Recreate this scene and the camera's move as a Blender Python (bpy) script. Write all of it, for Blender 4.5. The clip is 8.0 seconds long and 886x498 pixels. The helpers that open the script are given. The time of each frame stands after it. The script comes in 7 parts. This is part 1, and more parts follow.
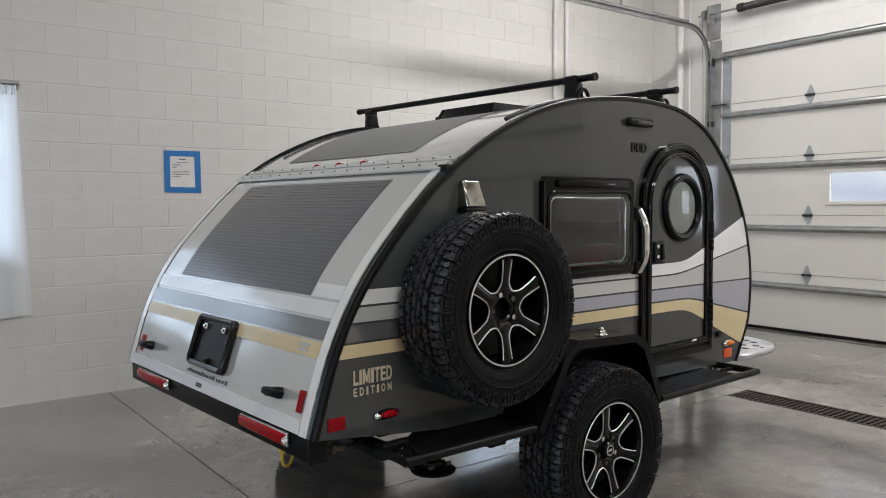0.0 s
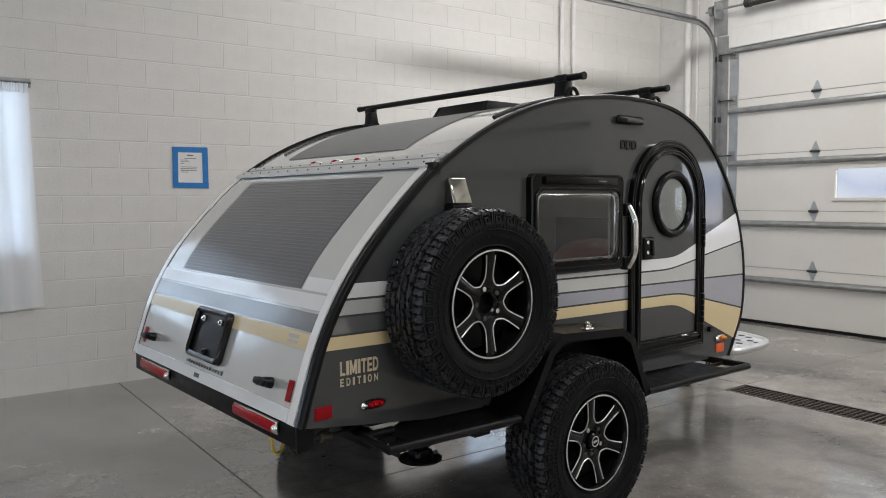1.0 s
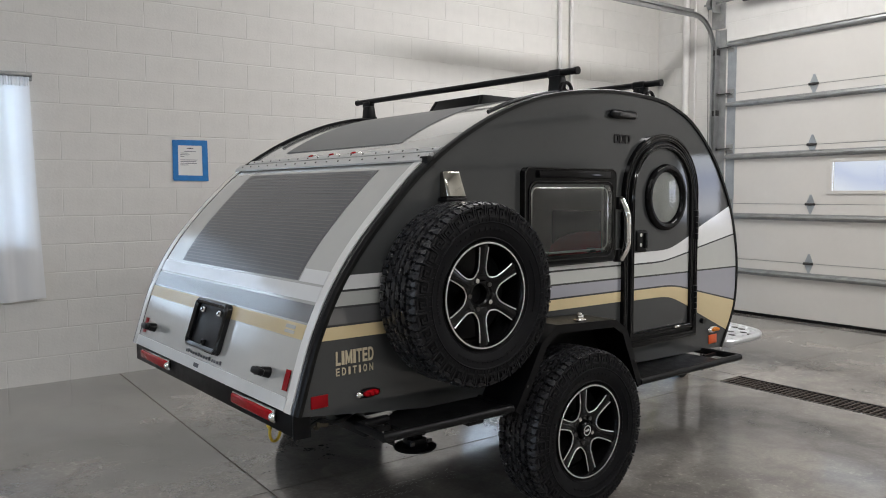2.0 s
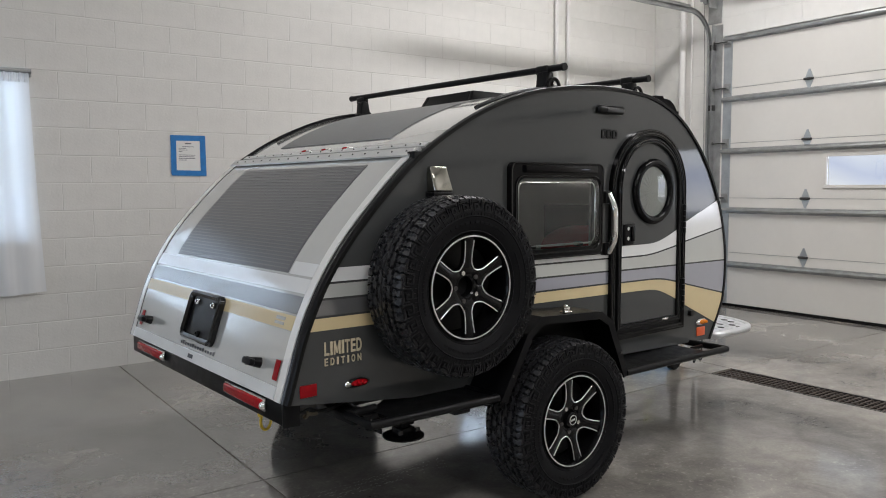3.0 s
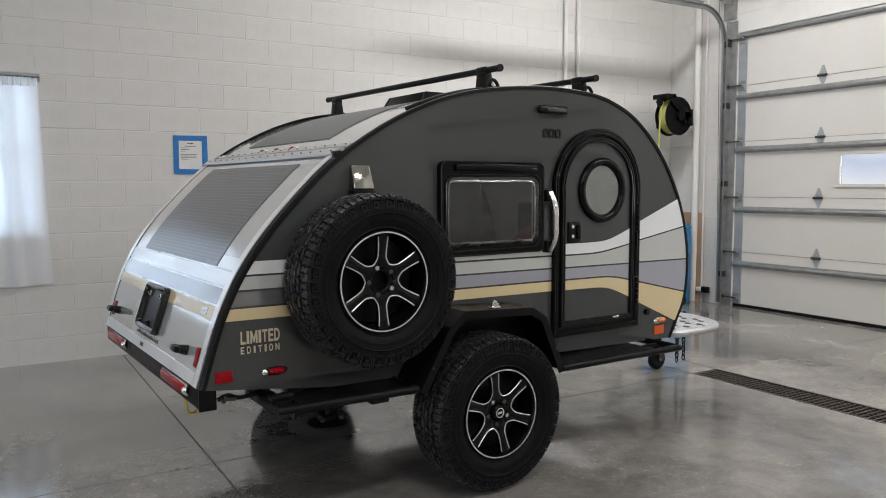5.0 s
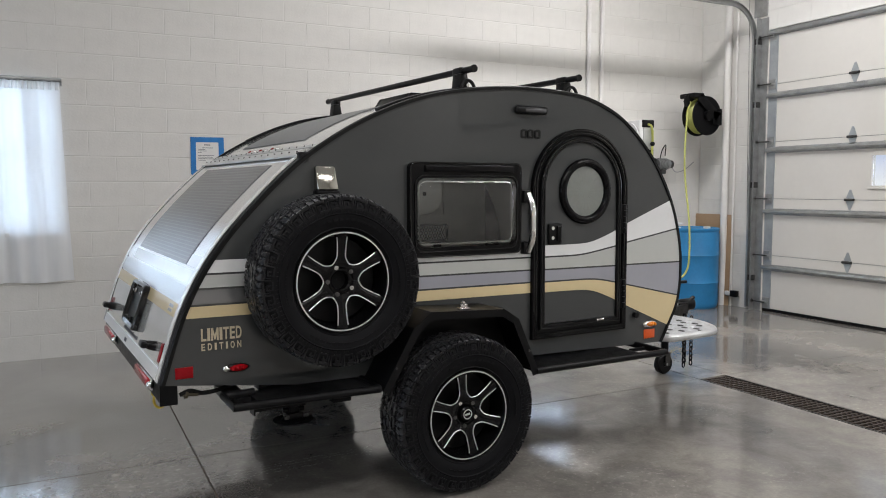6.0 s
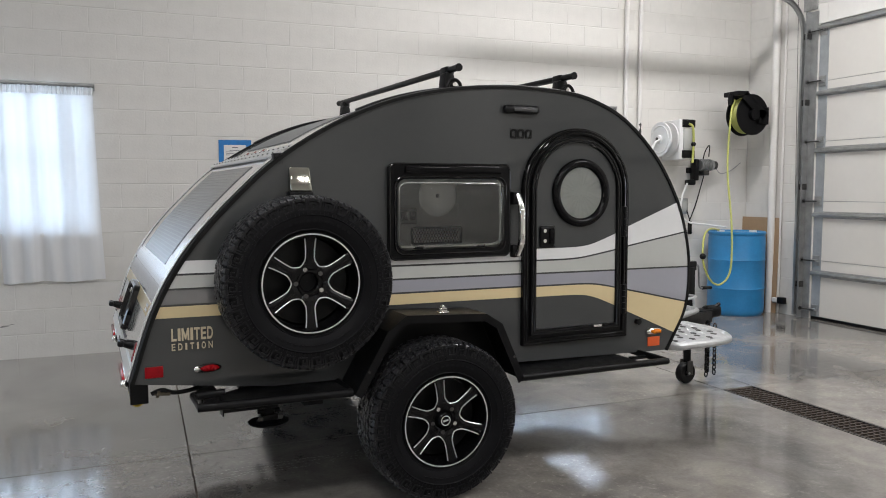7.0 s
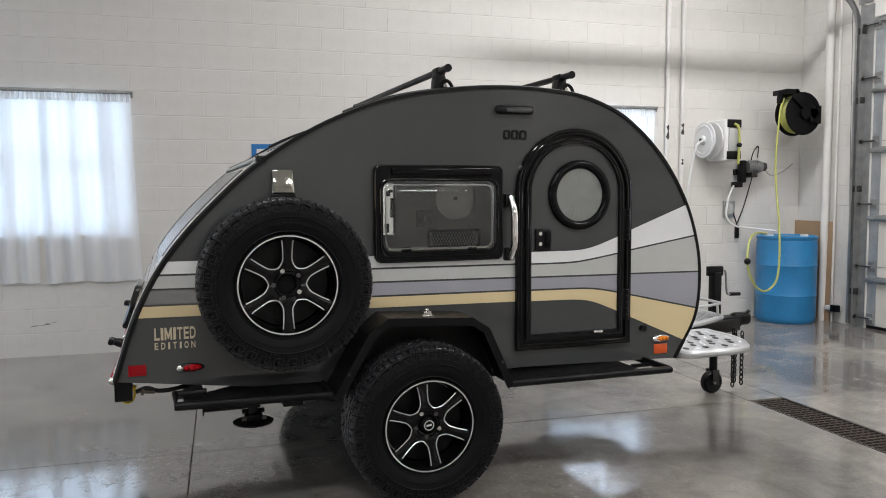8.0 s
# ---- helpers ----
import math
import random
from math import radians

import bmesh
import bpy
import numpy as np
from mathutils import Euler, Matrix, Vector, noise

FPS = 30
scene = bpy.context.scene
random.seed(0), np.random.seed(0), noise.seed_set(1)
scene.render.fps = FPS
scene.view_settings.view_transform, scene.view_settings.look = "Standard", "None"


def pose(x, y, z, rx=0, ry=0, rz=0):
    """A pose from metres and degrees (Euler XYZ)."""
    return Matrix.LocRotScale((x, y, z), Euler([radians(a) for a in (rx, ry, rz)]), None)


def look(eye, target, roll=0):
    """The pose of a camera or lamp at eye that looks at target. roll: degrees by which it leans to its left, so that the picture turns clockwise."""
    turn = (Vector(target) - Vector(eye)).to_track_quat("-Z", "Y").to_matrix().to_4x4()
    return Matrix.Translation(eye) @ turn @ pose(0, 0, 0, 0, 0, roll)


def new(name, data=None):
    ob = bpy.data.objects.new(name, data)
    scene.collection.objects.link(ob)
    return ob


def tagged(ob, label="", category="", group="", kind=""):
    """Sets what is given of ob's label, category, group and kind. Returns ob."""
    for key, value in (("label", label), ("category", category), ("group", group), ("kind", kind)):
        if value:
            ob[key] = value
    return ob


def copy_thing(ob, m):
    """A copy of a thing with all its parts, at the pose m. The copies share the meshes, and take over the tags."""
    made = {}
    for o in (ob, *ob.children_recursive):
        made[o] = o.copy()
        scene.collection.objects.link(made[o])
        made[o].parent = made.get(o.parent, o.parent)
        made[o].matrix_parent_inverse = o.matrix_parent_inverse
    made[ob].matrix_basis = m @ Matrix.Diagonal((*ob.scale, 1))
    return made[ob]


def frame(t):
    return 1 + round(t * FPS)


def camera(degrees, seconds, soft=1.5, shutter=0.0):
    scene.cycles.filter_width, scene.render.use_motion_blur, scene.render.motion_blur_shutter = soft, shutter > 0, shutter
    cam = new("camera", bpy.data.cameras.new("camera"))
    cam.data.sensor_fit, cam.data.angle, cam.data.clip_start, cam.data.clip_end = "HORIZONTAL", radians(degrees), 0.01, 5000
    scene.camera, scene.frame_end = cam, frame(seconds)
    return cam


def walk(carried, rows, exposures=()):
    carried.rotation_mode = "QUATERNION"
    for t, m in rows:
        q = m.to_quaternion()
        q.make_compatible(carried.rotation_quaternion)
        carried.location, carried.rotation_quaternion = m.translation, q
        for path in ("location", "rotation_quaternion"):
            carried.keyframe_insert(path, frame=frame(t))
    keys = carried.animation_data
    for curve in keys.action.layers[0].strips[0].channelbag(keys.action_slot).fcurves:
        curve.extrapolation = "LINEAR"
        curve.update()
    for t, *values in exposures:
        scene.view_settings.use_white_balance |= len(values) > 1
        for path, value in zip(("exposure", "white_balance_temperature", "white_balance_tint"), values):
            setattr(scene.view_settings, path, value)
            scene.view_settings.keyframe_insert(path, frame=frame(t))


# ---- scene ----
cam = camera(60.4, 8.0, 1.0)
PATH = [
    (0, (0.198, 0.056, 1.327), (1.402, 1.648, 1.213), -0.4),
    (0.5, (0.229, -0.023, 1.333), (1.41, 1.586, 1.212), -0.4),
    (1, (0.238, -0.074, 1.334), (1.407, 1.544, 1.206), -0.3),
    (1.5, (0.228, -0.104, 1.337), (1.395, 1.514, 1.199), -0.3),
    (3, (0.241, -0.219, 1.335), (1.399, 1.403, 1.174), -0.3),
    (3.5, (0.292, -0.295, 1.328), (1.436, 1.337, 1.166), -0.3),
    (4, (0.379, -0.393, 1.332), (1.497, 1.257, 1.166), -0.3),
    (4.5, (0.506, -0.501, 1.328), (1.582, 1.176, 1.164), -0.3),
    (5, (0.643, -0.615, 1.331), (1.671, 1.093, 1.167), -0.2),
    (6.5, (1.158, -0.864, 1.328), (1.979, 0.953, 1.17), -0.1),
    (7, (1.35, -0.903, 1.325), (2.085, 0.951, 1.17), -0.1),
    (7.5, (1.53, -0.946, 1.329), (2.177, 0.94, 1.174), -0.1),
    (8, (1.708, -0.986, 1.317), (2.267, 0.929, 1.172), -0.2),
]
# a slow walk round the rear corner of the trailer
walk(cam, [(t, look(eye, target, roll)) for t, eye, target, roll in PATH], [(0, 0.02), (4, 0.02), (6.5, 0.13), (8, 0.17)])

# ---- world and lights ----
CEIL = 4.4
world = bpy.data.worlds.new("sky")
scene.world = world
world.use_nodes = True
wn = world.node_tree
sky = wn.nodes.new("ShaderNodeTexSky")
sky.sky_type, sky.sun_disc = "NISHITA", False
sky.sun_elevation, sky.sun_rotation = radians(35), radians(200)
wn.links.new(sky.outputs[0], wn.nodes["Background"].inputs[0])
wn.nodes["Background"].inputs[1].default_value = 0.15
sun_data = bpy.data.lights.new("sun", "SUN")
sun_data.energy, sun_data.angle, sun_data.color = 1.0, radians(10), (1, 0.96, 0.9)
sun = new("sun", sun_data)
sun.matrix_world = pose(0, 0, 20, 55, 0, -20)
scene.view_settings.exposure = 0.0


# ---- helpers for meshes ----
def link_mesh(name, bm, material, parent=None, label="", smooth=False):
    bmesh.ops.recalc_face_normals(bm, faces=bm.faces)
    me = bpy.data.meshes.new(name)
    bm.to_mesh(me)
    bm.free()
    if smooth:
        for p in me.polygons:
            p.use_smooth = True
        me.set_sharp_from_angle(angle=radians(35))
    for m in (material if isinstance(material, (list, tuple)) else [material]):
        me.materials.append(m)
    ob = new(name, me)
    if parent is not None:
        ob.parent = parent
    if label:
        ob["label"] = label
    return ob


def part(name, bm, material, parent, label="", smooth=True):
    return link_mesh(name, bm, material, parent, label, smooth)


def thing(name, label, category, m=None, group="", kind=""):
    ob = new(name)
    ob.empty_display_size = 0.1
    if m is not None:
        ob.matrix_world = m
    return tagged(ob, label, category, group, kind)


def holder(name, parent, m=None, label=""):
    ob = new(name)
    ob.empty_display_size = 0.05
    ob.parent = parent
    if m is not None:
        ob.matrix_basis = m
    if label:
        ob["label"] = label
    return ob


def box(bm, x0, x1, y0, y1, z0, z1, bevel=0.0, seg=2, m=None):
    geo = bmesh.ops.create_cube(bm, size=1.0)
    vs = geo["verts"]
    bmesh.ops.scale(bm, vec=(x1 - x0, y1 - y0, z1 - z0), verts=vs)
    bmesh.ops.translate(bm, vec=((x0 + x1) / 2, (y0 + y1) / 2, (z0 + z1) / 2), verts=vs)
    if bevel:
        es = list({e for v in vs for e in v.link_edges})
        out = bmesh.ops.bevel(bm, geom=es, offset=bevel, segments=seg, affect="EDGES", profile=0.5)
        vs = list({v for f in out["faces"] for v in f.verts} | {v for v in vs if v.is_valid})
        vs = [v for v in vs if v.is_valid]
    if m is not None:
        bmesh.ops.transform(bm, matrix=m, verts=vs)
    return vs


def cyl(bm, a, b, r, seg=20, r2=None, cap=True):
    a, b = Vector(a), Vector(b)
    d = b - a
    m = Matrix.Translation((a + b) / 2) @ d.to_track_quat("Z", "Y").to_matrix().to_4x4()
    return bmesh.ops.create_cone(bm, cap_ends=cap, segments=seg, radius1=r, radius2=r if r2 is None else r2, depth=d.length, matrix=m)["verts"]


def tube(bm, pts, r, seg=10, closed=False):
    """A round bar along a line of points."""
    pts = [Vector(p) for p in pts]
    n = len(pts)
    rings, up = [], None
    for i, p in enumerate(pts):
        a = pts[(i - 1) % n] if (closed or i) else p
        b = pts[(i + 1) % n] if (closed or i < n - 1) else p
        d = (b - a).normalized()
        if up is None:
            up = d.orthogonal().normalized()
        up = (up - d * up.dot(d)).normalized()
        side = d.cross(up)
        rings.append([bm.verts.new(p + r * (math.cos(k * math.tau / seg) * up + math.sin(k * math.tau / seg) * side)) for k in range(seg)])
    for i in range(n if closed else n - 1):
        p, q = rings[i], rings[(i + 1) % n]
        for k in range(seg):
            bm.faces.new((p[k], p[(k + 1) % seg], q[(k + 1) % seg], q[k]))
    if not closed:
        bm.faces.new(rings[0][::-1])
        bm.faces.new(rings[-1])


def smooth_line(ctrl, n, closed=False):
    """A Catmull-Rom curve through a few control points."""
    c = [Vector(p) for p in ctrl]
    out, m = [], len(c)
    spans = m if closed else m - 1
    for i in range(spans):
        p1, p2 = c[i % m], c[(i + 1) % m]
        p0 = c[(i - 1) % m] if (closed or i) else 2 * p1 - p2
        p3 = c[(i + 2) % m] if (closed or i < m - 2) else 2 * p2 - p1
        for k in range(n):
            t = k / n
            out.append(0.5 * (2 * p1 + (p2 - p0) * t + (2 * p0 - 5 * p1 + 4 * p2 - p3) * t * t + (3 * p1 - p0 - 3 * p2 + p3) * t ** 3))
    if not closed:
        out.append(c[-1])
    return out


def slab(bm, outline, y0, y1, axis="y"):
    """A flat polygon (u, z) given thickness along y."""
    fr = [bm.verts.new((p[0], y0, p[1])) for p in outline]
    bk = [bm.verts.new((p[0], y1, p[1])) for p in outline]
    bm.faces.new(fr)
    bm.faces.new(bk[::-1])
    n = len(outline)
    for i in range(n):
        j = (i + 1) % n
        bm.faces.new((fr[i], bk[i], bk[j], fr[j]))


def sheet(bm, line, v0, v1, thick, n_out=None):
    """A curved sheet over a line of (u, z) from v0 to v1, thick inward (to the right of the line's travel)."""
    rows = []
    k = len(line)
    for i, p in enumerate(line):
        a, b = Vector(line[max(i - 1, 0)]), Vector(line[min(i + 1, k - 1)])
        d = (b - a).normalized()
        nrm = Vector((d[1], -d[0]))
        q = Vector((p[0], p[1])) + nrm * thick
        rows.append([bm.verts.new((p[0], v0, p[1])), bm.verts.new((p[0], v1, p[1])), bm.verts.new((q[0], v1, q[1])), bm.verts.new((q[0], v0, q[1]))])
    for i in range(k - 1):
        a, b = rows[i], rows[i + 1]
        for j in range(4):
            bm.faces.new((a[j], a[(j + 1) % 4], b[(j + 1) % 4], b[j]))
    bm.faces.new(rows[0][::-1])
    bm.faces.new(rows[-1])


def ring_slab(bm, outer, inner, y0, y1):
    """A flat frame between two outlines with as many points each."""
    n = len(outer)
    of, inf = [bm.verts.new((p[0], y0, p[1])) for p in outer], [bm.verts.new((p[0], y0, p[1])) for p in inner]
    ob, ib = [bm.verts.new((p[0], y1, p[1])) for p in outer], [bm.verts.new((p[0], y1, p[1])) for p in inner]
    for i in range(n):
        j = (i + 1) % n
        bm.faces.new((of[i], of[j], inf[j], inf[i]))
        bm.faces.new((ob[i], ib[i], ib[j], ob[j]))
        bm.faces.new((of[i], ob[i], ob[j], of[j]))
        bm.faces.new((inf[i], inf[j], ib[j], ib[i]))


def round_rect(x0, x1, z0, z1, r, n=6):
    out = []
    for cx, cz, a in ((x1 - r, z1 - r, 0), (x0 + r, z1 - r, 90), (x0 + r, z0 + r, 180), (x1 - r, z0 + r, 270)):
        for k in range(n + 1):
            t = radians(a + 90 * k / n)
            out.append((cx + r * math.cos(t), cz + r * math.sin(t)))
    return out


def circle(cx, cz, r, n=48):
    return [(cx + r * math.cos(k * math.tau / n), cz + r * math.sin(k * math.tau / n)) for k in range(n)]


def revolve(bm, section, centre, n=64, axis="y"):
    """Turn a closed section of (radius, v) round an axis along y through centre (u, z)."""
    rings = []
    for k in range(n):
        t = k * math.tau / n
        rings.append([bm.verts.new((centre[0] + r * math.cos(t), v, centre[1] + r * math.sin(t))) for r, v in section])
    m = len(section)
    for k in range(n):
        a, b = rings[k], rings[(k + 1) % n]
        for j in range(m):
            i = (j + 1) % m
            bm.faces.new((a[j], a[i], b[i], b[j]))


# ---- materials ----
def make(name, colour, rough=0.5, metal=0.0, vary=0.0, scale=8.0, bump=0.0, bump_scale=200.0, spots=0.0, coat=0.0, rough_vary=0.0, spec=0.5, anis=None):
    """A surface with slow stains (vary at scale), fine grain (bump at bump_scale) and uneven gloss."""
    m = bpy.data.materials.new(name)
    m.use_nodes = True
    nt = m.node_tree
    b = nt.nodes["Principled BSDF"]
    b.inputs["Roughness"].default_value = rough
    b.inputs["Metallic"].default_value = metal
    b.inputs["Coat Weight"].default_value = coat
    b.inputs["Coat Roughness"].default_value = 0.06
    b.inputs["Specular IOR Level"].default_value = spec
    b.inputs["Base Color"].default_value = (*colour, 1)
    tc = nt.nodes.new("ShaderNodeTexCoord")

    def noise_node(sc, detail=4, stretch=None):
        n = nt.nodes.new("ShaderNodeTexNoise")
        n.inputs["Scale"].default_value = sc
        n.inputs["Detail"].default_value = detail
        if stretch:
            mp = nt.nodes.new("ShaderNodeMapping")
            mp.inputs["Scale"].default_value = stretch
            nt.links.new(tc.outputs["Object"], mp.inputs[0])
            nt.links.new(mp.outputs[0], n.inputs["Vector"])
        else:
            nt.links.new(tc.outputs["Object"], n.inputs["Vector"])
        return n

    if vary:
        n1, n2 = noise_node(scale, 5), noise_node(scale * 9, 3)
        mix = nt.nodes.new("ShaderNodeMath")
        mix.operation = "MULTIPLY_ADD"
        nt.links.new(n2.outputs["Fac"], mix.inputs[0])
        mix.inputs[1].default_value = 0.4
        nt.links.new(n1.outputs["Fac"], mix.inputs[2])
        ramp = nt.nodes.new("ShaderNodeMapRange")
        ramp.inputs["From Min"].default_value, ramp.inputs["From Max"].default_value = 0.45, 0.95
        ramp.inputs["To Min"].default_value, ramp.inputs["To Max"].default_value = 1 - vary, 1 + vary
        nt.links.new(mix.outputs[0], ramp.inputs["Value"])
        mul = nt.nodes.new("ShaderNodeVectorMath")
        mul.operation = "SCALE"
        mul.inputs[0].default_value = colour
        nt.links.new(ramp.outputs[0], mul.inputs["Scale"])
        nt.links.new(mul.outputs[0], b.inputs["Base Color"])
    if rough_vary:
        n3 = noise_node(scale * 2.3, 5)
        rr = nt.nodes.new("ShaderNodeMapRange")
        rr.inputs["From Min"].default_value, rr.inputs["From Max"].default_value = 0.3, 0.7
        rr.inputs["To Min"].default_value, rr.inputs["To Max"].default_value = max(rough - rough_vary, 0.02), rough + rough_vary
        nt.links.new(n3.outputs["Fac"], rr.inputs["Value"])
        nt.links.new(rr.outputs[0], b.inputs["Roughness"])
    if bump:
        n4 = noise_node(bump_scale, 3, anis)
        bp = nt.nodes.new("ShaderNodeBump")
        bp.inputs["Strength"].default_value = bump
        bp.inputs["Distance"].default_value = 0.002
        nt.links.new(n4.outputs["Fac"], bp.inputs["Height"])
        nt.links.new(bp.outputs[0], b.inputs["Normal"])
    return m


def glass(name, tint=(0.9, 0.93, 0.92), rough=0.0, mix=0.12, body=0.0):
    """Thin sheet glass: clear with a mirror-like sheen by the angle. body mixes in a flat grey veil."""
    m = bpy.data.materials.new(name)
    m.use_nodes = True
    nt = m.node_tree
    nt.nodes.clear()
    out = nt.nodes.new("ShaderNodeOutputMaterial")
    tr, gl, mx, fr = (nt.nodes.new(k) for k in ("ShaderNodeBsdfTransparent", "ShaderNodeBsdfGlossy", "ShaderNodeMixShader", "ShaderNodeFresnel"))
    tr.inputs[0].default_value = (*tint, 1)
    gl.inputs["Roughness"].default_value = rough
    fr.inputs[0].default_value = 1.5
    nt.links.new(fr.outputs[0], mx.inputs[0])
    nt.links.new(tr.outputs[0], mx.inputs[1])
    nt.links.new(gl.outputs[0], mx.inputs[2])
    if body:
        df, bx = nt.nodes.new("ShaderNodeBsdfDiffuse"), nt.nodes.new("ShaderNodeMixShader")
        df.inputs[0].default_value, bx.inputs[0].default_value = (0.5, 0.5, 0.48, 1), body
        nt.links.new(tr.outputs[0], bx.inputs[1])
        nt.links.new(df.outputs[0], bx.inputs[2])
        nt.links.new(bx.outputs[0], mx.inputs[1])
    nt.links.new(mx.outputs[0], out.inputs[0])
    return m


WALL_PAINT = make("painted_block", (0.655, 0.638, 0.60), 0.55, vary=0.06, scale=1.5, bump=0.6, bump_scale=70)
JOINT = make("painted_mortar", (0.65, 0.632, 0.592), 0.6, vary=0.08, scale=6, bump=0.4, bump_scale=60)
CEILING = make("white_ceiling", (0.75, 0.74, 0.72), 0.7, vary=0.03, scale=2)
PANEL = make("dark_grey_laminate", (0.051, 0.0535, 0.0535), 0.05, vary=0.04, scale=3, bump=0.05, bump_scale=26, rough_vary=0.02, spec=0.42)
SILVER = make("silver_gelcoat", (0.585, 0.59, 0.568), 0.09, metal=0.3, vary=0.03, scale=3, bump=0.04, bump_scale=9, rough_vary=0.03, coat=1.0)
ALU = make("bright_aluminium", (0.66, 0.665, 0.66), 0.3, metal=0.55, vary=0.025, scale=5, bump=0.03, bump_scale=60)
BRIGHT_EDGE = make("white_anodised_edge", (0.86, 0.86, 0.84), 0.22, metal=0.35, vary=0.03, scale=5, bump=0.03, bump_scale=60, rough_vary=0.05)
CAST_ALU = make("cast_aluminium_tread", (0.56, 0.57, 0.58), 0.36, metal=0.7, vary=0.1, scale=20, bump=0.15, bump_scale=150)
CHROME = make("chrome", (0.85, 0.84, 0.82), 0.06, metal=1.0, bump=0.01, bump_scale=40)
RUBBER = make("black_rubber", (0.004, 0.004, 0.004), 0.42, vary=0.15, scale=10, bump=0.05, bump_scale=200, spec=0.2)
TYRE = make("tyre_rubber", (0.005, 0.005, 0.0058), 0.52, vary=0.35, scale=14, bump=0.25, bump_scale=160, rough_vary=0.1, spec=0.1)
# ribs and tread are lighter than TYRE: their highlights are painted into the colour
RIB = make("moulded_rib_rubber", (0.0075, 0.0075, 0.0085), 0.44, vary=0.3, scale=16, bump=0.15, bump_scale=160, rough_vary=0.1, spec=0.2)
TREAD = make("lit_tread_rubber", (0.017, 0.017, 0.0187), 0.30, vary=0.35, scale=20, bump=0.3, bump_scale=140, rough_vary=0.1, spec=0.4)
SEAL = make("ribbed_seal_rubber", (0.012, 0.012, 0.013), 0.28, vary=0.15, scale=14, spec=0.45)
GROOVE_DUST = make("dusty_groove_rubber", (0.10, 0.10, 0.098), 0.8, vary=0.3, scale=60)
BLACK = make("black_powder_coat", (0.004, 0.004, 0.0045), 0.36, vary=0.12, scale=9, bump=0.12, bump_scale=350, rough_vary=0.06, spec=0.15)
WHEEL_BLACK = make("satin_black_alloy", (0.003, 0.003, 0.0033), 0.2, vary=0.1, scale=8, rough_vary=0.05, spec=0.22)
PIANO = make("polished_black", (0.003, 0.003, 0.0035), 0.06, spec=0.5)
GLOSS_BLACK = make("gloss_black", (0.0035, 0.0035, 0.004), 0.1, vary=0.1, scale=5, spec=0.16)
PLASTIC = make("black_plastic", (0.005, 0.005, 0.0055), 0.3, vary=0.1, scale=12, bump=0.05, bump_scale=300, spec=0.2)
MACHINED = make("machined_alloy", (0.78, 0.78, 0.78), 0.36, metal=0.95, vary=0.04, scale=25)
STEEL = make("galvanised_steel", (0.33, 0.335, 0.33), 0.40, metal=0.75, vary=0.18, scale=10, bump=0.05, bump_scale=80, rough_vary=0.1)
GALV = make("pale_galvanised_sheet", (0.36, 0.385, 0.40), 0.42, metal=0.55, vary=0.14, scale=9, bump=0.05, bump_scale=70, rough_vary=0.08)
DARK_STEEL = make("dark_steel", (0.06, 0.058, 0.056), 0.5, metal=0.6, vary=0.25, scale=18, bump=0.1, bump_scale=120)
RED = make("red_reflector", (0.26, 0.004, 0.008), 0.35, spec=0.15, vary=0.12, scale=40, bump=0.1, bump_scale=300)
RED_LENS = make("red_lens", (0.32, 0.004, 0.008), 0.12, spec=0.18, vary=0.15, scale=50, bump=0.12, bump_scale=250)
AMBER = make("amber_lens", (0.7, 0.2, 0.01), 0.12, coat=0.6, vary=0.2, scale=60)
ORANGE = make("orange_reflector", (0.6, 0.09, 0.015), 0.3, vary=0.1, scale=40)
WHITE_VINYL = make("white_vinyl", (0.68, 0.69, 0.69), 0.10, vary=0.03, scale=4, coat=0.4)
GREY_VINYL = make("light_grey_vinyl", (0.42, 0.43, 0.41), 0.10, vary=0.03, scale=4, coat=0.4)
SLATE_VINYL = make("slate_vinyl", (0.10, 0.102, 0.105), 0.10, vary=0.04, scale=4, coat=0.4)
LAVENDER = make("blue_grey_vinyl", (0.27, 0.275, 0.32), 0.10, vary=0.03, scale=4, coat=0.4)
TAN = make("tan_vinyl", (0.60, 0.49, 0.29), 0.14, vary=0.03, scale=4)
RIBBED = make("dark_ribbed_vinyl", (0.075, 0.077, 0.082), 0.4, coat=0.8, vary=0.06, scale=6, bump=0.1, bump_scale=400)
RIB_VINYL = make("grey_rib_vinyl", (0.12, 0.122, 0.122), 0.4, coat=0.8, vary=0.05, scale=5)
ROOF_GREY = make("grey_roof_vinyl", (0.16, 0.162, 0.16), 0.45, vary=0.05, scale=5, bump=0.15, bump_scale=500)
DOOR_WHITE = make("white_steel_door", (0.60, 0.578, 0.535), 0.42, vary=0.03, scale=2, bump=0.1, bump_scale=140)
BLUE_DRUM = make("blue_polyethylene", (0.02, 0.19, 0.42), 0.4, vary=0.12, scale=6, bump=0.06, bump_scale=60, rough_vary=0.08)
CARDBOARD = make("brown_hardboard", (0.36, 0.24, 0.14), 0.7, vary=0.1, scale=5, bump=0.1, bump_scale=120)
YELLOW = make("yellow_hose", (0.42, 0.43, 0.11), 0.4, vary=0.08, scale=30)
YELLOW_METAL = make("yellow_shackle_paint", (0.6, 0.42, 0.03), 0.4, vary=0.1, scale=30)
WHITE_PLASTIC = make("white_plastic", (0.7, 0.7, 0.69), 0.35, vary=0.04, scale=12)
WHITE_PIPE = make("white_painted_pipe", (0.7, 0.68, 0.65), 0.4, vary=0.05, scale=8, bump=0.05, bump_scale=60)
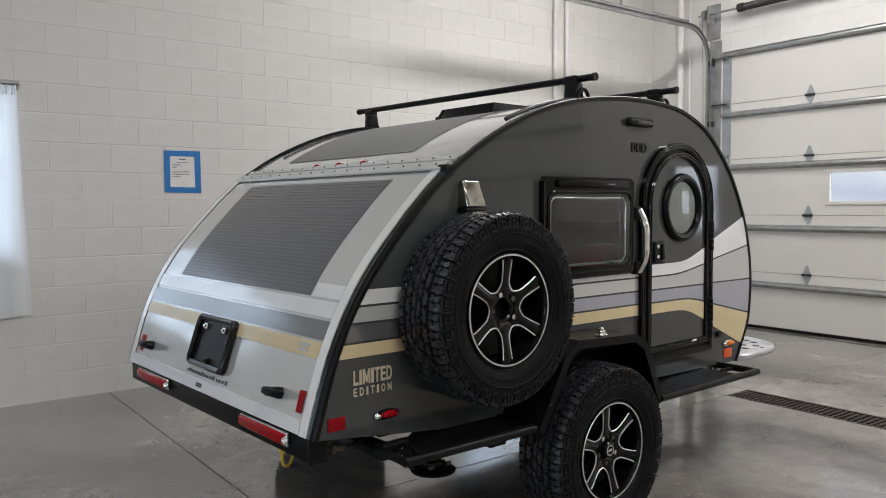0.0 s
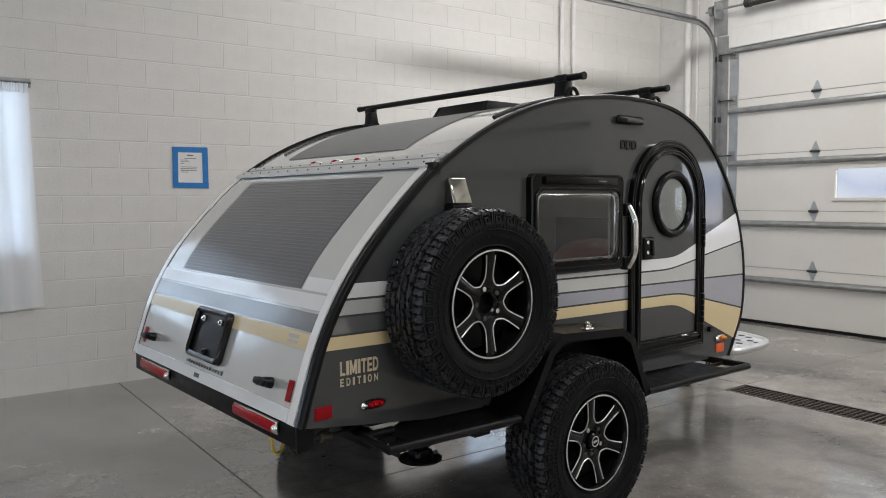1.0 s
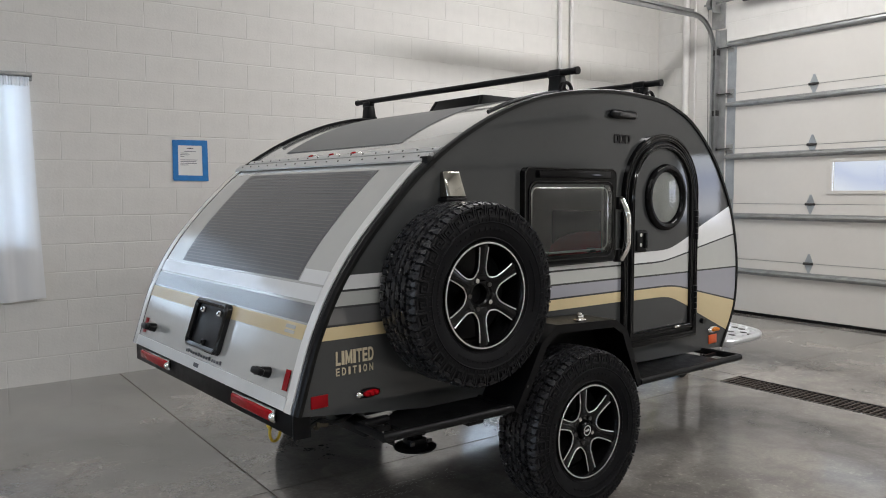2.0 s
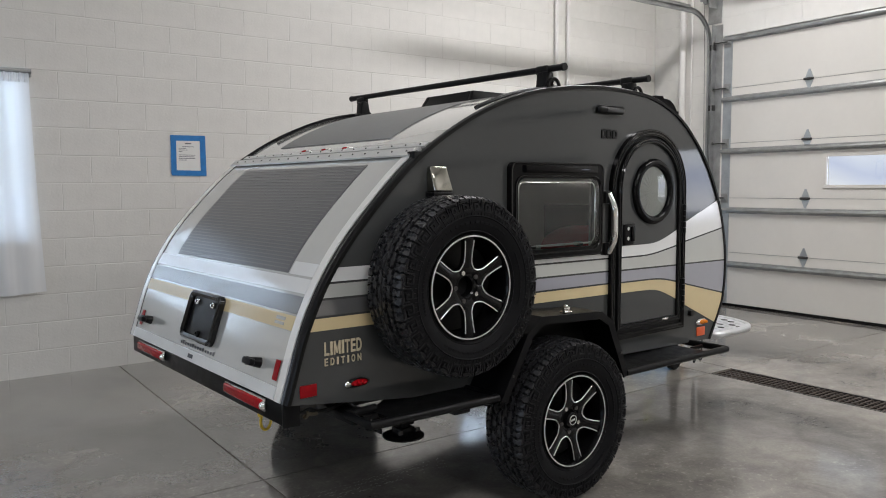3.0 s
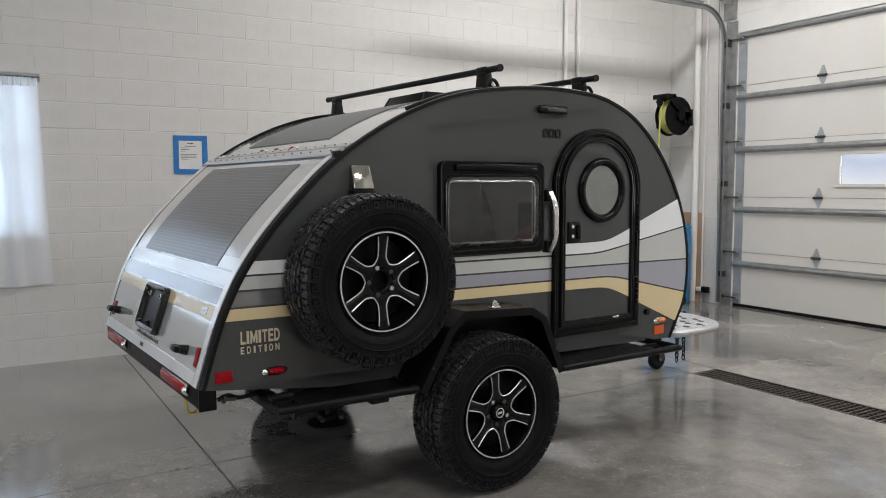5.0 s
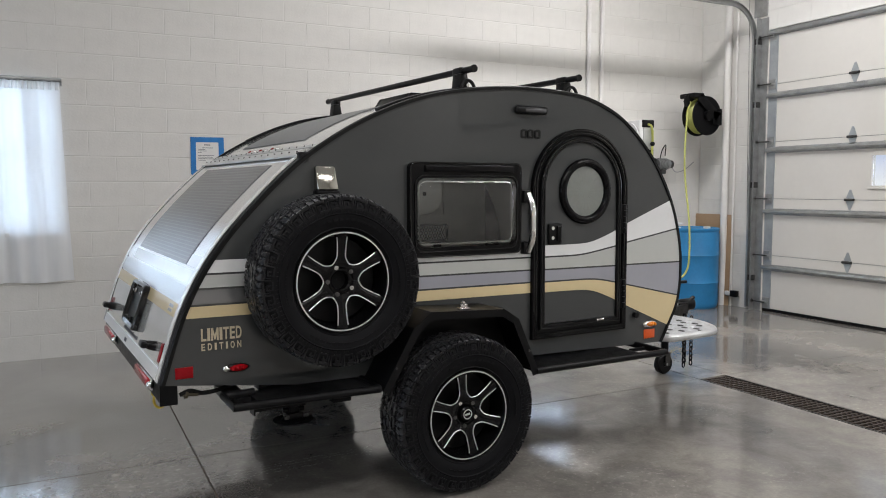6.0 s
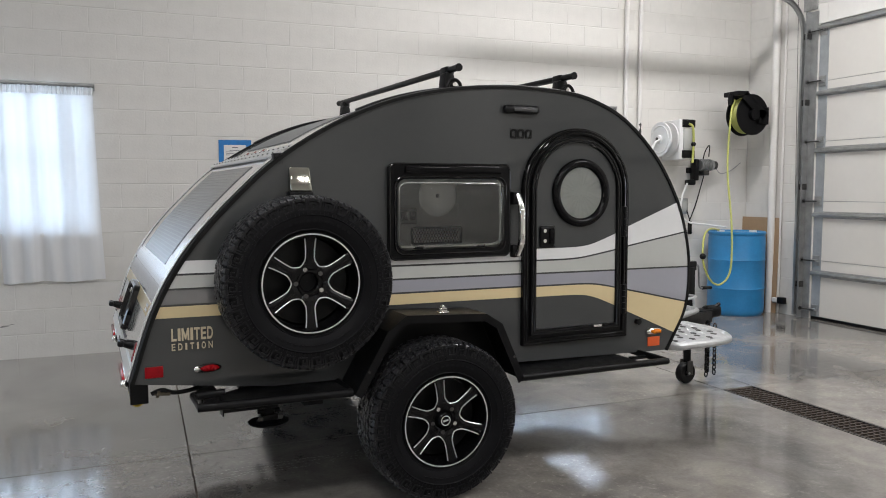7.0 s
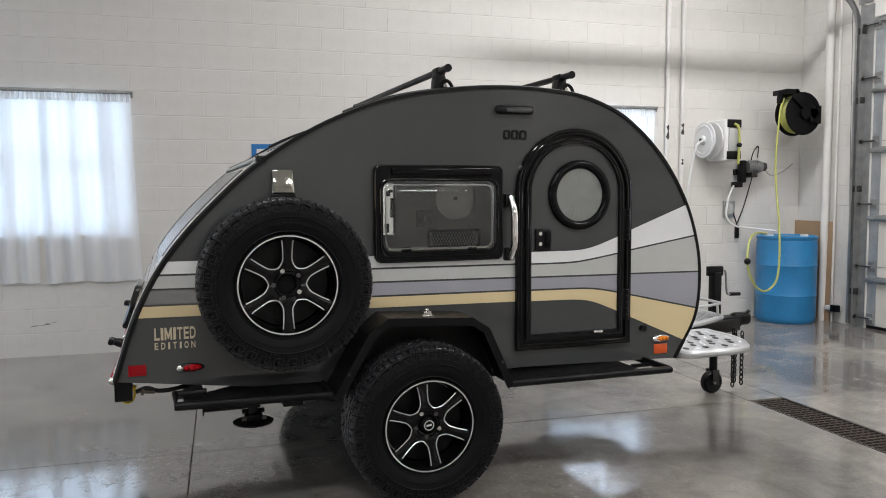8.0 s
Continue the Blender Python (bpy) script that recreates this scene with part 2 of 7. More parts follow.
BLUE_TAPE = make("blue_painters_tape", (0.015, 0.17, 0.46), 0.6, vary=0.12, scale=25, bump=0.3, bump_scale=250)
PAPER = make("white_paper", (0.72, 0.71, 0.68), 0.8, vary=0.03, scale=12)
INK = make("printed_ink", (0.12, 0.12, 0.13), 0.8, vary=0.1, scale=50)
RED_CLOTH = make("red_cushion_cloth", (0.42, 0.025, 0.03), 0.85, vary=0.15, scale=14, bump=0.5, bump_scale=400)
INNER = make("pale_birch_lining", (0.87, 0.875, 0.85), 0.5, vary=0.08, scale=4, bump=0.05, bump_scale=80)
GLASS = glass("window_glass", (0.95, 0.96, 0.95))
# body paints a grey veil for reflections and a brighter inside
SMOKED = glass("smoked_acrylic", (0.94, 0.95, 0.93), body=0.055)
SHEER = bpy.data.materials.new("sheer_curtain")
SHEER.use_nodes = True
nt = SHEER.node_tree
nt.nodes.clear()
o_, d_, t_, c_ = (nt.nodes.new(k) for k in ("ShaderNodeOutputMaterial", "ShaderNodeBsdfDiffuse", "ShaderNodeBsdfTranslucent", "ShaderNodeBsdfTransparent"))
m1, m2 = nt.nodes.new("ShaderNodeMixShader"), nt.nodes.new("ShaderNodeMixShader")
tc_, nz_, mr_ = nt.nodes.new("ShaderNodeTexCoord"), nt.nodes.new("ShaderNodeTexNoise"), nt.nodes.new("ShaderNodeMapRange")
mp_ = nt.nodes.new("ShaderNodeMapping")
mp_.inputs["Scale"].default_value = (14, 14, 0.6)
nt.links.new(tc_.outputs["Object"], mp_.inputs[0])
nt.links.new(mp_.outputs[0], nz_.inputs["Vector"])
nz_.inputs["Scale"].default_value = 1.0
mr_.inputs["To Min"].default_value, mr_.inputs["To Max"].default_value = 0.0, 0.22
nt.links.new(nz_.outputs["Fac"], mr_.inputs["Value"])
d_.inputs[0].default_value = t_.inputs[0].default_value = (0.86, 0.87, 0.88, 1)
m1.inputs[0].default_value = 0.30
nt.links.new(d_.outputs[0], m1.inputs[1])
nt.links.new(t_.outputs[0], m1.inputs[2])
nt.links.new(mr_.outputs[0], m2.inputs[0])
nt.links.new(m1.outputs[0], m2.inputs[1])
nt.links.new(c_.outputs[0], m2.inputs[2])
nt.links.new(m2.outputs[0], o_.inputs[0])
for m in (RIBBED, RIB_VINYL):
    m.node_tree.nodes["Principled BSDF"].inputs["Coat Roughness"].default_value = 0.22
for m in (SILVER, WHITE_VINYL, GREY_VINYL, SLATE_VINYL, LAVENDER):
    m.node_tree.nodes["Principled BSDF"].inputs["Coat IOR"].default_value = 2.2
    m.node_tree.nodes["Principled BSDF"].inputs["Coat Weight"].default_value = 1.0
    m.node_tree.nodes["Principled BSDF"].inputs["Coat Roughness"].default_value = 0.13

# ---- the workshop ----
WALL_Y, WALL_X, WEST, SOUTH = 5.84, 7.70, -5.5, -9.0
COURSE, BLOCK, COURSE_0 = 0.1985, 0.396, -0.01
WIN_1, WIN_2 = (-0.5, 0.985), (4.78, 5.90)
WIN_E = (-0.25, 0.36)
WIN_EZ = (0.983, 1.74)
LAMP_COLOUR = (1.002, 0.985, 0.998)
LAMPS = [(2.6, 4.1, 13), (5.4, 3.7, 112), (-1.8, 1.7, 25), (1.2, -0.6, 84), (6.2, -0.4, 120), (-3.2, -0.6, 26), (1.2, -5.5, 110), (5.6, -5.5, 110)]
WIN_Z = (0.983, 2.173)
DOOR_Y0, DOOR_Y1, DOOR_TOP = 1.26, 4.91, 3.04


def concrete():
    m = make("polished_concrete", (0.26, 0.245, 0.225), 0.16, bump=0.0, spec=0.85)
    nt = m.node_tree
    b = nt.nodes["Principled BSDF"]
    tc = nt.nodes.new("ShaderNodeTexCoord")

    def nz(sc, det, rough=0.55, dist=0.0):
        n = nt.nodes.new("ShaderNodeTexNoise")
        n.inputs["Scale"].default_value, n.inputs["Detail"].default_value = sc, det
        n.inputs["Roughness"].default_value, n.inputs["Distortion"].default_value = rough, dist
        nt.links.new(tc.outputs["Object"], n.inputs["Vector"])
        return n

    big, mid, fine = nz(0.7, 6, 0.6, 0.6), nz(4.5, 8, 0.65, 0.8), nz(60, 4)
    r1 = nt.nodes.new("ShaderNodeValToRGB")
    r1.color_ramp.elements[0].position, r1.color_ramp.elements[0].color = 0.3, (0.105, 0.101, 0.097, 1)
    r1.color_ramp.elements[1].position, r1.color_ramp.elements[1].color = 0.72, (0.304, 0.280, 0.246, 1)
    nt.links.new(big.outputs["Fac"], r1.inputs[0])
    r2 = nt.nodes.new("ShaderNodeMapRange")
    r2.inputs["From Min"].default_value, r2.inputs["From Max"].default_value = 0.3, 0.7
    r2.inputs["To Min"].default_value, r2.inputs["To Max"].default_value = 0.74, 1.24
    nt.links.new(mid.outputs["Fac"], r2.inputs["Value"])
    r3 = nt.nodes.new("ShaderNodeMapRange")
    r3.inputs["To Min"].default_value, r3.inputs["To Max"].default_value = 0.78, 1.22
    nt.links.new(fine.outputs["Fac"], r3.inputs["Value"])
    mm = nt.nodes.new("ShaderNodeMath")
    mm.operation = "MULTIPLY"
    nt.links.new(r2.outputs[0], mm.inputs[0])
    nt.links.new(r3.outputs[0], mm.inputs[1])
    # pale scuffs and chips, gathered in worn patches
    chip, worn = nz(34, 7, 0.6, 0.3), nz(1.1, 5, 0.6, 0.4)
    c1, c2, c3, c4 = (nt.nodes.new(k) for k in ("ShaderNodeMapRange", "ShaderNodeMapRange", "ShaderNodeMath", "ShaderNodeMath"))
    c1.inputs["From Min"].default_value, c1.inputs["From Max"].default_value = 0.56, 0.66
    c1.inputs["To Max"].default_value = 0.45
    c2.inputs["From Min"].default_value, c2.inputs["From Max"].default_value = 0.44, 0.60
    nt.links.new(chip.outputs["Fac"], c1.inputs["Value"])
    nt.links.new(worn.outputs["Fac"], c2.inputs["Value"])
    c3.operation, c4.operation = "MULTIPLY_ADD", "MULTIPLY"
    nt.links.new(c1.outputs[0], c3.inputs[0])
    nt.links.new(c2.outputs[0], c3.inputs[1])
    c3.inputs[2].default_value = 1.0
    nt.links.new(mm.outputs[0], c4.inputs[0])
    nt.links.new(c3.outputs[0], c4.inputs[1])
    mm = c4
    sc = nt.nodes.new("ShaderNodeVectorMath")
    sc.operation = "SCALE"
    nt.links.new(r1.outputs[0], sc.inputs[0])
    nt.links.new(mm.outputs[0], sc.inputs["Scale"])
    nt.links.new(sc.outputs[0], b.inputs["Base Color"])
    rr = nt.nodes.new("ShaderNodeMapRange")
    rr.inputs["From Min"].default_value, rr.inputs["From Max"].default_value = 0.32, 0.68
    rr.inputs["To Min"].default_value, rr.inputs["To Max"].default_value = 0.045, 0.12
    nt.links.new(mid.outputs["Fac"], rr.inputs["Value"])
    nt.links.new(rr.outputs[0], b.inputs["Roughness"])
    wav, scr, patch = nz(7, 4, 0.6, 0.4), nz(42, 2, 0.5, 0.5), nz(1.6, 4, 0.6)
    pr = nt.nodes.new("ShaderNodeMapRange")
    pr.inputs["From Min"].default_value, pr.inputs["From Max"].default_value = 0.48, 0.64
    pr.inputs["To Min"].default_value, pr.inputs["To Max"].default_value = 0.012, 0.36
    nt.links.new(patch.outputs["Fac"], pr.inputs["Value"])
    b1, b2 = nt.nodes.new("ShaderNodeBump"), nt.nodes.new("ShaderNodeBump")
    b1.inputs["Strength"].default_value, b1.inputs["Distance"].default_value = 0.022, 0.004
    b2.inputs["Distance"].default_value = 0.0024
    nt.links.new(pr.outputs[0], b2.inputs["Strength"])
    nt.links.new(wav.outputs["Fac"], b1.inputs["Height"])
    nt.links.new(scr.outputs["Fac"], b2.inputs["Height"])
    nt.links.new(b1.outputs[0], b2.inputs["Normal"])
    nt.links.new(b2.outputs[0], b.inputs["Normal"])
    # a sealer film over the slab, worn thin in places
    film = nt.nodes.new("ShaderNodeMapRange")
    film.inputs["From Min"].default_value, film.inputs["From Max"].default_value = 0.36, 0.62
    film.inputs["To Min"].default_value, film.inputs["To Max"].default_value = 0.6, 1.0
    nt.links.new(nz(0.9, 5, 0.6, 0.5).outputs["Fac"], film.inputs["Value"])
    # film and polish lessen from x = 1.2 to 4.0, tuned to the floor's reflections
    place, dull, both = nt.nodes.new("ShaderNodeSeparateXYZ"), nt.nodes.new("ShaderNodeMapRange"), nt.nodes.new("ShaderNodeMath")
    dull.inputs["From Min"].default_value, dull.inputs["From Max"].default_value = 1.2, 4.0
    dull.inputs["To Min"].default_value, dull.inputs["To Max"].default_value = 1.0, 0.28
    both.operation = "MULTIPLY"
    nt.links.new(tc.outputs["Object"], place.inputs[0])
    nt.links.new(place.outputs[0], dull.inputs["Value"])
    nt.links.new(film.outputs[0], both.inputs[0])
    nt.links.new(dull.outputs[0], both.inputs[1])
    nt.links.new(both.outputs[0], b.inputs["Coat Weight"])
    polish = nt.nodes.new("ShaderNodeMath")
    polish.operation, polish.inputs[1].default_value = "MULTIPLY", 0.85
    nt.links.new(dull.outputs[0], polish.inputs[0])
    nt.links.new(polish.outputs[0], b.inputs["Specular IOR Level"])
    b.inputs["Coat IOR"].default_value, b.inputs["Coat Roughness"].default_value = 1.8, 0.12
    nt.links.new(b2.outputs[0], b.inputs["Coat Normal"])
    return m


CONCRETE = concrete()

# floor slabs, parted by narrow saw-cut joints and the drain's channel
JX, JY = 1.54, 3.03
bm = bmesh.new()
box(bm, WEST - 0.2, WALL_X + 3.0, SOUTH - 0.2, WALL_Y + 0.2, -0.25, -0.06)
floor_base = link_mesh("floor_base", bm, DARK_STEEL)
tagged(floor_base, "dark ground bed below the concrete slabs", "floor", kind="structure")
floor = thing("floor", "polished grey concrete floor with sawn joints", "floor", kind="structure")
xs = [WEST - 0.2, JX - 4.57, JX, 4.90, 5.16, WALL_X + 3.0]
ys = [SOUTH - 0.2, JY - 9.14, JY - 4.57, JY, WALL_Y + 0.2]
G = 0.004
for i in range(len(xs) - 1):
    for j in range(len(ys) - 1):
        if i == 3 and j < 3:
            continue
        bm = bmesh.new()
        x1 = xs[i + 1] - (G if i not in (2,) or j == 3 else 0)
        box(bm, xs[i] + G, x1, ys[j] + G, ys[j + 1] - G, -0.06, 0.0)
        part("concrete_slab", bm, CONCRETE, floor, smooth=False)

SEALANT = make("brown_joint_sealant", (0.105, 0.085, 0.066), 0.7, vary=0.25, scale=9, bump=0.3, bump_scale=80)
for x in (JX - 4.57, JX):
    bm = bmesh.new()
    box(bm, x - G, x + G, SOUTH, WALL_Y, -0.06, -0.002)
    part("joint_sealant", bm, SEALANT, floor, smooth=False)
for y in (JY - 9.14, JY - 4.57, JY):
    for a, b in ((WEST, JX - 4.57 - G), (JX - 4.57 + G, JX - G), (JX + G, 4.90), (5.16, WALL_X)):
        bm = bmesh.new()
        box(bm, a, b, y - G, y + G, -0.06, -0.002)
        part("joint_sealant", bm, SEALANT, floor, smooth=False)

# trench drain: a steel channel with grating bars
drain = thing("trench_drain", "rusty dark steel grating over a trench in the floor", "floor drain", kind="structure")
bm = bmesh.new()
for x in (4.905, 5.145):
    box(bm, x, x + 0.01, SOUTH, JY - 0.01, -0.05, 0.001)
part("channel_edge", bm, DARK_STEEL, drain, smooth=False)
bm = bmesh.new()
for x in (4.945, 4.99, 5.035, 5.08, 5.115):
    box(bm, x - 0.004, x + 0.004, SOUTH, JY - 0.012, -0.03, -0.006)
part("bearing_bar", bm, DARK_STEEL, drain, smooth=False)
bar_me = None
RUST = make("rusty_grating", (0.05, 0.036, 0.028), 0.6, metal=0.4, vary=0.35, scale=25, bump=0.2, bump_scale=120)
for k in range(130):
    y = JY - 0.02 - k * 0.038
    if bar_me is None:
        bm = bmesh.new()
        box(bm, 4.918, 5.142, -0.007, 0.007, -0.02, -0.002)
        first = part("grating_bar", bm, RUST, drain, smooth=False)
        first.location = (0, y, 0)
        bar_me = first.data
    else:
        o = new("grating_bar", bar_me)
        o.parent = drain
        o.location = (0, y, 0)

# ceiling and the far plain walls
bm = bmesh.new()
box(bm, WEST - 0.2, WALL_X + 0.2, SOUTH - 0.2, WALL_Y + 0.2, CEIL, CEIL + 0.1)
tagged(link_mesh("ceiling", bm, CEILING), "plain white workshop ceiling", "ceiling", kind="structure")


def wall_with_holes(name, along, at, a0, a1, z1, holes, material, thick=0.2, label="painted block wall", outward=1):
    """A wall along x or y whose inner face stands at 'at', with real openings (a0, a1, z0, z1)."""
    bm = bmesh.new()
    cuts = sorted({a0, a1, *[h[0] for h in holes], *[h[1] for h in holes]})
    for p, q in zip(cuts, cuts[1:]):
        spans = [(0, z1)]
        for h in holes:
            if h[0] <= p and q <= h[1]:
                spans = [s for lo, hi in spans for s in ((lo, min(hi, h[2])), (max(lo, h[3]), hi)) if s[1] - s[0] > 1e-4]
        for lo, hi in spans:
            t0, t1 = sorted((at, at + outward * thick))
            if along == "x":
                box(bm, p, q, t0, t1, lo, hi)
            else:
                box(bm, t0, t1, p, q, lo, hi)
    return tagged(link_mesh(name, bm, material), label, "wall", kind="structure")


NORTH_HOLES = [(*WIN_1, *WIN_Z), (*WIN_2, *WIN_Z)]
north = wall_with_holes("wall_north", "x", WALL_Y + 0.0028, WEST - 0.2, WALL_X + 0.2, CEIL, NORTH_HOLES, JOINT, label="cream painted concrete block wall")
EAST_HOLES = [(DOOR_Y0, DOOR_Y1, 0, DOOR_TOP), (*WIN_E, *WIN_EZ), (-5.0, -1.35, 0, DOOR_TOP)]
east = wall_with_holes("wall_east", "y", WALL_X + 0.0028, SOUTH, WALL_Y, CEIL, EAST_HOLES, JOINT, label="cream painted concrete block wall with door openings")
# openings added in the unseen west wall, to let light in
WEST_HOLES = [(-7.0, -5.6, 0.98, 2.17), (-3.4, -2.0, 0.98, 2.17), (0.2, 1.6, 0.98, 2.17), (3.2, 4.6, 0.98, 2.17)]
wall_with_holes("wall_west", "y", WEST, SOUTH, WALL_Y, CEIL, WEST_HOLES, WALL_PAINT, outward=-1, label="unseen cream painted block wall with added openings")
wall_with_holes("wall_south", "x", SOUTH, WEST - 0.2, WALL_X + 0.2, CEIL, [], WALL_PAINT, outward=-1, label="cream painted block wall")

# outside: yard, a bright hazy distance, and area lamps in the wall openings
bm = bmesh.new()
box(bm, -400, 400, -400, 400, -0.6, -0.26)
GROUND = make("snowy_yard", (0.62, 0.63, 0.66), 0.8, vary=0.12, scale=0.4)
tagged(link_mesh("ground", bm, GROUND), "pale snowy yard around the building", "ground", kind="structure")
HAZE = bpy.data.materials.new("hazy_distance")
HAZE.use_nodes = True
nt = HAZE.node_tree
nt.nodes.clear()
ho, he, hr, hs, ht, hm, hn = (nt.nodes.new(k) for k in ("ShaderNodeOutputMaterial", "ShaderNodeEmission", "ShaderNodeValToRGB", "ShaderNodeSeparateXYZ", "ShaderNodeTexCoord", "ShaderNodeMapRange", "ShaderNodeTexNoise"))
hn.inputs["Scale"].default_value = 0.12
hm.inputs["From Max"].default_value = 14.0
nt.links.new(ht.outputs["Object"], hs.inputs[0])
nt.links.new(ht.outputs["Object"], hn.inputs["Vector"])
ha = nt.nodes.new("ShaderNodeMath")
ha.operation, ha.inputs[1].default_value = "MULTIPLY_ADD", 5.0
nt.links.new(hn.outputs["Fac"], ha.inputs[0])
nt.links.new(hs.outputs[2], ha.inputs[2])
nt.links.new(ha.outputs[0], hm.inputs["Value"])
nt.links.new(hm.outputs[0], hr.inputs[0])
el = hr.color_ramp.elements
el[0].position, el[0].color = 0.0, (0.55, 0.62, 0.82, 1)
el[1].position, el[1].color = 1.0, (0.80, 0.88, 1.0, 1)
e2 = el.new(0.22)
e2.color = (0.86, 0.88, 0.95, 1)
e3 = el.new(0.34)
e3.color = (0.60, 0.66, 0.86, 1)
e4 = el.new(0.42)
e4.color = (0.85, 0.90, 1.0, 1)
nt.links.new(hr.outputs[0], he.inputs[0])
# glow raised from 1 to 5 towards -y, to brighten the east window's reflections
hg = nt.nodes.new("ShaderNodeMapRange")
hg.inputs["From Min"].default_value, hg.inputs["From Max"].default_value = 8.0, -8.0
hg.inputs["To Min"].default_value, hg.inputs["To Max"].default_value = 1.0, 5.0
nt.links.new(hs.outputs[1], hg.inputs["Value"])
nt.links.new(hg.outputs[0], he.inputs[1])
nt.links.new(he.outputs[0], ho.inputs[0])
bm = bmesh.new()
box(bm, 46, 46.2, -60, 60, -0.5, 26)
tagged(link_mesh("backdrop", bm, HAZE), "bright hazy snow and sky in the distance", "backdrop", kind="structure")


def window_daylight(x, y, z, turn, w, h, energy):
    ld = bpy.data.lights.new("window_daylight", "AREA")
    ld.shape, ld.size, ld.size_y, ld.energy, ld.color = "RECTANGLE", w, h, energy, (0.62, 0.77, 1.0)
    o = new("window_daylight", ld)
    o.matrix_world = pose(x, y, z, 90, 0, turn)


ZM, ZH = sum(WIN_Z) / 2, WIN_Z[1] - WIN_Z[0]
window_daylight(sum(WIN_1) / 2, WALL_Y + 0.19, ZM, 180, WIN_1[1] - WIN_1[0], ZH, 36)
window_daylight(sum(WIN_2) / 2, WALL_Y + 0.19, ZM, 180, WIN_2[1] - WIN_2[0], ZH, 48)
# fill lamps added in two unseen west openings, lifting left floor and hatch
for y in (0.9, 3.9):
    window_daylight(WEST - 0.19, y, 1.575, -90, 1.4, 1.19, 33)

# ---- the trailer ----
# local frame: u along the body from its rear, v across to the far side, z up
TRAILER = pose(1.299, 2.1896, 0, 0, 0, 3.5)
trailer = thing("camper_trailer", "dark grey and silver teardrop camper trailer standing on the concrete floor", "trailer", TRAILER)
WIDTH = 1.715
CL = WIDTH / 2
PROFILE = [(0.0, 0.585), (0.09, 0.856), (0.21, 1.073), (0.385, 1.275), (0.595, 1.464), (0.88, 1.632), (1.2, 1.743), (1.6, 1.795), (1.95, 1.788),
           (2.15, 1.747), (2.33, 1.66), (2.515, 1.492), (2.655, 1.28), (2.73, 1.07), (2.752, 0.88), (2.73, 0.70), (2.657, 0.56), (2.61, 0.482)]
TOP = [(p[0], p[1]) for p in smooth_line([(a, b, 0) for a, b in PROFILE], 8)]
BOTTOM = [(1.7, 0.505), (0.53, 0.52)]


def offset_line(line, d):
    """The line moved outward (to the left of its travel) by d."""
    out = []
    for i, p in enumerate(line):
        a, b = line[max(i - 1, 0)], line[min(i + 1, len(line) - 1)]
        t = (Vector(b) - Vector(a)).normalized()
        out.append((p[0] - t[1] * d, p[1] + t[0] * d))
    return out


def z_range(u):
    """The lowest and highest z of the body side at u."""
    hits = []
    loop = TOP + BOTTOM
    for i, a in enumerate(loop):
        b = loop[(i + 1) % len(loop)]
        if (a[0] - u) * (b[0] - u) <= 0 and a[0] != b[0]:
            hits.append(a[1] + (b[1] - a[1]) * (u - a[0]) / (b[0] - a[0]))
    return (min(hits), max(hits)) if hits else (0, 0)


def side_panel(v0, holes):
    """A flat side with rectangular openings (u0, u1, z0, z1), made of upright strips."""
    bm = bmesh.new()
    us = sorted({round(p[0], 4) for p in TOP + BOTTOM} | {h[0] for h in holes} | {h[1] for h in holes})
    for a, b in zip(us, us[1:]):
        (la, ha), (lb, hb) = z_range(a + 1e-5), z_range(b - 1e-5)
        spans = [((la, lb), (ha, hb))]
        for h in holes:
            if h[0] <= a and b <= h[1]:
                spans = [((la, lb), (h[2], h[2])), ((h[3], h[3]), (ha, hb))]
        for (p, q), (r, s) in spans:
            f = [bm.verts.new(c) for c in ((a, v0, p), (b, v0, q), (b, v0, s), (a, v0, r))]
            g = [bm.verts.new(c) for c in ((a, v0 + 0.03, p), (b, v0 + 0.03, q), (b, v0 + 0.03, s), (a, v0 + 0.03, r))]
            bm.faces.new(f)
            bm.faces.new(g[::-1])
            bm.faces.new((f[0], g[0], g[1], f[1]))
            bm.faces.new((f[2], g[2], g[3], f[3]))
            if any(abs(a - h[1]) < 1e-6 for h in holes) or any(abs(b - h[0]) < 1e-6 for h in holes) or a == us[0] or b == us[-1]:
                bm.faces.new((f[0], f[3], g[3], g[0]))
                bm.faces.new((f[1], g[1], g[2], f[2]))
    bmesh.ops.remove_doubles(bm, verts=bm.verts, dist=0.0004)
    return part("side_panel", bm, PANEL, trailer, "dark grey laminate side panel", smooth=False)


WINDOW_HOLE = (1.062, 1.624, 1.045, 1.385)
PORT_HOLE = (1.90, 2.20, 1.14, 1.43)
for v0, name in ((0.0, "near"), (WIDTH - 0.03, "far")):
    side_panel(v0, [WINDOW_HOLE] if v0 == 0 else [WINDOW_HOLE, PORT_HOLE])
    bm = bmesh.new()
    o, i = offset_line(TOP, 0.010), offset_line(TOP, -0.008)
    y0, y1 = (-0.008, 0.014) if v0 == 0 else (WIDTH + 0.008, WIDTH - 0.014)
    step_in = 0.006 if v0 == 0 else -0.006
    ro = [[bm.verts.new((p[0], y, p[1])) for p in l] for l, y in ((o, y0 + step_in), (o, y1), (i, y1), (i, y0))]
    mid = [bm.verts.new((p[0], y0, p[1])) for p in offset_line(TOP, 0.006)]
    loopv = [ro[0], ro[1], ro[2], ro[3], mid]
    for k in range(len(TOP) - 1):
        for j in range(5):
            a, b = loopv[j], loopv[(j + 1) % 5]
            bm.faces.new((a[k], b[k], b[k + 1], a[k + 1]))
    part("edge_trim", bm, RUBBER, trailer, "black rubber edge trim")

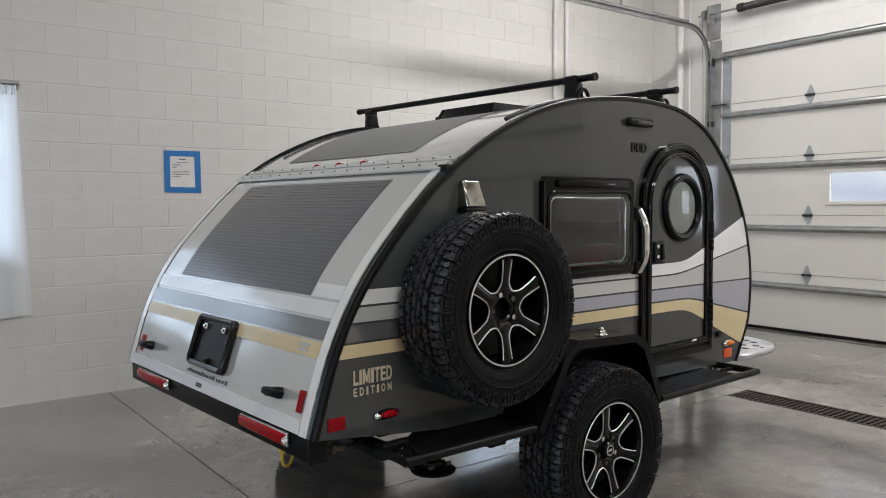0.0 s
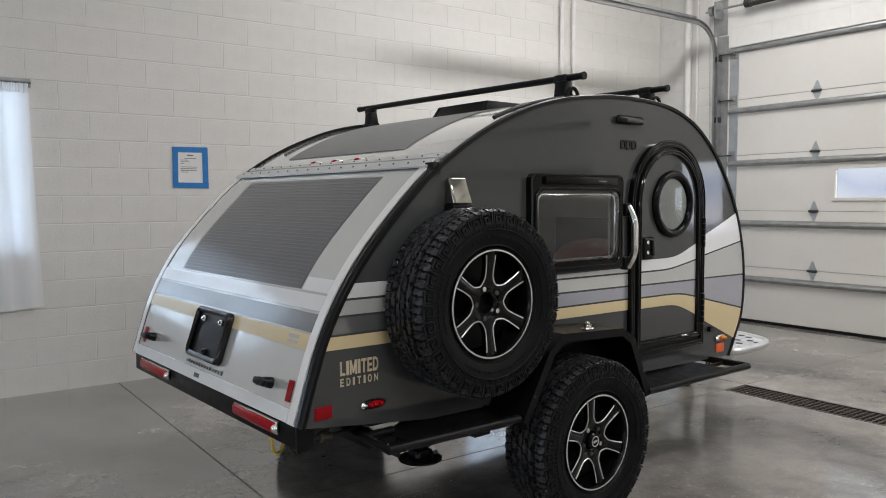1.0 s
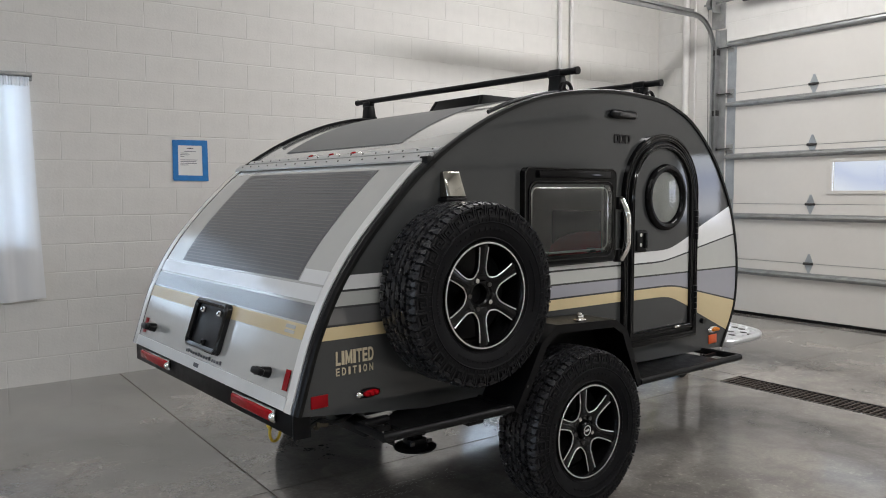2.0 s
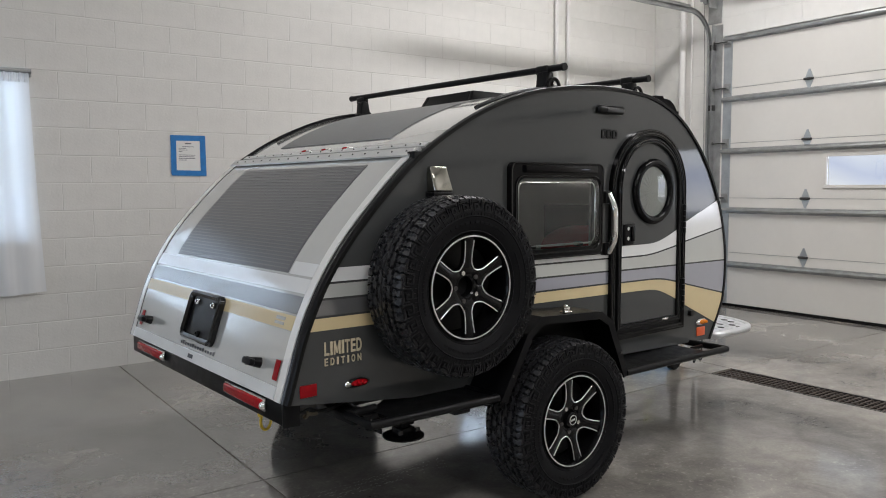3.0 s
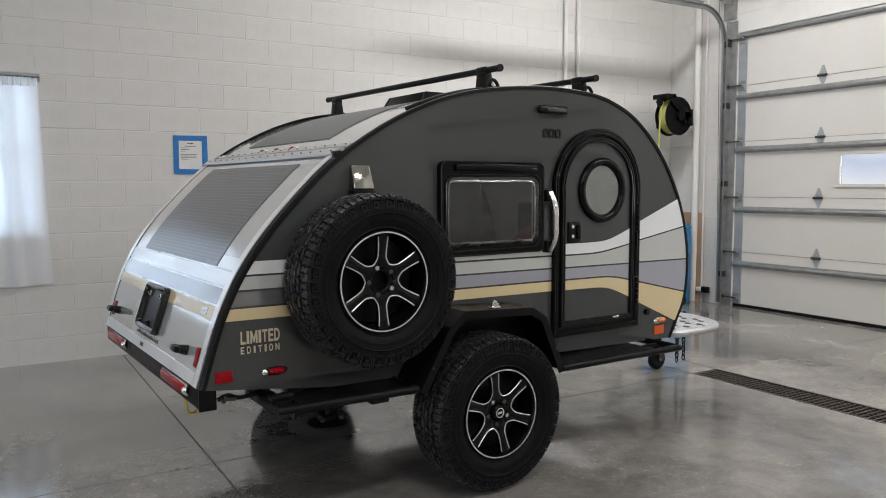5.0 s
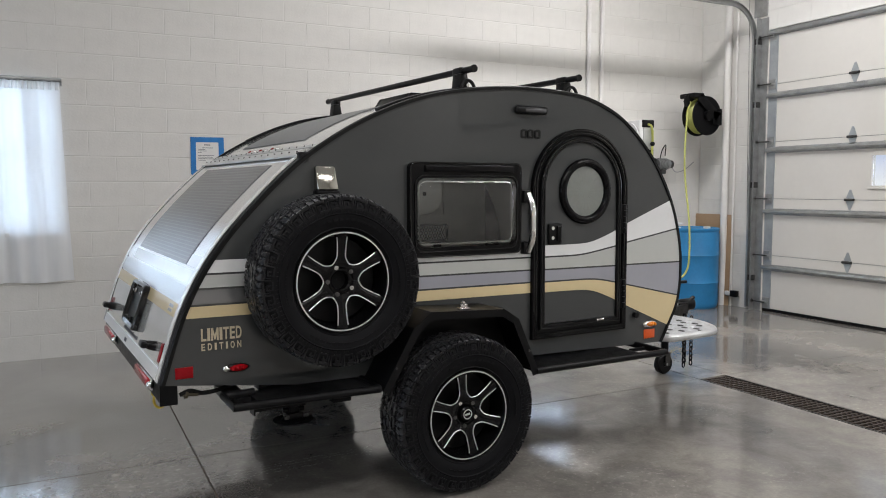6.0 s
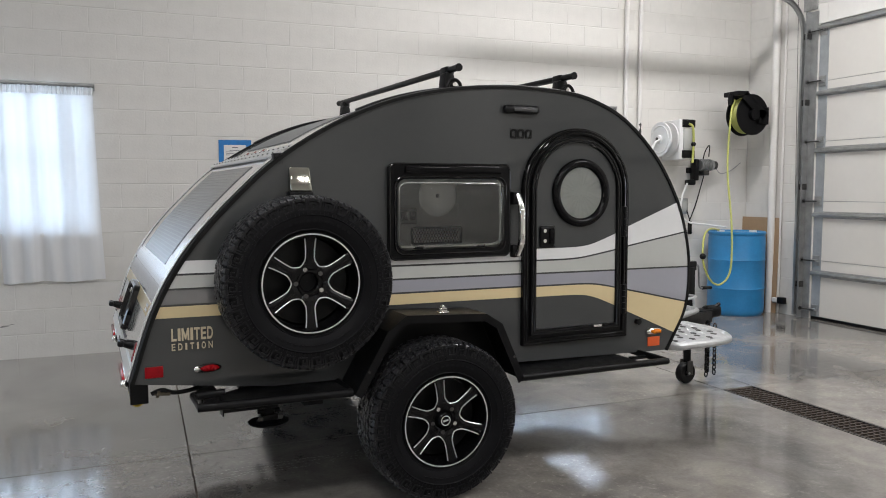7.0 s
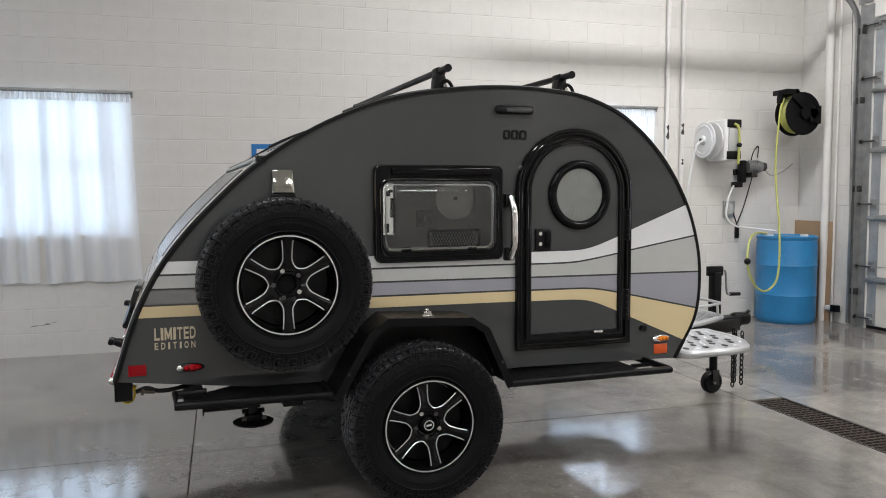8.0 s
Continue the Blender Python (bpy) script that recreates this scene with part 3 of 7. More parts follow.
# roof and front skin, from the hatch hinge round to the nose
HINGE = next(k for k, p in enumerate(TOP) if p[0] > 0.575)
bm = bmesh.new()
VENT = (1.38, 1.74, 0.62, 0.98)


def roof_sheet(bm, out, thick, edge):
    """The curved roof with a square opening under the vent."""
    line = offset_line(TOP, out)[HINGE:]
    dense = []
    for a, b in zip(line, line[1:]):
        cuts = [0.0] + sorted((c - a[0]) / (b[0] - a[0]) for c in VENT[:2] if a[0] < c < b[0])
        dense += [(a[0] + (b[0] - a[0]) * f, a[1] + (b[1] - a[1]) * f) for f in cuts]
    dense.append(line[-1])
    i = next(k for k, p in enumerate(dense) if abs(p[0] - VENT[0]) < 1e-6)
    j = next(k for k, p in enumerate(dense) if abs(p[0] - VENT[1]) < 1e-6)
    sheet(bm, dense[: i + 1], edge, WIDTH - edge, thick)
    sheet(bm, dense[i : j + 1], edge, VENT[2], thick)
    sheet(bm, dense[i : j + 1], VENT[3], WIDTH - edge, thick)
    sheet(bm, dense[j:], edge, WIDTH - edge, thick)


roof_sheet(bm, -0.002, 0.012, 0.0145)
part("roof_skin", bm, SILVER, trailer, "silver curved roof skin")
bm = bmesh.new()
slab(bm, [(p[0], p[1]) for p in (TOP[0], TOP[-1])] + BOTTOM, 0.04, WIDTH - 0.04)
part("floor_pan", bm, BLACK, trailer, smooth=False)

# hatch
HATCH = offset_line(TOP[: HINGE + 1], 0.012)
bm = bmesh.new()
sheet(bm, HATCH, 0.036, WIDTH - 0.028, 0.02)
hatch = part("hatch", bm, SILVER, trailer, "silver rear hatch with striped vinyl")
# raised flanges at the hatch's two sides, ribbed panel, stripes
def at_z(line, z):
    """The u of the hatch line at height z."""
    for a, b in zip(line, line[1:]):
        if (a[1] - z) * (b[1] - z) <= 0 and a[1] != b[1]:
            return a[0] + (b[0] - a[0]) * (z - a[1]) / (b[1] - a[1])
    return line[0][0]


def hatch_span(z0, z1, out, n=10):
    line = offset_line(HATCH, out)
    return [(at_z(line, z0 + (z1 - z0) * k / n), z0 + (z1 - z0) * k / n) for k in range(n + 1)]


for v0, v1 in ((0.034, 0.078), (WIDTH - 0.070, WIDTH - 0.026)):
    bm = bmesh.new()
    sheet(bm, offset_line(HATCH, 0.005), v0, v1, 0.014)
    part("hatch_flange", bm, BRIGHT_EDGE, hatch, "bright aluminium side flange")
for v in (0.0195, 0.0285, WIDTH - 0.0205):
    bm = bmesh.new()
    tube(bm, [(p[0], v, p[1]) for p in offset_line(TOP[: HINGE + 1], 0.009)], 0.0056, 8)
    part("hatch_seal", bm, SEAL, hatch, "ribbed black rubber seal")
for v in (0.0795, WIDTH - 0.0725):
    bm = bmesh.new()
    sheet(bm, offset_line(HATCH, 0.002), v, v + 0.0025, 0.003)
    part("hatch_groove", bm, RUBBER, hatch, "thin dark groove beside the flange")


def hatch_decal(name, z0, z1, v0, v1, material, out=0.003, label=""):
    bm = bmesh.new()
    sheet(bm, hatch_span(z0, z1, out), v0, v1, 0.003)
    return part(name, bm, material, hatch, label)


hatch_decal("ribbed_panel", 1.015, 1.428, 0.277, 1.435, RIBBED, label="dark grey ribbed vinyl panel")
for k in range(30):
    z = 1.028 + k * 0.0134
    hatch_decal("rib", z, z + 0.0035, 0.292, 1.42, RIB_VINYL, 0.0037)
hatch_decal("white_stripe", 1.013, 1.058, 0.084, 0.262, WHITE_VINYL, label="white vinyl stripe")
hatch_decal("white_stripe", 0.955, 1.005, 0.084, WIDTH - 0.075, WHITE_VINYL, label="white vinyl stripe")
hatch_decal("slate_stripe", 0.885, 0.945, 0.084, WIDTH - 0.075, SLATE_VINYL, label="slate grey vinyl stripe")
hatch_decal("tan_stripe", 0.828, 0.878, 0.084, WIDTH - 0.075, TAN, label="tan vinyl stripe")
for k, (z, w, h) in enumerate(((0.862, 0.07, 0.012), (0.845, 0.07, 0.01))):
    hatch_decal("faint_mark", z - h / 2, z + h / 2, 0.15, 0.15 + w, GREY_VINYL, 0.0045)
# bottom rail of the hatch
bm = bmesh.new()
sheet(bm, hatch_span(0.592, 0.636, 0.006), 0.08, WIDTH - 0.072, 0.012)
part("hatch_rail", bm, make("white_anodised_rail", (0.74, 0.745, 0.74), 0.3, metal=0.2, vary=0.04, scale=6, bump=0.03, bump_scale=60), hatch, "aluminium bottom rail")
hatch_decal("maker_plate", 0.606, 0.622, 0.85, 0.90, INK, 0.008)
for k in range(14):
    w = 0.011 if k not in (3, 13) else 0.004
    z0 = 0.648
    hatch_decal("letter_bar", z0, z0 + (0.011 if k % 4 else 0.015), 0.655 + k * 0.028, 0.655 + k * 0.028 + w, INK, 0.004)
for v in (0.095, WIDTH - 0.150):
    hatch_decal("reflector", 0.655, 0.725, v, v + 0.032, RED, 0.006, "red stick-on reflector")


def hatch_frame(z, v, out=0.0):
    """A pose on the hatch's outside: x across (v), y out of the face, z up along it."""
    line = offset_line(HATCH, out)
    u0, u1 = at_z(line, z - 0.02), at_z(line, z + 0.02)
    up = Vector((u1 - u0, 0, 0.04)).normalized()
    outw = Vector((-up.z, 0, up.x))
    m = Matrix.Identity(4)
    for i, col in enumerate((Vector((0, 1, 0)), outw, up)):
        m[0][i], m[1][i], m[2][i] = col
    return Matrix.Translation((at_z(line, z), v, z)) @ m


# number plate holder: an empty black frame
plate = holder("plate_holder", trailer, hatch_frame(0.778, 0.845), "empty black number plate holder")
bm = bmesh.new()
loops = []
for d, y, r in ((0.0, 0.002, 0.030), (0.001, 0.022, 0.030), (0.006, 0.028, 0.028), (0.012, 0.0292, 0.024), (0.024, 0.021, 0.016), (0.027, 0.006, 0.014)):
    loops.append([bm.verts.new((p[0], y, p[1])) for p in round_rect(-0.168 + d, 0.168 - d, -0.108 + d, 0.108 - d, r)])
for a, b in zip(loops, loops[1:]):
    for k in range(len(a)):
        bm.faces.new((a[k], a[(k + 1) % len(a)], b[(k + 1) % len(a)], b[k]))
part("plate_frame", bm, PIANO, plate, "gloss black moulded frame")
bm = bmesh.new()
slab(bm, round_rect(-0.15, 0.15, -0.09, 0.09, 0.012), 0.002, 0.008)
part("plate_back", bm, PLASTIC, plate, smooth=False)
for x, z in ((-0.085, 0.06), (0.085, 0.06), (0.0, -0.072)):
    bm = bmesh.new()
    box(bm, x - 0.014, x + 0.014, 0.008, 0.02, z - 0.012, z + 0.012, 0.003)
    cyl(bm, (x, 0.008, z), (x, 0.027, z), 0.006, 12)
    part("plate_clip", bm, CHROME if z > 0 else PLASTIC, plate)

# twist latches
for v in (0.255, 1.463):
    la = holder("hatch_latch", trailer, hatch_frame(0.690, v), "black twist latch")
    bm = bmesh.new()
    cyl(bm, (0, 0, 0), (0, 0.03, 0), 0.021, 20, 0.018)
    part("latch_base", bm, PLASTIC, la)
    bm = bmesh.new()
    cyl(bm, (0, 0.03, 0), (0, 0.055, 0), 0.016, 16)
    box(bm, -0.042, 0.03, 0.038, 0.062, -0.013, 0.013, 0.008, 3)
    part("latch_knob", bm, PLASTIC, la)

# hinge strips with rivets


def along_top(u0, u1, out):
    line = [p for p in offset_line(TOP, out) if p[1] > 1.2]
    dense = []
    for a, b in zip(line, line[1:]):
        for k in range(6):
            dense.append((a[0] + (b[0] - a[0]) * k / 6, a[1] + (b[1] - a[1]) * k / 6))
    return [p for p in dense if u0 <= p[0] <= u1]


for u0, u1, out in ((0.548, 0.588, 0.026), (0.622, 0.650, 0.010)):
    bm = bmesh.new()
    sheet(bm, along_top(u0, u1, out), 0.03, WIDTH - 0.025, 0.008)
    part("hinge_strip", bm, ALU, trailer, "riveted aluminium hinge strip")
    line = along_top(u0, u1, out)
    pm = line[len(line) // 2]
    for k in range(17):
        bm = bmesh.new()
        bmesh.ops.create_uvsphere(bm, u_segments=8, v_segments=5, radius=0.0045, matrix=Matrix.Translation((pm[0], 0.07 + k * 0.0975, pm[1])))
        part("rivet", bm, DARK_STEEL, trailer)
bm = bmesh.new()
tube(bm, [(0.604, 0.03, 1.482), (0.604, WIDTH - 0.03, 1.482)], 0.010, 10)
part("hinge_pin", bm, ALU, trailer)
bm = bmesh.new()
box(bm, 0.555, 0.60, 0.0, 0.05, 1.425, 1.475, 0.006)
part("hinge_cap", bm, RUBBER, trailer)

# roof vinyl and its three clearance lamps
bm = bmesh.new()
sheet(bm, along_top(0.722, 1.36, 0.002), 0.40, 1.42, 0.003)
part("roof_vinyl", bm, ROOF_GREY, trailer, "matt grey roof vinyl")
for v in (0.665, 0.855, 1.045):
    p = along_top(0.66, 0.70, 0.0)[0]
    m = Matrix.Translation((p[0] + 0.005, v, p[1] + 0.002)) @ pose(0, 0, 0, 0, -33, 0)
    cl = holder("clearance_lamp", trailer, m, "red oval clearance lamp in a chrome bezel")
    bm = bmesh.new()
    bmesh.ops.create_uvsphere(bm, u_segments=24, v_segments=10, radius=1.0, matrix=Matrix.Diagonal((0.025, 0.048, 0.013, 1)))
    part("lamp_bezel", bm, CHROME, cl)
    bm = bmesh.new()
    bmesh.ops.create_uvsphere(bm, u_segments=24, v_segments=10, radius=1.0, matrix=Matrix.Translation((-0.004, 0, 0.005)) @ Matrix.Diagonal((0.013, 0.029, 0.010, 1)))
    part("lamp_lens", bm, RED_LENS, cl)

# roof vent
SMOKE_LID = glass("smoked_lid", (0.9, 0.9, 0.91), 0.05)
vent = holder("roof_vent", trailer, Matrix.Translation((1.56, 0.80, 1.785)), "low black roof vent cover")
bm = bmesh.new()
for a, b, c, d in ((-0.2, 0.2, -0.21, -0.18), (-0.2, 0.2, 0.18, 0.21), (-0.2, -0.18, -0.18, 0.18), (0.18, 0.2, -0.18, 0.18)):
    for v in box(bm, a, b, c, d, -0.015, 0.042, 0.004):
        if v.is_valid and v.co.z > 0.02:
            v.co.x, v.co.y = v.co.x * 0.9 + 0.008, v.co.y * 0.93
part("vent_base", bm, PLASTIC, vent)
bm = bmesh.new()
vs = box(bm, -0.172, 0.172, -0.178, 0.178, 0.026, 0.034, 0.003, 2)
for v in vs:
    if v.is_valid and v.co.z > 0.4:
        v.co.x = v.co.x * 0.92 - 0.01
        v.co.y *= 0.92
part("vent_lid", bm, SMOKE_LID, vent, "dark smoked translucent lid")
bm = bmesh.new()
tube(bm, [(p[0], 0.075, p[1]) for p in along_top(0.93, 1.45, 0.010)], 0.009, 8)
part("awning_rail", bm, PLASTIC, trailer, "black awning rail on the roof edge")
bm = bmesh.new()
tube(bm, [(p[0], WIDTH - 0.075, p[1]) for p in along_top(0.80, 1.45, 0.010)], 0.009, 8)
part("awning_rail", bm, PLASTIC, trailer, "black awning rail on the roof edge")

# roof bars on clamped feet
for cu, zt in ((1.385, 1.868), (2.0, 1.868)):
    rack = holder("roof_bar", trailer, Matrix.Translation((cu, 0, 0)), "black tubular roof bar on clamp feet")
    bm = bmesh.new()
    tube(bm, [(0, -0.012, zt), (0, WIDTH + 0.03, zt + 0.02)], 0.015, 14)
    part("bar", bm, BLACK, rack)
    for v, z in ((-0.015, zt), (WIDTH + 0.024, zt + 0.02)):
        bm = bmesh.new()
        cyl(bm, (0, v, z), (0, v + 0.014, z), 0.0175, 16)
        part("end_cap", bm, PLASTIC, rack)
    for v, s in ((0.10, 1), (WIDTH - 0.10, -1)):
        zr = z_range(cu)[1]
        bm = bmesh.new()
        vs = box(bm, -0.036, 0.030, v - 0.030, v + 0.034, zr - 0.004, zt - 0.012, 0.006, 2)
        for w in vs:
            if w.is_valid:
                k = max((w.co.z - zr) / (zt - zr), 0.0)
                w.co.x = w.co.x * (1 - 0.42 * k) - 0.004 * k
        part("foot", bm, RUBBER, rack, "black moulded clamp foot")
        bm = bmesh.new()
        box(bm, -0.060, 0.064, v - 0.042, v + 0.042, zr - 0.014, zr + 0.006, 0.006, 2)
        part("foot_pad", bm, RUBBER, rack, "black rubber pad under the foot")
        y = v - 0.036 * s
        bm = bmesh.new()
        tube(bm, [(0.014 + 0.036 * math.cos(k * math.pi / 12), y, zr + 0.004 + 0.046 * math.sin(k * math.pi / 12)) for k in range(13)], 0.0085, 8)
        part("cover_arch", bm, RUBBER, rack, "arched black foot cover")
        bm = bmesh.new()
        cyl(bm, (-0.030, v, zt - 0.030), (0.026, v, zt - 0.030), 0.010, 12)
        box(bm, -0.022, 0.022, v - 0.024, v + 0.050, zt - 0.022, zt + 0.018, 0.010, 3)
        part("clamp", bm, RUBBER, rack)
        bm = bmesh.new()
        cyl(bm, (0.012, y + 0.004 * s, zr + 0.028), (0.012, y - 0.005 * s, zr + 0.028), 0.008, 14)
        part("lock", bm, CHROME, rack)

# ---- side graphics ----
def soft_ramp(x, w=0.035):
    return w * math.log1p(math.exp(min(x / w, 60)))


def edge_a(u): return 1.057 - 0.004 * u + 0.375 * soft_ramp(u - 2.09)
def edge_b(u): return 1.0 - 0.006 * u + 0.172 * soft_ramp(u - 2.03)
def edge_c(u): return 0.944 - 0.0095 * u
def edge_d(u): return 0.881 - 0.008 * u - 0.21 * soft_ramp(u - 2.13)
def edge_e(u): return 0.829 - 0.010 * u - 0.42 * soft_ramp(u - 2.10)


def stripe(name, top, low, material, u0=0.0, u1=2.75, y=-0.003, gap=0.004, parent=None, label="", zmin=0.0):
    """A vinyl band on the near side between two curves, cut off by the body's edge."""
    bm = bmesh.new()
    cols = []
    n = int((u1 - u0) / 0.006)
    for k in range(n + 1):
        u = u0 + (u1 - u0) * k / n
        lo, hi = z_range(u)
        t, b = min(top(u) - gap, hi - 0.004), max(low(u) + gap, lo + 0.006, zmin)
        if t - b > 0.002:
            cols.append((u, b, t))
    prev = None
    for u, b, t in cols:
        q = [bm.verts.new((u, y, b)), bm.verts.new((u, y, t)), bm.verts.new((u, y + 0.002, t)), bm.verts.new((u, y + 0.002, b))]
        if prev is not None:
            for j in range(4):
                bm.faces.new((prev[j], prev[(j + 1) % 4], q[(j + 1) % 4], q[j]))
        else:
            bm.faces.new(q)
        prev = q
    bm.faces.new(prev[::-1])
    return part(name, bm, material, parent or trailer, label, smooth=False)


def body_stripes(parent, spans, y):
    for u0, u1 in spans:
        stripe("white_stripe", edge_a, edge_b, WHITE_VINYL, u0, u1, y, parent=parent, label="white vinyl stripe")
        stripe("grey_stripe", edge_b, edge_c, GREY_VINYL, u0, u1, y, parent=parent, label="light grey vinyl stripe")
        stripe("blue_grey_stripe" if u0 > 0.5 else "slate_stripe", edge_c, edge_d, LAVENDER if u0 > 0.5 else SLATE_VINYL, u0, u1, y, parent=parent,
               label="blue-grey vinyl stripe" if u0 > 0.5 else "slate grey vinyl stripe")
        stripe("tan_stripe", edge_d, edge_e, TAN, u0, u1, y, parent=parent, label="tan vinyl stripe")


body_stripes(trailer, ((0.0, 0.64), (0.64, 1.72), (2.325, 2.75)), -0.003)

# ---- entry door with an arched top ----
def arch(u0, u1, z0, z1, r, n=16):
    """An outline with two round upper corners of radius r, starting at the lower left, counter-clockwise."""
    out = [(u0, z0), (u1, z0)]
    for k in range(n + 1):
        t = radians(90 * k / n)
        out.append((u1 - r + r * math.cos(t), z1 - r + r * math.sin(t)))
    for k in range(n + 1):
        t = radians(90 + 90 * k / n)
        out.append((u0 + r + r * math.cos(t), z1 - r + r * math.sin(t)))
    return out


door = holder("entry_door", trailer, None, "arched entry door with a round window")
DU0, DU1, DZ0, DZ1 = 1.717, 2.330, 0.585, 1.618
bm = bmesh.new()
ring_slab(bm, arch(DU0, DU1, DZ0, DZ1, 0.3), arch(DU0 + 0.03, DU1 - 0.03, DZ0 + 0.03, DZ1 - 0.03, 0.272), -0.022, 0.002)
part("door_frame", bm, GLOSS_BLACK, door, "gloss black outer door frame")
bm = bmesh.new()
ring_slab(bm, arch(DU0 + 0.03, DU1 - 0.03, DZ0 + 0.03, DZ1 - 0.03, 0.272), arch(DU0 + 0.045, DU1 - 0.045, DZ0 + 0.045, DZ1 - 0.042, 0.258), -0.010, 0.002)
part("door_gap", bm, RUBBER, door)
bm = bmesh.new()
ring_slab(bm, arch(DU0 + 0.045, DU1 - 0.045, DZ0 + 0.045, DZ1 - 0.042, 0.258), arch(DU0 + 0.072, DU1 - 0.072, DZ0 + 0.072, DZ1 - 0.066, 0.232), -0.026, 0.002)
part("leaf_rim", bm, PLASTIC, door, "satin black leaf rim")
bm = bmesh.new()
slab(bm, arch(DU0 + 0.07, DU1 - 0.07, DZ0 + 0.07, DZ1 - 0.064, 0.232), -0.014, 0.0)
part("door_leaf", bm, PANEL, door, "dark grey door leaf", smooth=False)
body_stripes(door, ((DU0 + 0.074, DU1 - 0.074),), -0.017)
bm = bmesh.new()
box(bm, DU0 + 0.075, DU1 - 0.075, -0.024, -0.014, DZ0 + 0.066, DZ0 + 0.072)
part("door_sill", bm, ALU, door, "thin aluminium sill line", smooth=False)
bm = bmesh.new()
box(bm, 2.12, 2.17, -0.034, -0.024, DZ0 + 0.060, DZ0 + 0.072, 0.003)
part("sill_catch", bm, CHROME, door)
# round window
PU, PZ = 2.043, 1.309
bm = bmesh.new()
sec = []
for k in range(14):
    t = math.tau * k / 14
    sec.append((0.144 + 0.021 * math.cos(t), -0.020 + 0.020 * math.sin(t)))
revolve(bm, sec, (PU, PZ), 64)
part("porthole_ring", bm, GLOSS_BLACK, door, "gloss black round window ring")
FABRIC = make("pleated_shade", (0.60, 0.62, 0.60), 0.35, vary=0.05, scale=18)
nt = FABRIC.node_tree
tcn, sep, at2, wv = nt.nodes.new("ShaderNodeTexCoord"), nt.nodes.new("ShaderNodeSeparateXYZ"), nt.nodes.new("ShaderNodeMath"), nt.nodes.new("ShaderNodeMath")
sub = nt.nodes.new("ShaderNodeVectorMath")
sub.operation, sub.inputs[1].default_value = "SUBTRACT", (PU, 0, PZ)
nt.links.new(tcn.outputs["Object"], sub.inputs[0])
nt.links.new(sub.outputs[0], sep.inputs[0])
at2.operation = "ARCTAN2"
nt.links.new(sep.outputs[2], at2.inputs[0])
nt.links.new(sep.outputs[0], at2.inputs[1])
wv.operation = "SINE"
mult = nt.nodes.new("ShaderNodeMath")
mult.operation, mult.inputs[1].default_value = "MULTIPLY", 24
nt.links.new(at2.outputs[0], mult.inputs[0])
nt.links.new(mult.outputs[0], wv.inputs[0])
fb = nt.nodes.new("ShaderNodeBump")
fb.inputs["Strength"].default_value, fb.inputs["Distance"].default_value = 0.22, 0.004
nt.links.new(wv.outputs[0], fb.inputs["Height"])
nt.links.new(fb.outputs[0], nt.nodes["Principled BSDF"].inputs["Normal"])
bm = bmesh.new()
slab(bm, circle(PU, PZ, 0.14), -0.016, -0.006)
part("porthole_shade", bm, FABRIC, door, "pale grey pleated shade behind the pane", smooth=False)
bm = bmesh.new()
rings = []
for k in range(9):
    r = 0.136 * (1 - k / 8) + 0.0005
    rings.append([bm.verts.new((x, -0.020 - 0.006 * (1 - (r / 0.1365) ** 2), z)) for x, z in circle(PU, PZ, r)])
for p, q in zip(rings, rings[1:]):
    for k in range(48):
        bm.faces.new((p[k], p[(k + 1) % 48], q[(k + 1) % 48], q[k]))
bm.faces.new(rings[-1])
part("porthole_pane", bm, GLASS, door, "domed clear pane")
for d, r, y in ((0.008, 0.29, -0.022), (0.022, 0.278, -0.022), (0.052, 0.25, -0.026), (0.066, 0.236, -0.026)):
    bm = bmesh.new()
    tube(bm, [(p[0], y, p[1]) for p in arch(DU0 + d, DU1 - d, DZ0 + d, DZ1 - d * 0.97, r, 24)], 0.004, 8, closed=True)
    part("frame_bead", bm, PIANO, door)
# latch
bm = bmesh.new()
box(bm, 1.81, 1.892, -0.026, -0.013, 1.048, 1.153, 0.010, 3)
part("latch_plate", bm, PLASTIC, door, "black door latch")
bm = bmesh.new()
box(bm, 1.858, 1.884, -0.036, -0.024, 1.065, 1.14, 0.006, 3)
part("latch_lever", bm, GLOSS_BLACK, door)
for z in (1.13, 1.082):
    bm = bmesh.new()
    cyl(bm, (1.833, -0.026, z), (1.833, -0.031, z), 0.009, 14)
    part("latch_lock", bm, CHROME, door)
# hinges
for z0, z1 in ((1.09, 1.24), (0.70, 0.85)):
    bm = bmesh.new()
    for k in range(5):
        a = z0 + (z1 - z0) * k / 5
        cyl(bm, (2.302, -0.032, a + 0.001), (2.302, -0.032, a + (z1 - z0) / 5 - 0.002), 0.0095, 12)
    box(bm, 2.285, 2.32, -0.028, -0.02, z0, z1, 0.002)
    part("door_hinge", bm, PLASTIC, door, "black knuckle hinge")

# ---- side window ----
win = holder("side_window", trailer, None, "black framed top-hung acrylic window")
W0, W1, WZ0, WZ1 = 1.043, 1.643, 1.018, 1.442
bm = bmesh.new()
ring_slab(bm, round_rect(W0, W1, WZ0, WZ1, 0.03), round_rect(W0 + 0.032, W1 - 0.028, WZ0 + 0.04, WZ1 - 0.068, 0.045), -0.028, 0.002)
part("window_frame", bm, GLOSS_BLACK, win, "gloss black window frame")
bm = bmesh.new()
box(bm, W0 + 0.075, W1 - 0.055, -0.042, -0.028, WZ1 - 0.045, WZ1 - 0.012, 0.005)
part("window_hinge", bm, GLOSS_BLACK, win, "gloss black hinge rail")
bm = bmesh.new()
loops = []
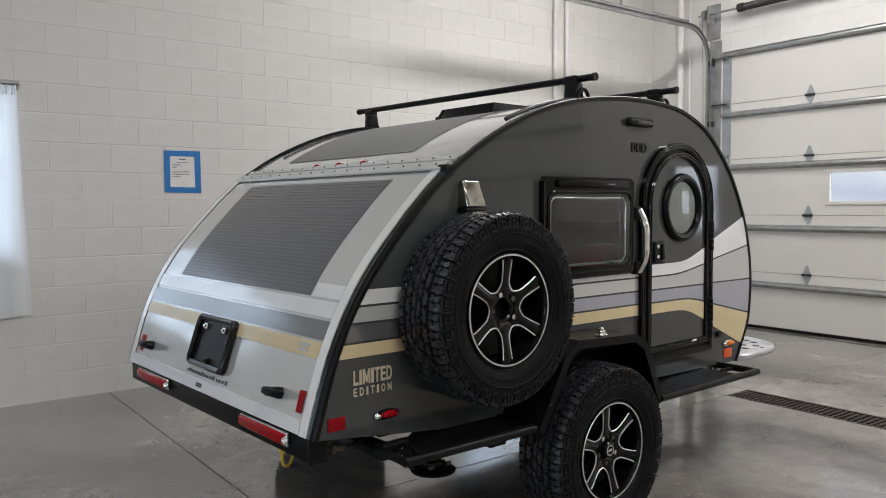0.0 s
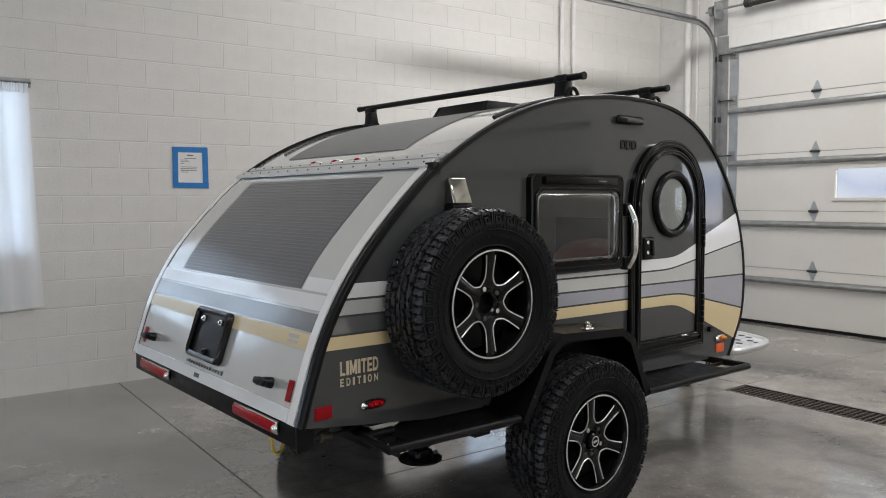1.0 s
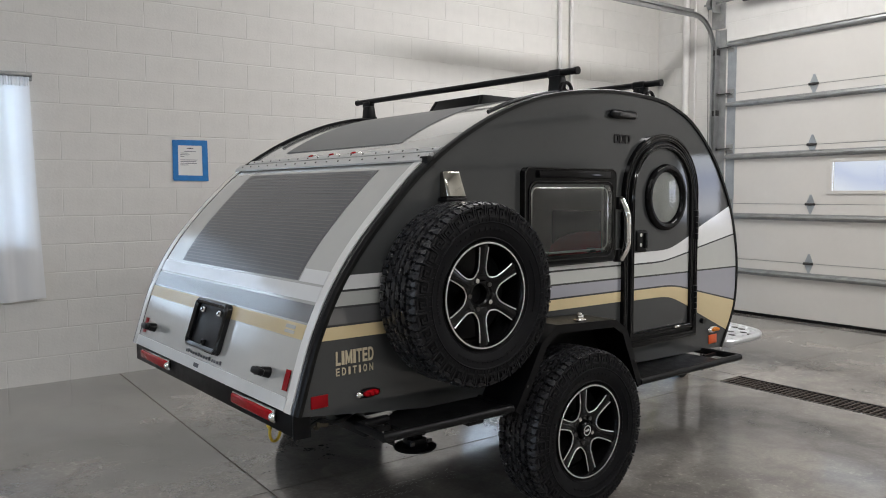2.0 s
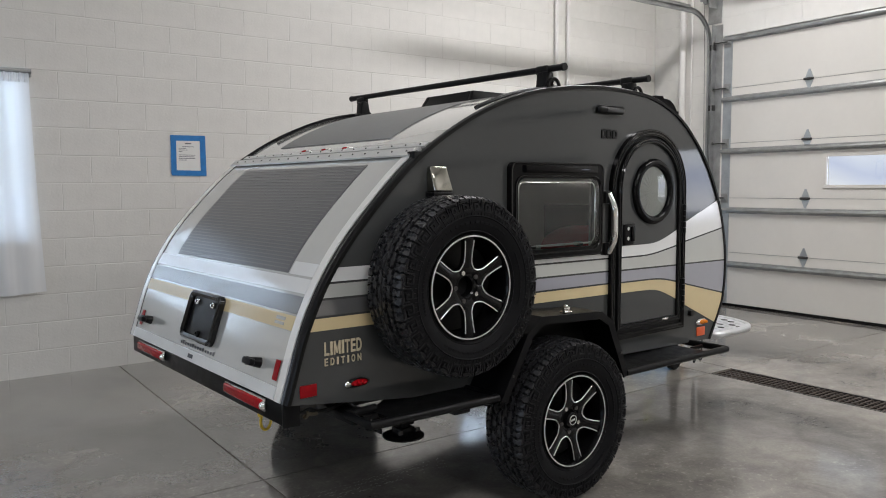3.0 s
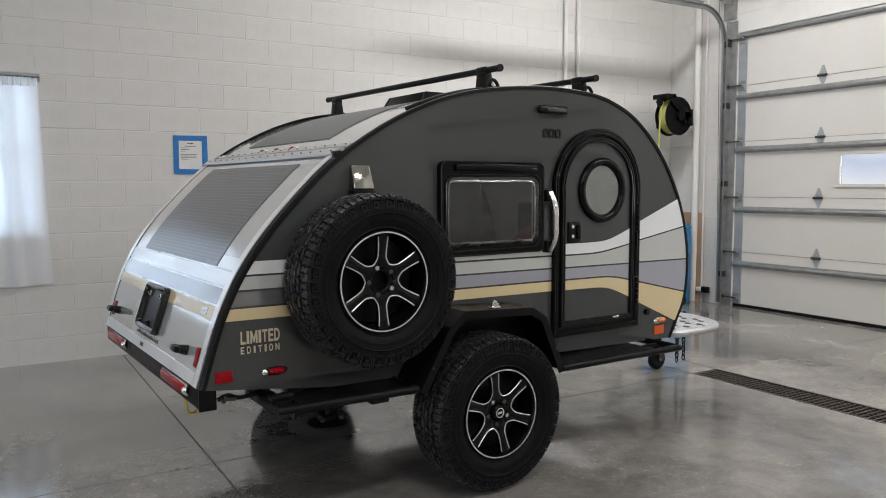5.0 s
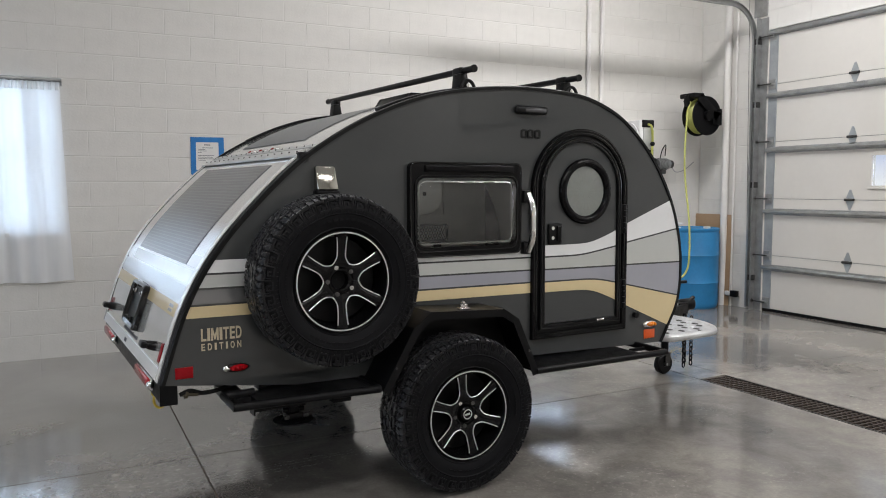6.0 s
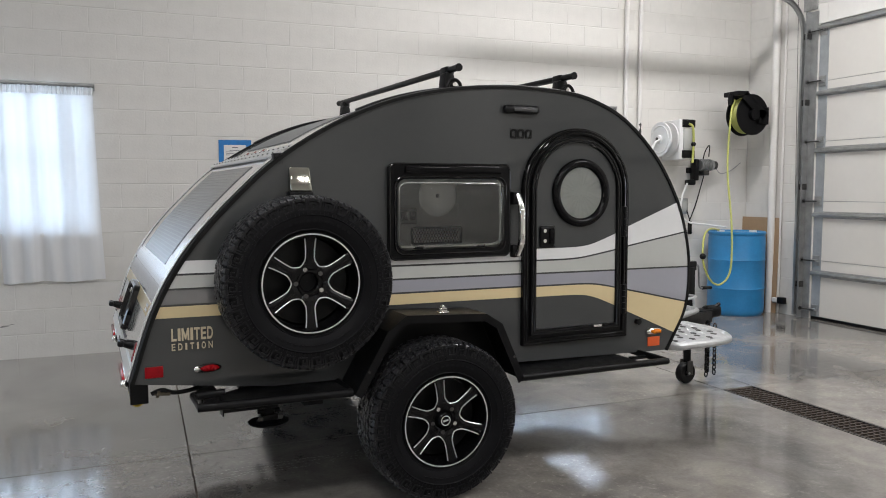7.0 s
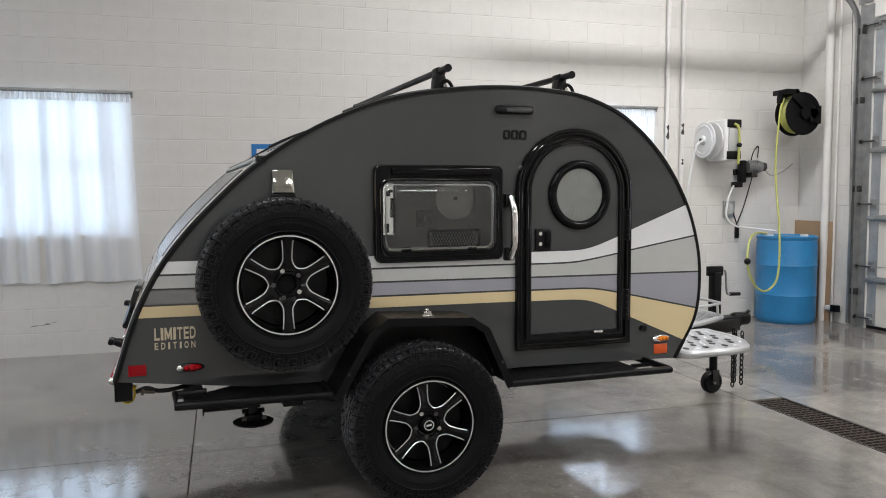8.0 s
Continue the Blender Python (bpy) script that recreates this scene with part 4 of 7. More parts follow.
for d, y, r in ((0.030, -0.014, 0.045), (0.032, -0.024, 0.045), (0.037, -0.033, 0.044), (0.047, -0.041, 0.042), (0.062, -0.047, 0.038), (0.085, -0.0515, 0.03), (0.115, -0.0535, 0.02), (0.15, -0.054, 0.01)):
    loops.append([bm.verts.new((p[0], y, p[1])) for p in round_rect(W0 + d, W1 - d + 0.004, WZ0 + d + 0.008, WZ1 - d - 0.034, r)])
for a, b in zip(loops, loops[1:]):
    for k in range(len(a)):
        j = (k + 1) % len(a)
        bm.faces.new((a[k], a[j], b[j], b[k]))
bm.faces.new(loops[-1])
part("pane", bm, SMOKED, win, "bulged smoked acrylic pane")
# the highlight along the pane's edge, put in as a light grey line
bm = bmesh.new()
tube(bm, [(p[0], -0.016, p[1]) for p in round_rect(W0 + 0.052, W1 - 0.048, WZ0 + 0.060, WZ1 - 0.086, 0.034, 8)], 0.0028, 6, closed=True)
part("pane_edge_highlight", bm, make("highlight_grey", (0.62, 0.63, 0.62), 0.12, vary=0.1, scale=20), win, "pale line painted as the highlight of the pane's edge")
bm = bmesh.new()
ring_slab(bm, round_rect(W0 + 0.028, W1 - 0.026, WZ0 + 0.036, WZ1 - 0.062, 0.048), round_rect(W0 + 0.036, W1 - 0.034, WZ0 + 0.044, WZ1 - 0.07, 0.042), -0.030, -0.02)
part("pane_bead", bm, GLOSS_BLACK, win)
for d, y in ((0.004, -0.026), (0.026, -0.030)):
    bm = bmesh.new()
    tube(bm, [(p[0], y, p[1]) for p in round_rect(W0 + d, W1 - d, WZ0 + d, WZ1 - d - (0.034 if d > 0.01 else 0), 0.045 if d > 0.01 else 0.028, 8)], 0.0045, 8, closed=True)
    part("frame_bead", bm, PIANO, win)
for u in (1.19, 1.50):
    bm = bmesh.new()
    box(bm, u - 0.022, u + 0.022, -0.014, 0.012, WZ0 + 0.045, WZ0 + 0.065, 0.005)
    part("window_catch", bm, PLASTIC, win)
bm = bmesh.new()
box(bm, W0 + 0.06, W1 - 0.06, -0.012, -0.004, WZ0 + 0.052, WZ0 + 0.060)
part("sill_strip", bm, ALU, win, "thin bright sill strip")

# grab handle between window and door
grab = holder("grab_handle", trailer, None, "curved bright grab handle on black mounts")
bm = bmesh.new()
pts = smooth_line([(1.682, -0.028, 1.30), (1.686, -0.058, 1.235), (1.686, -0.062, 1.16), (1.686, -0.058, 1.085), (1.682, -0.028, 1.022)], 8)
tube(bm, pts, 0.0165, 14)
part("grip", bm, CHROME, grab)
for z in (1.285, 1.04):
    bm = bmesh.new()
    box(bm, 1.655, 1.695, -0.035, 0.0, z - 0.03, z + 0.03, 0.006)
    part("mount", bm, PLASTIC, grab)

# flush light under the roof
bm = bmesh.new()
box(bm, 1.612, 1.80, -0.03, 0.0, 1.677, 1.715, 0.014, 3)
lamp = part("porch_lamp", bm, PLASTIC, trailer, "slim black porch lamp")
bm = bmesh.new()
box(bm, 1.66, 1.782, -0.034, -0.029, 1.685, 1.700, 0.002)
part("lamp_lens", bm, make("smoked_lens", (0.05, 0.05, 0.052), 0.2, vary=0.1, scale=30), lamp)

# maker's mark: plain bars
for k, (a, b) in enumerate(((1.655, 1.69), (1.694, 1.73), (1.736, 1.772))):
    bm = bmesh.new()
    ring_slab(bm, round_rect(a, b, 1.562, 1.606, 0.01), round_rect(a + 0.009, b - 0.009, 1.572, 1.596, 0.006), -0.004, 0.001)
    part("mark_bar", bm, RUBBER, trailer)

# chrome scoop above the spare wheel
scoop = holder("chrome_scoop", trailer, None, "chrome vent scoop with a black base")
bm = bmesh.new()
vs = box(bm, 0.610, 0.702, -0.058, 0.0, 1.316, 1.418, 0.010, 4)
for v in vs:
    if v.is_valid:
        if v.co.z > 1.40:
            v.co.x = 0.656 + (v.co.x - 0.656) * 0.93
            v.co.y *= 0.42
part("scoop_shell", bm, make("dull_chrome", (0.42, 0.41, 0.37), 0.1, metal=1.0, vary=0.1, scale=12, bump=0.04, bump_scale=30), scoop)
bm = bmesh.new()
box(bm, 0.606, 0.706, -0.055, 0.0, 1.302, 1.318, 0.004)
part("scoop_base", bm, PLASTIC, scoop)

# LIMITED EDITION lettering
CELL = {"I": 0.42, "M": 1.16, "T": 0.86, "L": 0.80, "E": 0.80}

LETTER_M = [(0, 0), (0.23, 0), (0.23, 0.56), (0.42, 0.08), (0.58, 0.08), (0.77, 0.56), (0.77, 0), (1, 0), (1, 1), (0.76, 1), (0.5, 0.42), (0.24, 1), (0, 1)]


def lettering(text, u0, u1, z0, z1, material, y, parent, bold=0.0, gap=0.2):
    """Condensed capitals, each set into a cell of its own width."""
    widths = [CELL.get(c, 0.9) for c in text]
    unit = (u1 - u0) / (sum(widths) + gap * (len(text) - 1))
    at, verts, faces = u0, [], []
    for c, w in zip(text, widths):
        if c == "M":
            base, n = len(verts), len(LETTER_M)
            verts += [(at + p * w * unit, y - d, z0 + q * (z1 - z0)) for d in (-0.0015, 0.0015) for p, q in LETTER_M]
            faces += [[base + k for k in range(n)][::-1], [base + n + k for k in range(n)]]
            faces += [[base + k, base + (k + 1) % n, base + n + (k + 1) % n, base + n + k] for k in range(n)]
            at += (w + gap) * unit
            continue
        cu = bpy.data.curves.new("lettering", "FONT")
        cu.body, cu.extrude, cu.offset = c, 0.0015, bold
        probe = new("lettering", cu)
        bpy.context.view_layer.update()
        me = bpy.data.meshes.new_from_object(probe.evaluated_get(bpy.context.evaluated_depsgraph_get()))
        bpy.data.objects.remove(probe)
        co = np.array([v.co for v in me.vertices])
        lo, hi = co.min(0), co.max(0)
        base = len(verts)
        verts += [(at + (p[0] - lo[0]) / (hi[0] - lo[0]) * w * unit, y - p[2], z0 + (p[1] - lo[1]) / (hi[1] - lo[1]) * (z1 - z0)) for p in co]
        faces += [[base + k for k in f.vertices] for f in me.polygons]
        bpy.data.meshes.remove(me)
        at += (w + gap) * unit
    out = bpy.data.meshes.new("lettering")
    out.from_pydata([tuple(map(float, p)) for p in verts], [], faces)
    out.materials.append(material)
    o = new("lettering", out)
    o.parent = parent
    return o


TAN_INK = make("tan_lettering", (0.50, 0.43, 0.30), 0.4, vary=0.04, scale=20)


lettering("LIMITED", 0.146, 0.302, 0.740, 0.789, TAN_INK, -0.0035, trailer, 0.022, 0.17)
lettering("EDITION", 0.146, 0.300, 0.703, 0.730, TAN_INK, -0.0035, trailer, 0.016, 0.62)

# reflectors and side lamps
bm = bmesh.new()
box(bm, 0.046, 0.113, -0.005, 0.0, 0.603, 0.647, 0.002)
part("side_reflector", bm, RED, trailer, "red square reflector")


def marker(u, z, lens, clear_end):
    mk = holder("side_lamp", trailer, Matrix.Translation((u, -0.004, z)), "oval chrome side lamp")
    bm = bmesh.new()
    bmesh.ops.create_uvsphere(bm, u_segments=24, v_segments=12, radius=1.0, matrix=Matrix.Diagonal((0.054, 0.010, 0.018, 1)))
    part("lamp_bezel", bm, PLASTIC if lens is RED_LENS else CHROME, mk, "slim oval bezel")
    bm = bmesh.new()
    bmesh.ops.create_uvsphere(bm, u_segments=16, v_segments=10, radius=1.0, matrix=Matrix.Translation((-0.038, -0.004, 0)) @ Matrix.Diagonal((0.017, 0.011, 0.014, 1)))
    part("chrome_end", bm, CHROME, mk, "rounded chrome end")
    bm = bmesh.new()
    bmesh.ops.create_uvsphere(bm, u_segments=20, v_segments=10, radius=1.0, matrix=Matrix.Translation((0.008, -0.004, 0)) @ Matrix.Diagonal((0.038, 0.013, 0.0135, 1)))
    part("lamp_lens", bm, lens, mk)
    for k in range(3):
        bm = bmesh.new()
        bmesh.ops.create_uvsphere(bm, u_segments=12, v_segments=8, radius=0.009, matrix=Matrix.Translation((-0.014 + k * 0.02, -0.015, 0)))
        part("lamp_dome", bm, lens, mk)


marker(0.278, 0.623, RED_LENS, True)
marker(2.523, 0.589, AMBER, True)
bm = bmesh.new()
box(bm, 2.484, 2.562, -0.005, 0.0, 0.511, 0.560, 0.002)
part("side_reflector", bm, ORANGE, trailer, "orange square reflector")
bm = bmesh.new()
cyl(bm, (2.413, 0, 0.648), (2.413, -0.02, 0.648), 0.016, 16)
part("socket_cap", bm, PLASTIC, trailer)
bm = bmesh.new()
tube(bm, [(2.742, 0.03, 1.00), (2.765, 0.03, 0.96), (2.765, 0.03, 0.88), (2.742, 0.03, 0.84)], 0.012, 8)
part("nose_handle", bm, RUBBER, trailer, "small black handle at the nose")

# ---- bumper ----
bumper = holder("bumper", trailer, None, "black steel rear bumper beam")
bm = bmesh.new()
box(bm, -0.006, 0.05, 0.03, WIDTH - 0.04, 0.507, 0.585, 0.004)
part("beam", bm, BLACK, bumper)
bm = bmesh.new()
box(bm, -0.008, 0.058, 0.02, 0.032, 0.500, 0.588, 0.002)
part("end_plate", bm, BLACK, bumper)
for v0, v1 in ((0.145, 0.490), (1.185, 1.545)):
    tl_ = holder("tail_lamp", trailer, None, "long red tail lamp with chrome ends")
    bm = bmesh.new()
    box(bm, -0.020, -0.006, v0, v1, 0.535, 0.582, 0.004)
    part("lamp_base", bm, CHROME, tl_)
    bm = bmesh.new()
    box(bm, -0.031, -0.012, v0 + 0.012, v1 - 0.006, 0.539, 0.578, 0.008, 3)
    part("lamp_lens", bm, RED_LENS, tl_)
    bm = bmesh.new()
    bmesh.ops.create_uvsphere(bm, u_segments=14, v_segments=10, radius=0.016, matrix=Matrix.Translation((-0.022, v0 + 0.002, 0.558)))
    part("lamp_end", bm, CHROME, tl_)
ring = holder("tow_shackle", trailer, None, "yellow steel tow shackle")
bm = bmesh.new()
tube(bm, [(0.03 + 0.026 * math.cos(k * math.tau / 20), 0.235 + 0.010 * math.cos(k * math.tau / 20), 0.475 + 0.036 * math.sin(k * math.tau / 20)) for k in range(20)], 0.0055, 8, closed=True)
part("loop", bm, YELLOW_METAL, ring)
bm = bmesh.new()
cyl(bm, (-0.002, 0.223, 0.503), (0.062, 0.247, 0.503), 0.009, 12)
part("pin", bm, YELLOW_METAL, ring)
# plug and cable under the rear corner
bm = bmesh.new()
tube(bm, smooth_line([(0.07, 0.05, 0.528), (0.11, 0.05, 0.54), (0.16, 0.06, 0.522), (0.24, 0.08, 0.525), (0.36, 0.14, 0.545)], 6), 0.009, 8)
part("cable", bm, RUBBER, trailer)
bm = bmesh.new()
cyl(bm, (0.075, 0.05, 0.53), (0.14, 0.05, 0.522), 0.008, 12)
cyl(bm, (0.09, 0.05, 0.528), (0.10, 0.05, 0.526), 0.017, 8)
part("plug", bm, make("brass", (0.085, 0.072, 0.05), 0.5, metal=0.7, vary=0.1, scale=30), trailer, "small brass pipe fitting")

# ---- underframe ----
bm = bmesh.new()
for v in (0.28, WIDTH - 0.36):
    box(bm, 0.45, 2.75, v, v + 0.08, 0.44, 0.51, 0.004)
part("frame_rail", bm, BLACK, trailer)
bm = bmesh.new()
cyl(bm, (1.225, 0.02, 0.345), (1.225, WIDTH - 0.02, 0.345), 0.035, 16)
box(bm, 1.17, 1.28, 0.26, 0.38, 0.30, 0.45, 0.01)
box(bm, 1.17, 1.28, 1.27, 1.39, 0.30, 0.45, 0.01)
part("axle", bm, BLACK, trailer)

# ---- fenders ----
FEN = [(0.822, 0.497), (0.968, 0.745), (1.052, 0.806), (1.425, 0.788), (1.505, 0.738), (1.622, 0.478)]


def inset(poly, d):
    out = []
    for i, p in enumerate(poly):
        a, b = Vector(poly[max(i - 1, 0)]), Vector(poly[min(i + 1, len(poly) - 1)])
        t = (b - a).normalized()
        out.append((p[0] + t[1] * d, p[1] - t[0] * d))
    return out


def fender(v_in, v_out, name):
    fe = holder("fender", trailer, None, "angular black steel fender")
    bm = bmesh.new()
    sheet(bm, FEN, min(v_in, v_out), max(v_in, v_out), 0.005)
    part("fender_top", bm, BLACK, fe, smooth=False)
    bm = bmesh.new()
    inn = inset(FEN, 0.034)
    y0, y1 = (v_out - 0.003, v_out + 0.005)
    A, B = [bm.verts.new((p[0], y0, p[1])) for p in FEN], [bm.verts.new((p[0], y0, p[1])) for p in inn]
    C, D = [bm.verts.new((p[0], y1, p[1])) for p in FEN], [bm.verts.new((p[0], y1, p[1])) for p in inn]
    for k in range(len(FEN) - 1):
        bm.faces.new((A[k], A[k + 1], B[k + 1], B[k]))
        bm.faces.new((C[k], D[k], D[k + 1], C[k + 1]))
        bm.faces.new((A[k], C[k], C[k + 1], A[k + 1]))
        bm.faces.new((B[k], B[k + 1], D[k + 1], D[k]))
    for k in (0, -1):
        bm.faces.new((A[k], B[k], D[k], C[k]))
    part("fender_flange", bm, BLACK, fe, smooth=False)
    for p in ((0.885, 0.585), (1.565, 0.585)):
        bm = bmesh.new()
        s = -1 if v_out < v_in else 1
        cyl(bm, (p[0], v_out, p[1]), (p[0], v_out + s * 0.006, p[1]), 0.006, 6)
        part("bolt", bm, DARK_STEEL, fe)
    return fe


fender(0.0, -0.20, "near")
fender(WIDTH, WIDTH + 0.20, "far")
bm = bmesh.new()
slab(bm, FEN, 0.19, 0.2)
part("wheel_well", bm, BLACK, trailer, smooth=False)
bm = bmesh.new()
slab(bm, inset(FEN, 0.012), -0.008, -0.004)
part("well_lining", bm, RUBBER, trailer, "black wheel well lining", smooth=False)
bm = bmesh.new()
box(bm, 1.205, 1.252, -0.185, -0.155, 0.798, 0.808, 0.003)
cyl(bm, (1.212, -0.17, 0.815), (1.246, -0.17, 0.815), 0.008, 10)
bmesh.ops.create_uvsphere(bm, u_segments=10, v_segments=8, radius=0.010, matrix=Matrix.Translation((1.229, -0.17, 0.826)))
part("fender_catch", bm, CHROME, trailer, "small chrome catch on the fender")

# ---- side steps ----
def side_step(u0, u1, v_tail, v_fen, z0, z1, tail_first):
    """A black step plate with a tubular outer edge; its free end lies nearer the body."""
    st = holder("side_step", trailer, None, "black steel side step with a tubular edge")
    va, vb = (v_tail, v_fen) if tail_first else (v_fen, v_tail)
    bm = bmesh.new()
    tube(bm, [(u0 + 0.12, -0.036, z0 + 0.008), (u0, -0.036, z0 + 0.008), (u0, va, z0), (u1, vb, z1), (u1, 0.0, z1)] if tail_first else [(u1, 0.10, z1), (u1, vb, z1), (u0, va, z0)], 0.017, 12)
    part("edge_tube", bm, BLACK, st)
    bm = bmesh.new()
    a, b = u0 + (0.10 if tail_first else 0.0), u1 - (0.0 if tail_first else 0.14)
    q = [(a, va + 0.012, z0 + 0.004), (b, vb + 0.012, z1 + 0.004), (b, 0.06, z1 + 0.004)]
    q += [(u0 + 0.23, 0.06, z0 + 0.004), (a, -0.03, z0 + 0.004)] if tail_first else [(a, 0.06, z0 + 0.004)]
    up = [bm.verts.new(p) for p in q]
    dn = [bm.verts.new((p[0], p[1], p[2] - 0.012)) for p in q]
    bm.faces.new(up)
    bm.faces.new(dn[::-1])
    for k in range(len(q)):
        bm.faces.new((up[k], dn[k], dn[(k + 1) % len(q)], up[(k + 1) % len(q)]))
    part("tread_plate", bm, BLACK, st, smooth=False)
    for k in range(2):
        f = (0.12, 0.75)[k] if tail_first else (0.3, 0.72)[k]
        u = u0 + (u1 - u0) * f
        z = z0 + (z1 - z0) * f
        bm = bmesh.new()
        box(bm, u - 0.04, u + 0.04, -0.15 if tail_first and k else -0.02, 0.25, z - 0.045, z - 0.012, 0.004)
        part("bracket", bm, BLACK, st)
    if tail_first:
        bm = bmesh.new()
        box(bm, u0 + 0.10, u0 + 0.33, -0.046, -0.040, z0 - 0.072, z0 - 0.004, 0.002)
        box(bm, u0 + 0.10, u0 + 0.106, -0.10, -0.046, z0 - 0.070, z0 - 0.012)
        part("step_skirt", bm, BLACK, st, "folded black skirt under the tread", smooth=False)
    bm = bmesh.new()
    box(bm, u0 + 0.03 if tail_first else u1 - 0.13, u0 + 0.09 if tail_first else u1 - 0.03, -0.10, -0.086, z0 - 0.008, z0 + 0.008)
    part("end_bar", bm, BLACK, st)


side_step(0.217, 0.815, -0.182, -0.184, 0.515, 0.506, True)
side_step(1.61, 2.425, -0.215, -0.195, 0.484, 0.484, False)

# stabiliser foot behind the step
stab = holder("stabiliser", trailer, None, "black folded stabiliser with a round foot")
bm = bmesh.new()
cyl(bm, (0.526, 0.05, 0.356), (0.526, 0.05, 0.362), 0.082, 36, 0.084)
cyl(bm, (0.526, 0.05, 0.362), (0.526, 0.05, 0.374), 0.052, 28, 0.030)
part("foot_plate", bm, BLACK, stab)
bm = bmesh.new()
box(bm, 0.49, 0.562, 0.02, 0.08, 0.37, 0.395, 0.004)
cyl(bm, (0.48, 0.05, 0.405), (0.572, 0.05, 0.405), 0.01, 10)
box(bm, 0.505, 0.547, 0.03, 0.07, 0.39, 0.50, 0.004)
part("foot_yoke", bm, BLACK, stab)
for u in (0.485, 0.567):
    bm = bmesh.new()
    box(bm, u - 0.010, u + 0.010, 0.006, 0.016, 0.376, 0.392, 0.003)
    part("yoke_plate", bm, DARK_STEEL, stab)

# ---- inside: what shows through the window ----
bm = bmesh.new()
roof_sheet(bm, -0.05, 0.006, 0.05)
part("ceiling_lining", bm, INNER, trailer)
bm = bmesh.new()
box(bm, 0.6, 1.06, WIDTH - 0.06, WIDTH - 0.05, 0.6, 1.42)
box(bm, 1.626, 1.90, WIDTH - 0.06, WIDTH - 0.05, 0.6, 1.72)
box(bm, 1.06, 1.626, WIDTH - 0.06, WIDTH - 0.05, 0.6, 1.045)
box(bm, 1.06, 1.626, WIDTH - 0.06, WIDTH - 0.05, 1.385, 1.66)
box(bm, 1.90, 2.20, WIDTH - 0.06, WIDTH - 0.05, 0.6, 1.14)
box(bm, 1.90, 2.20, WIDTH - 0.06, WIDTH - 0.05, 1.43, 1.70)
box(bm, 2.20, 2.55, WIDTH - 0.06, WIDTH - 0.05, 0.6, 1.42)
part("far_lining", bm, INNER, trailer, "pale wood lining with openings", smooth=False)
bm = bmesh.new()
box(bm, 0.6, 1.06, 0.034, 0.044, 0.6, 1.42)
box(bm, 1.626, 2.2, 0.034, 0.044, 0.6, 1.70)
box(bm, 2.2, 2.5, 0.034, 0.044, 0.6, 1.42)
box(bm, 1.06, 1.626, 0.034, 0.044, 0.6, 1.045)
box(bm, 1.06, 1.626, 0.034, 0.044, 1.385, 1.66)
part("near_lining", bm, INNER, trailer, "pale wood lining with openings", smooth=False)
SHADE_CLOTH = make("grey_shade_cloth", (0.5, 0.5, 0.48), 0.8, vary=0.06, scale=12)
nt = SHADE_CLOTH.node_tree
shade_tr, shade_mx = nt.nodes.new("ShaderNodeBsdfTranslucent"), nt.nodes.new("ShaderNodeMixShader")
shade_tr.inputs[0].default_value, shade_mx.inputs[0].default_value = (0.6, 0.6, 0.58, 1), 0.6
nt.links.new(nt.nodes["Principled BSDF"].outputs[0], shade_mx.inputs[1])
nt.links.new(shade_tr.outputs[0], shade_mx.inputs[2])
nt.links.new(shade_mx.outputs[0], nt.nodes["Material Output"].inputs[0])
bm = bmesh.new()
square = [(2.05 + 0.17 * x / max(abs(x), abs(z)), 1.285 + 0.17 * z / max(abs(x), abs(z))) for x, z in circle(0, 0, 1, 40)]
ring_slab(bm, square, circle(2.05, 1.285, 0.14, 40), WIDTH - 0.0475, WIDTH - 0.04)
part("far_port_surround", bm, INNER, trailer, smooth=False)
bm = bmesh.new()
slab(bm, circle(2.05, 1.285, 0.15), WIDTH - 0.048, WIDTH - 0.047)
part("far_port", bm, SHADE_CLOTH, trailer, "round shaded far window", smooth=False)
bm = bmesh.new()
box(bm, 2.038, 2.062, WIDTH - 0.060, WIDTH - 0.0485, 1.272, 1.298, 0.003)
part("port_latch", bm, PLASTIC, trailer, "small black latch on the shade")
bm = bmesh.new()
ring_slab(bm, circle(2.05, 1.285, 0.158, 40), circle(2.05, 1.285, 0.145, 40), WIDTH - 0.062, WIDTH - 0.0605)
part("far_port_ring", bm, INNER, trailer)
bm = bmesh.new()
slab(bm, [(1.062, 1.045), (1.624, 1.045), (1.624, 1.385), (1.062, 1.385)], WIDTH - 0.02, WIDTH - 0.017)
part("far_pane", bm, GLASS, trailer, smooth=False)
net = holder("net_pocket", trailer, None, "dark net pocket on the far lining")
bm = bmesh.new()
ring_slab(bm, round_rect(1.84, 2.22, 0.955, 1.075, 0.012), round_rect(1.854, 2.206, 0.969, 1.061, 0.008), WIDTH - 0.09, WIDTH - 0.078)
part("pocket_rim", bm, RUBBER, net)
for k in range(16):
    for s in (-1, 1):
        bm = bmesh.new()
        u = 1.845 + k * 0.0205
        tube(bm, [(u, WIDTH - 0.085, 1.015 - s * 0.05), (u + 0.05, WIDTH - 0.085, 1.015 + s * 0.05)], 0.002, 5)
        part("net_strand", bm, RUBBER, net)
bm = bmesh.new()
box(bm, 0.50, 0.53, 0.05, WIDTH - 0.06, 0.55, 1.36)
part("bulkhead", bm, INNER, trailer, smooth=False)
bm = bmesh.new()
box(bm, 0.56, 2.5, 0.06, WIDTH - 0.08, 0.58, 0.80, 0.05, 4)
part("mattress", bm, make("grey_mattress", (0.66, 0.65, 0.63), 0.9, vary=0.1, scale=10, bump=0.4, bump_scale=300), trailer)
bm = bmesh.new()
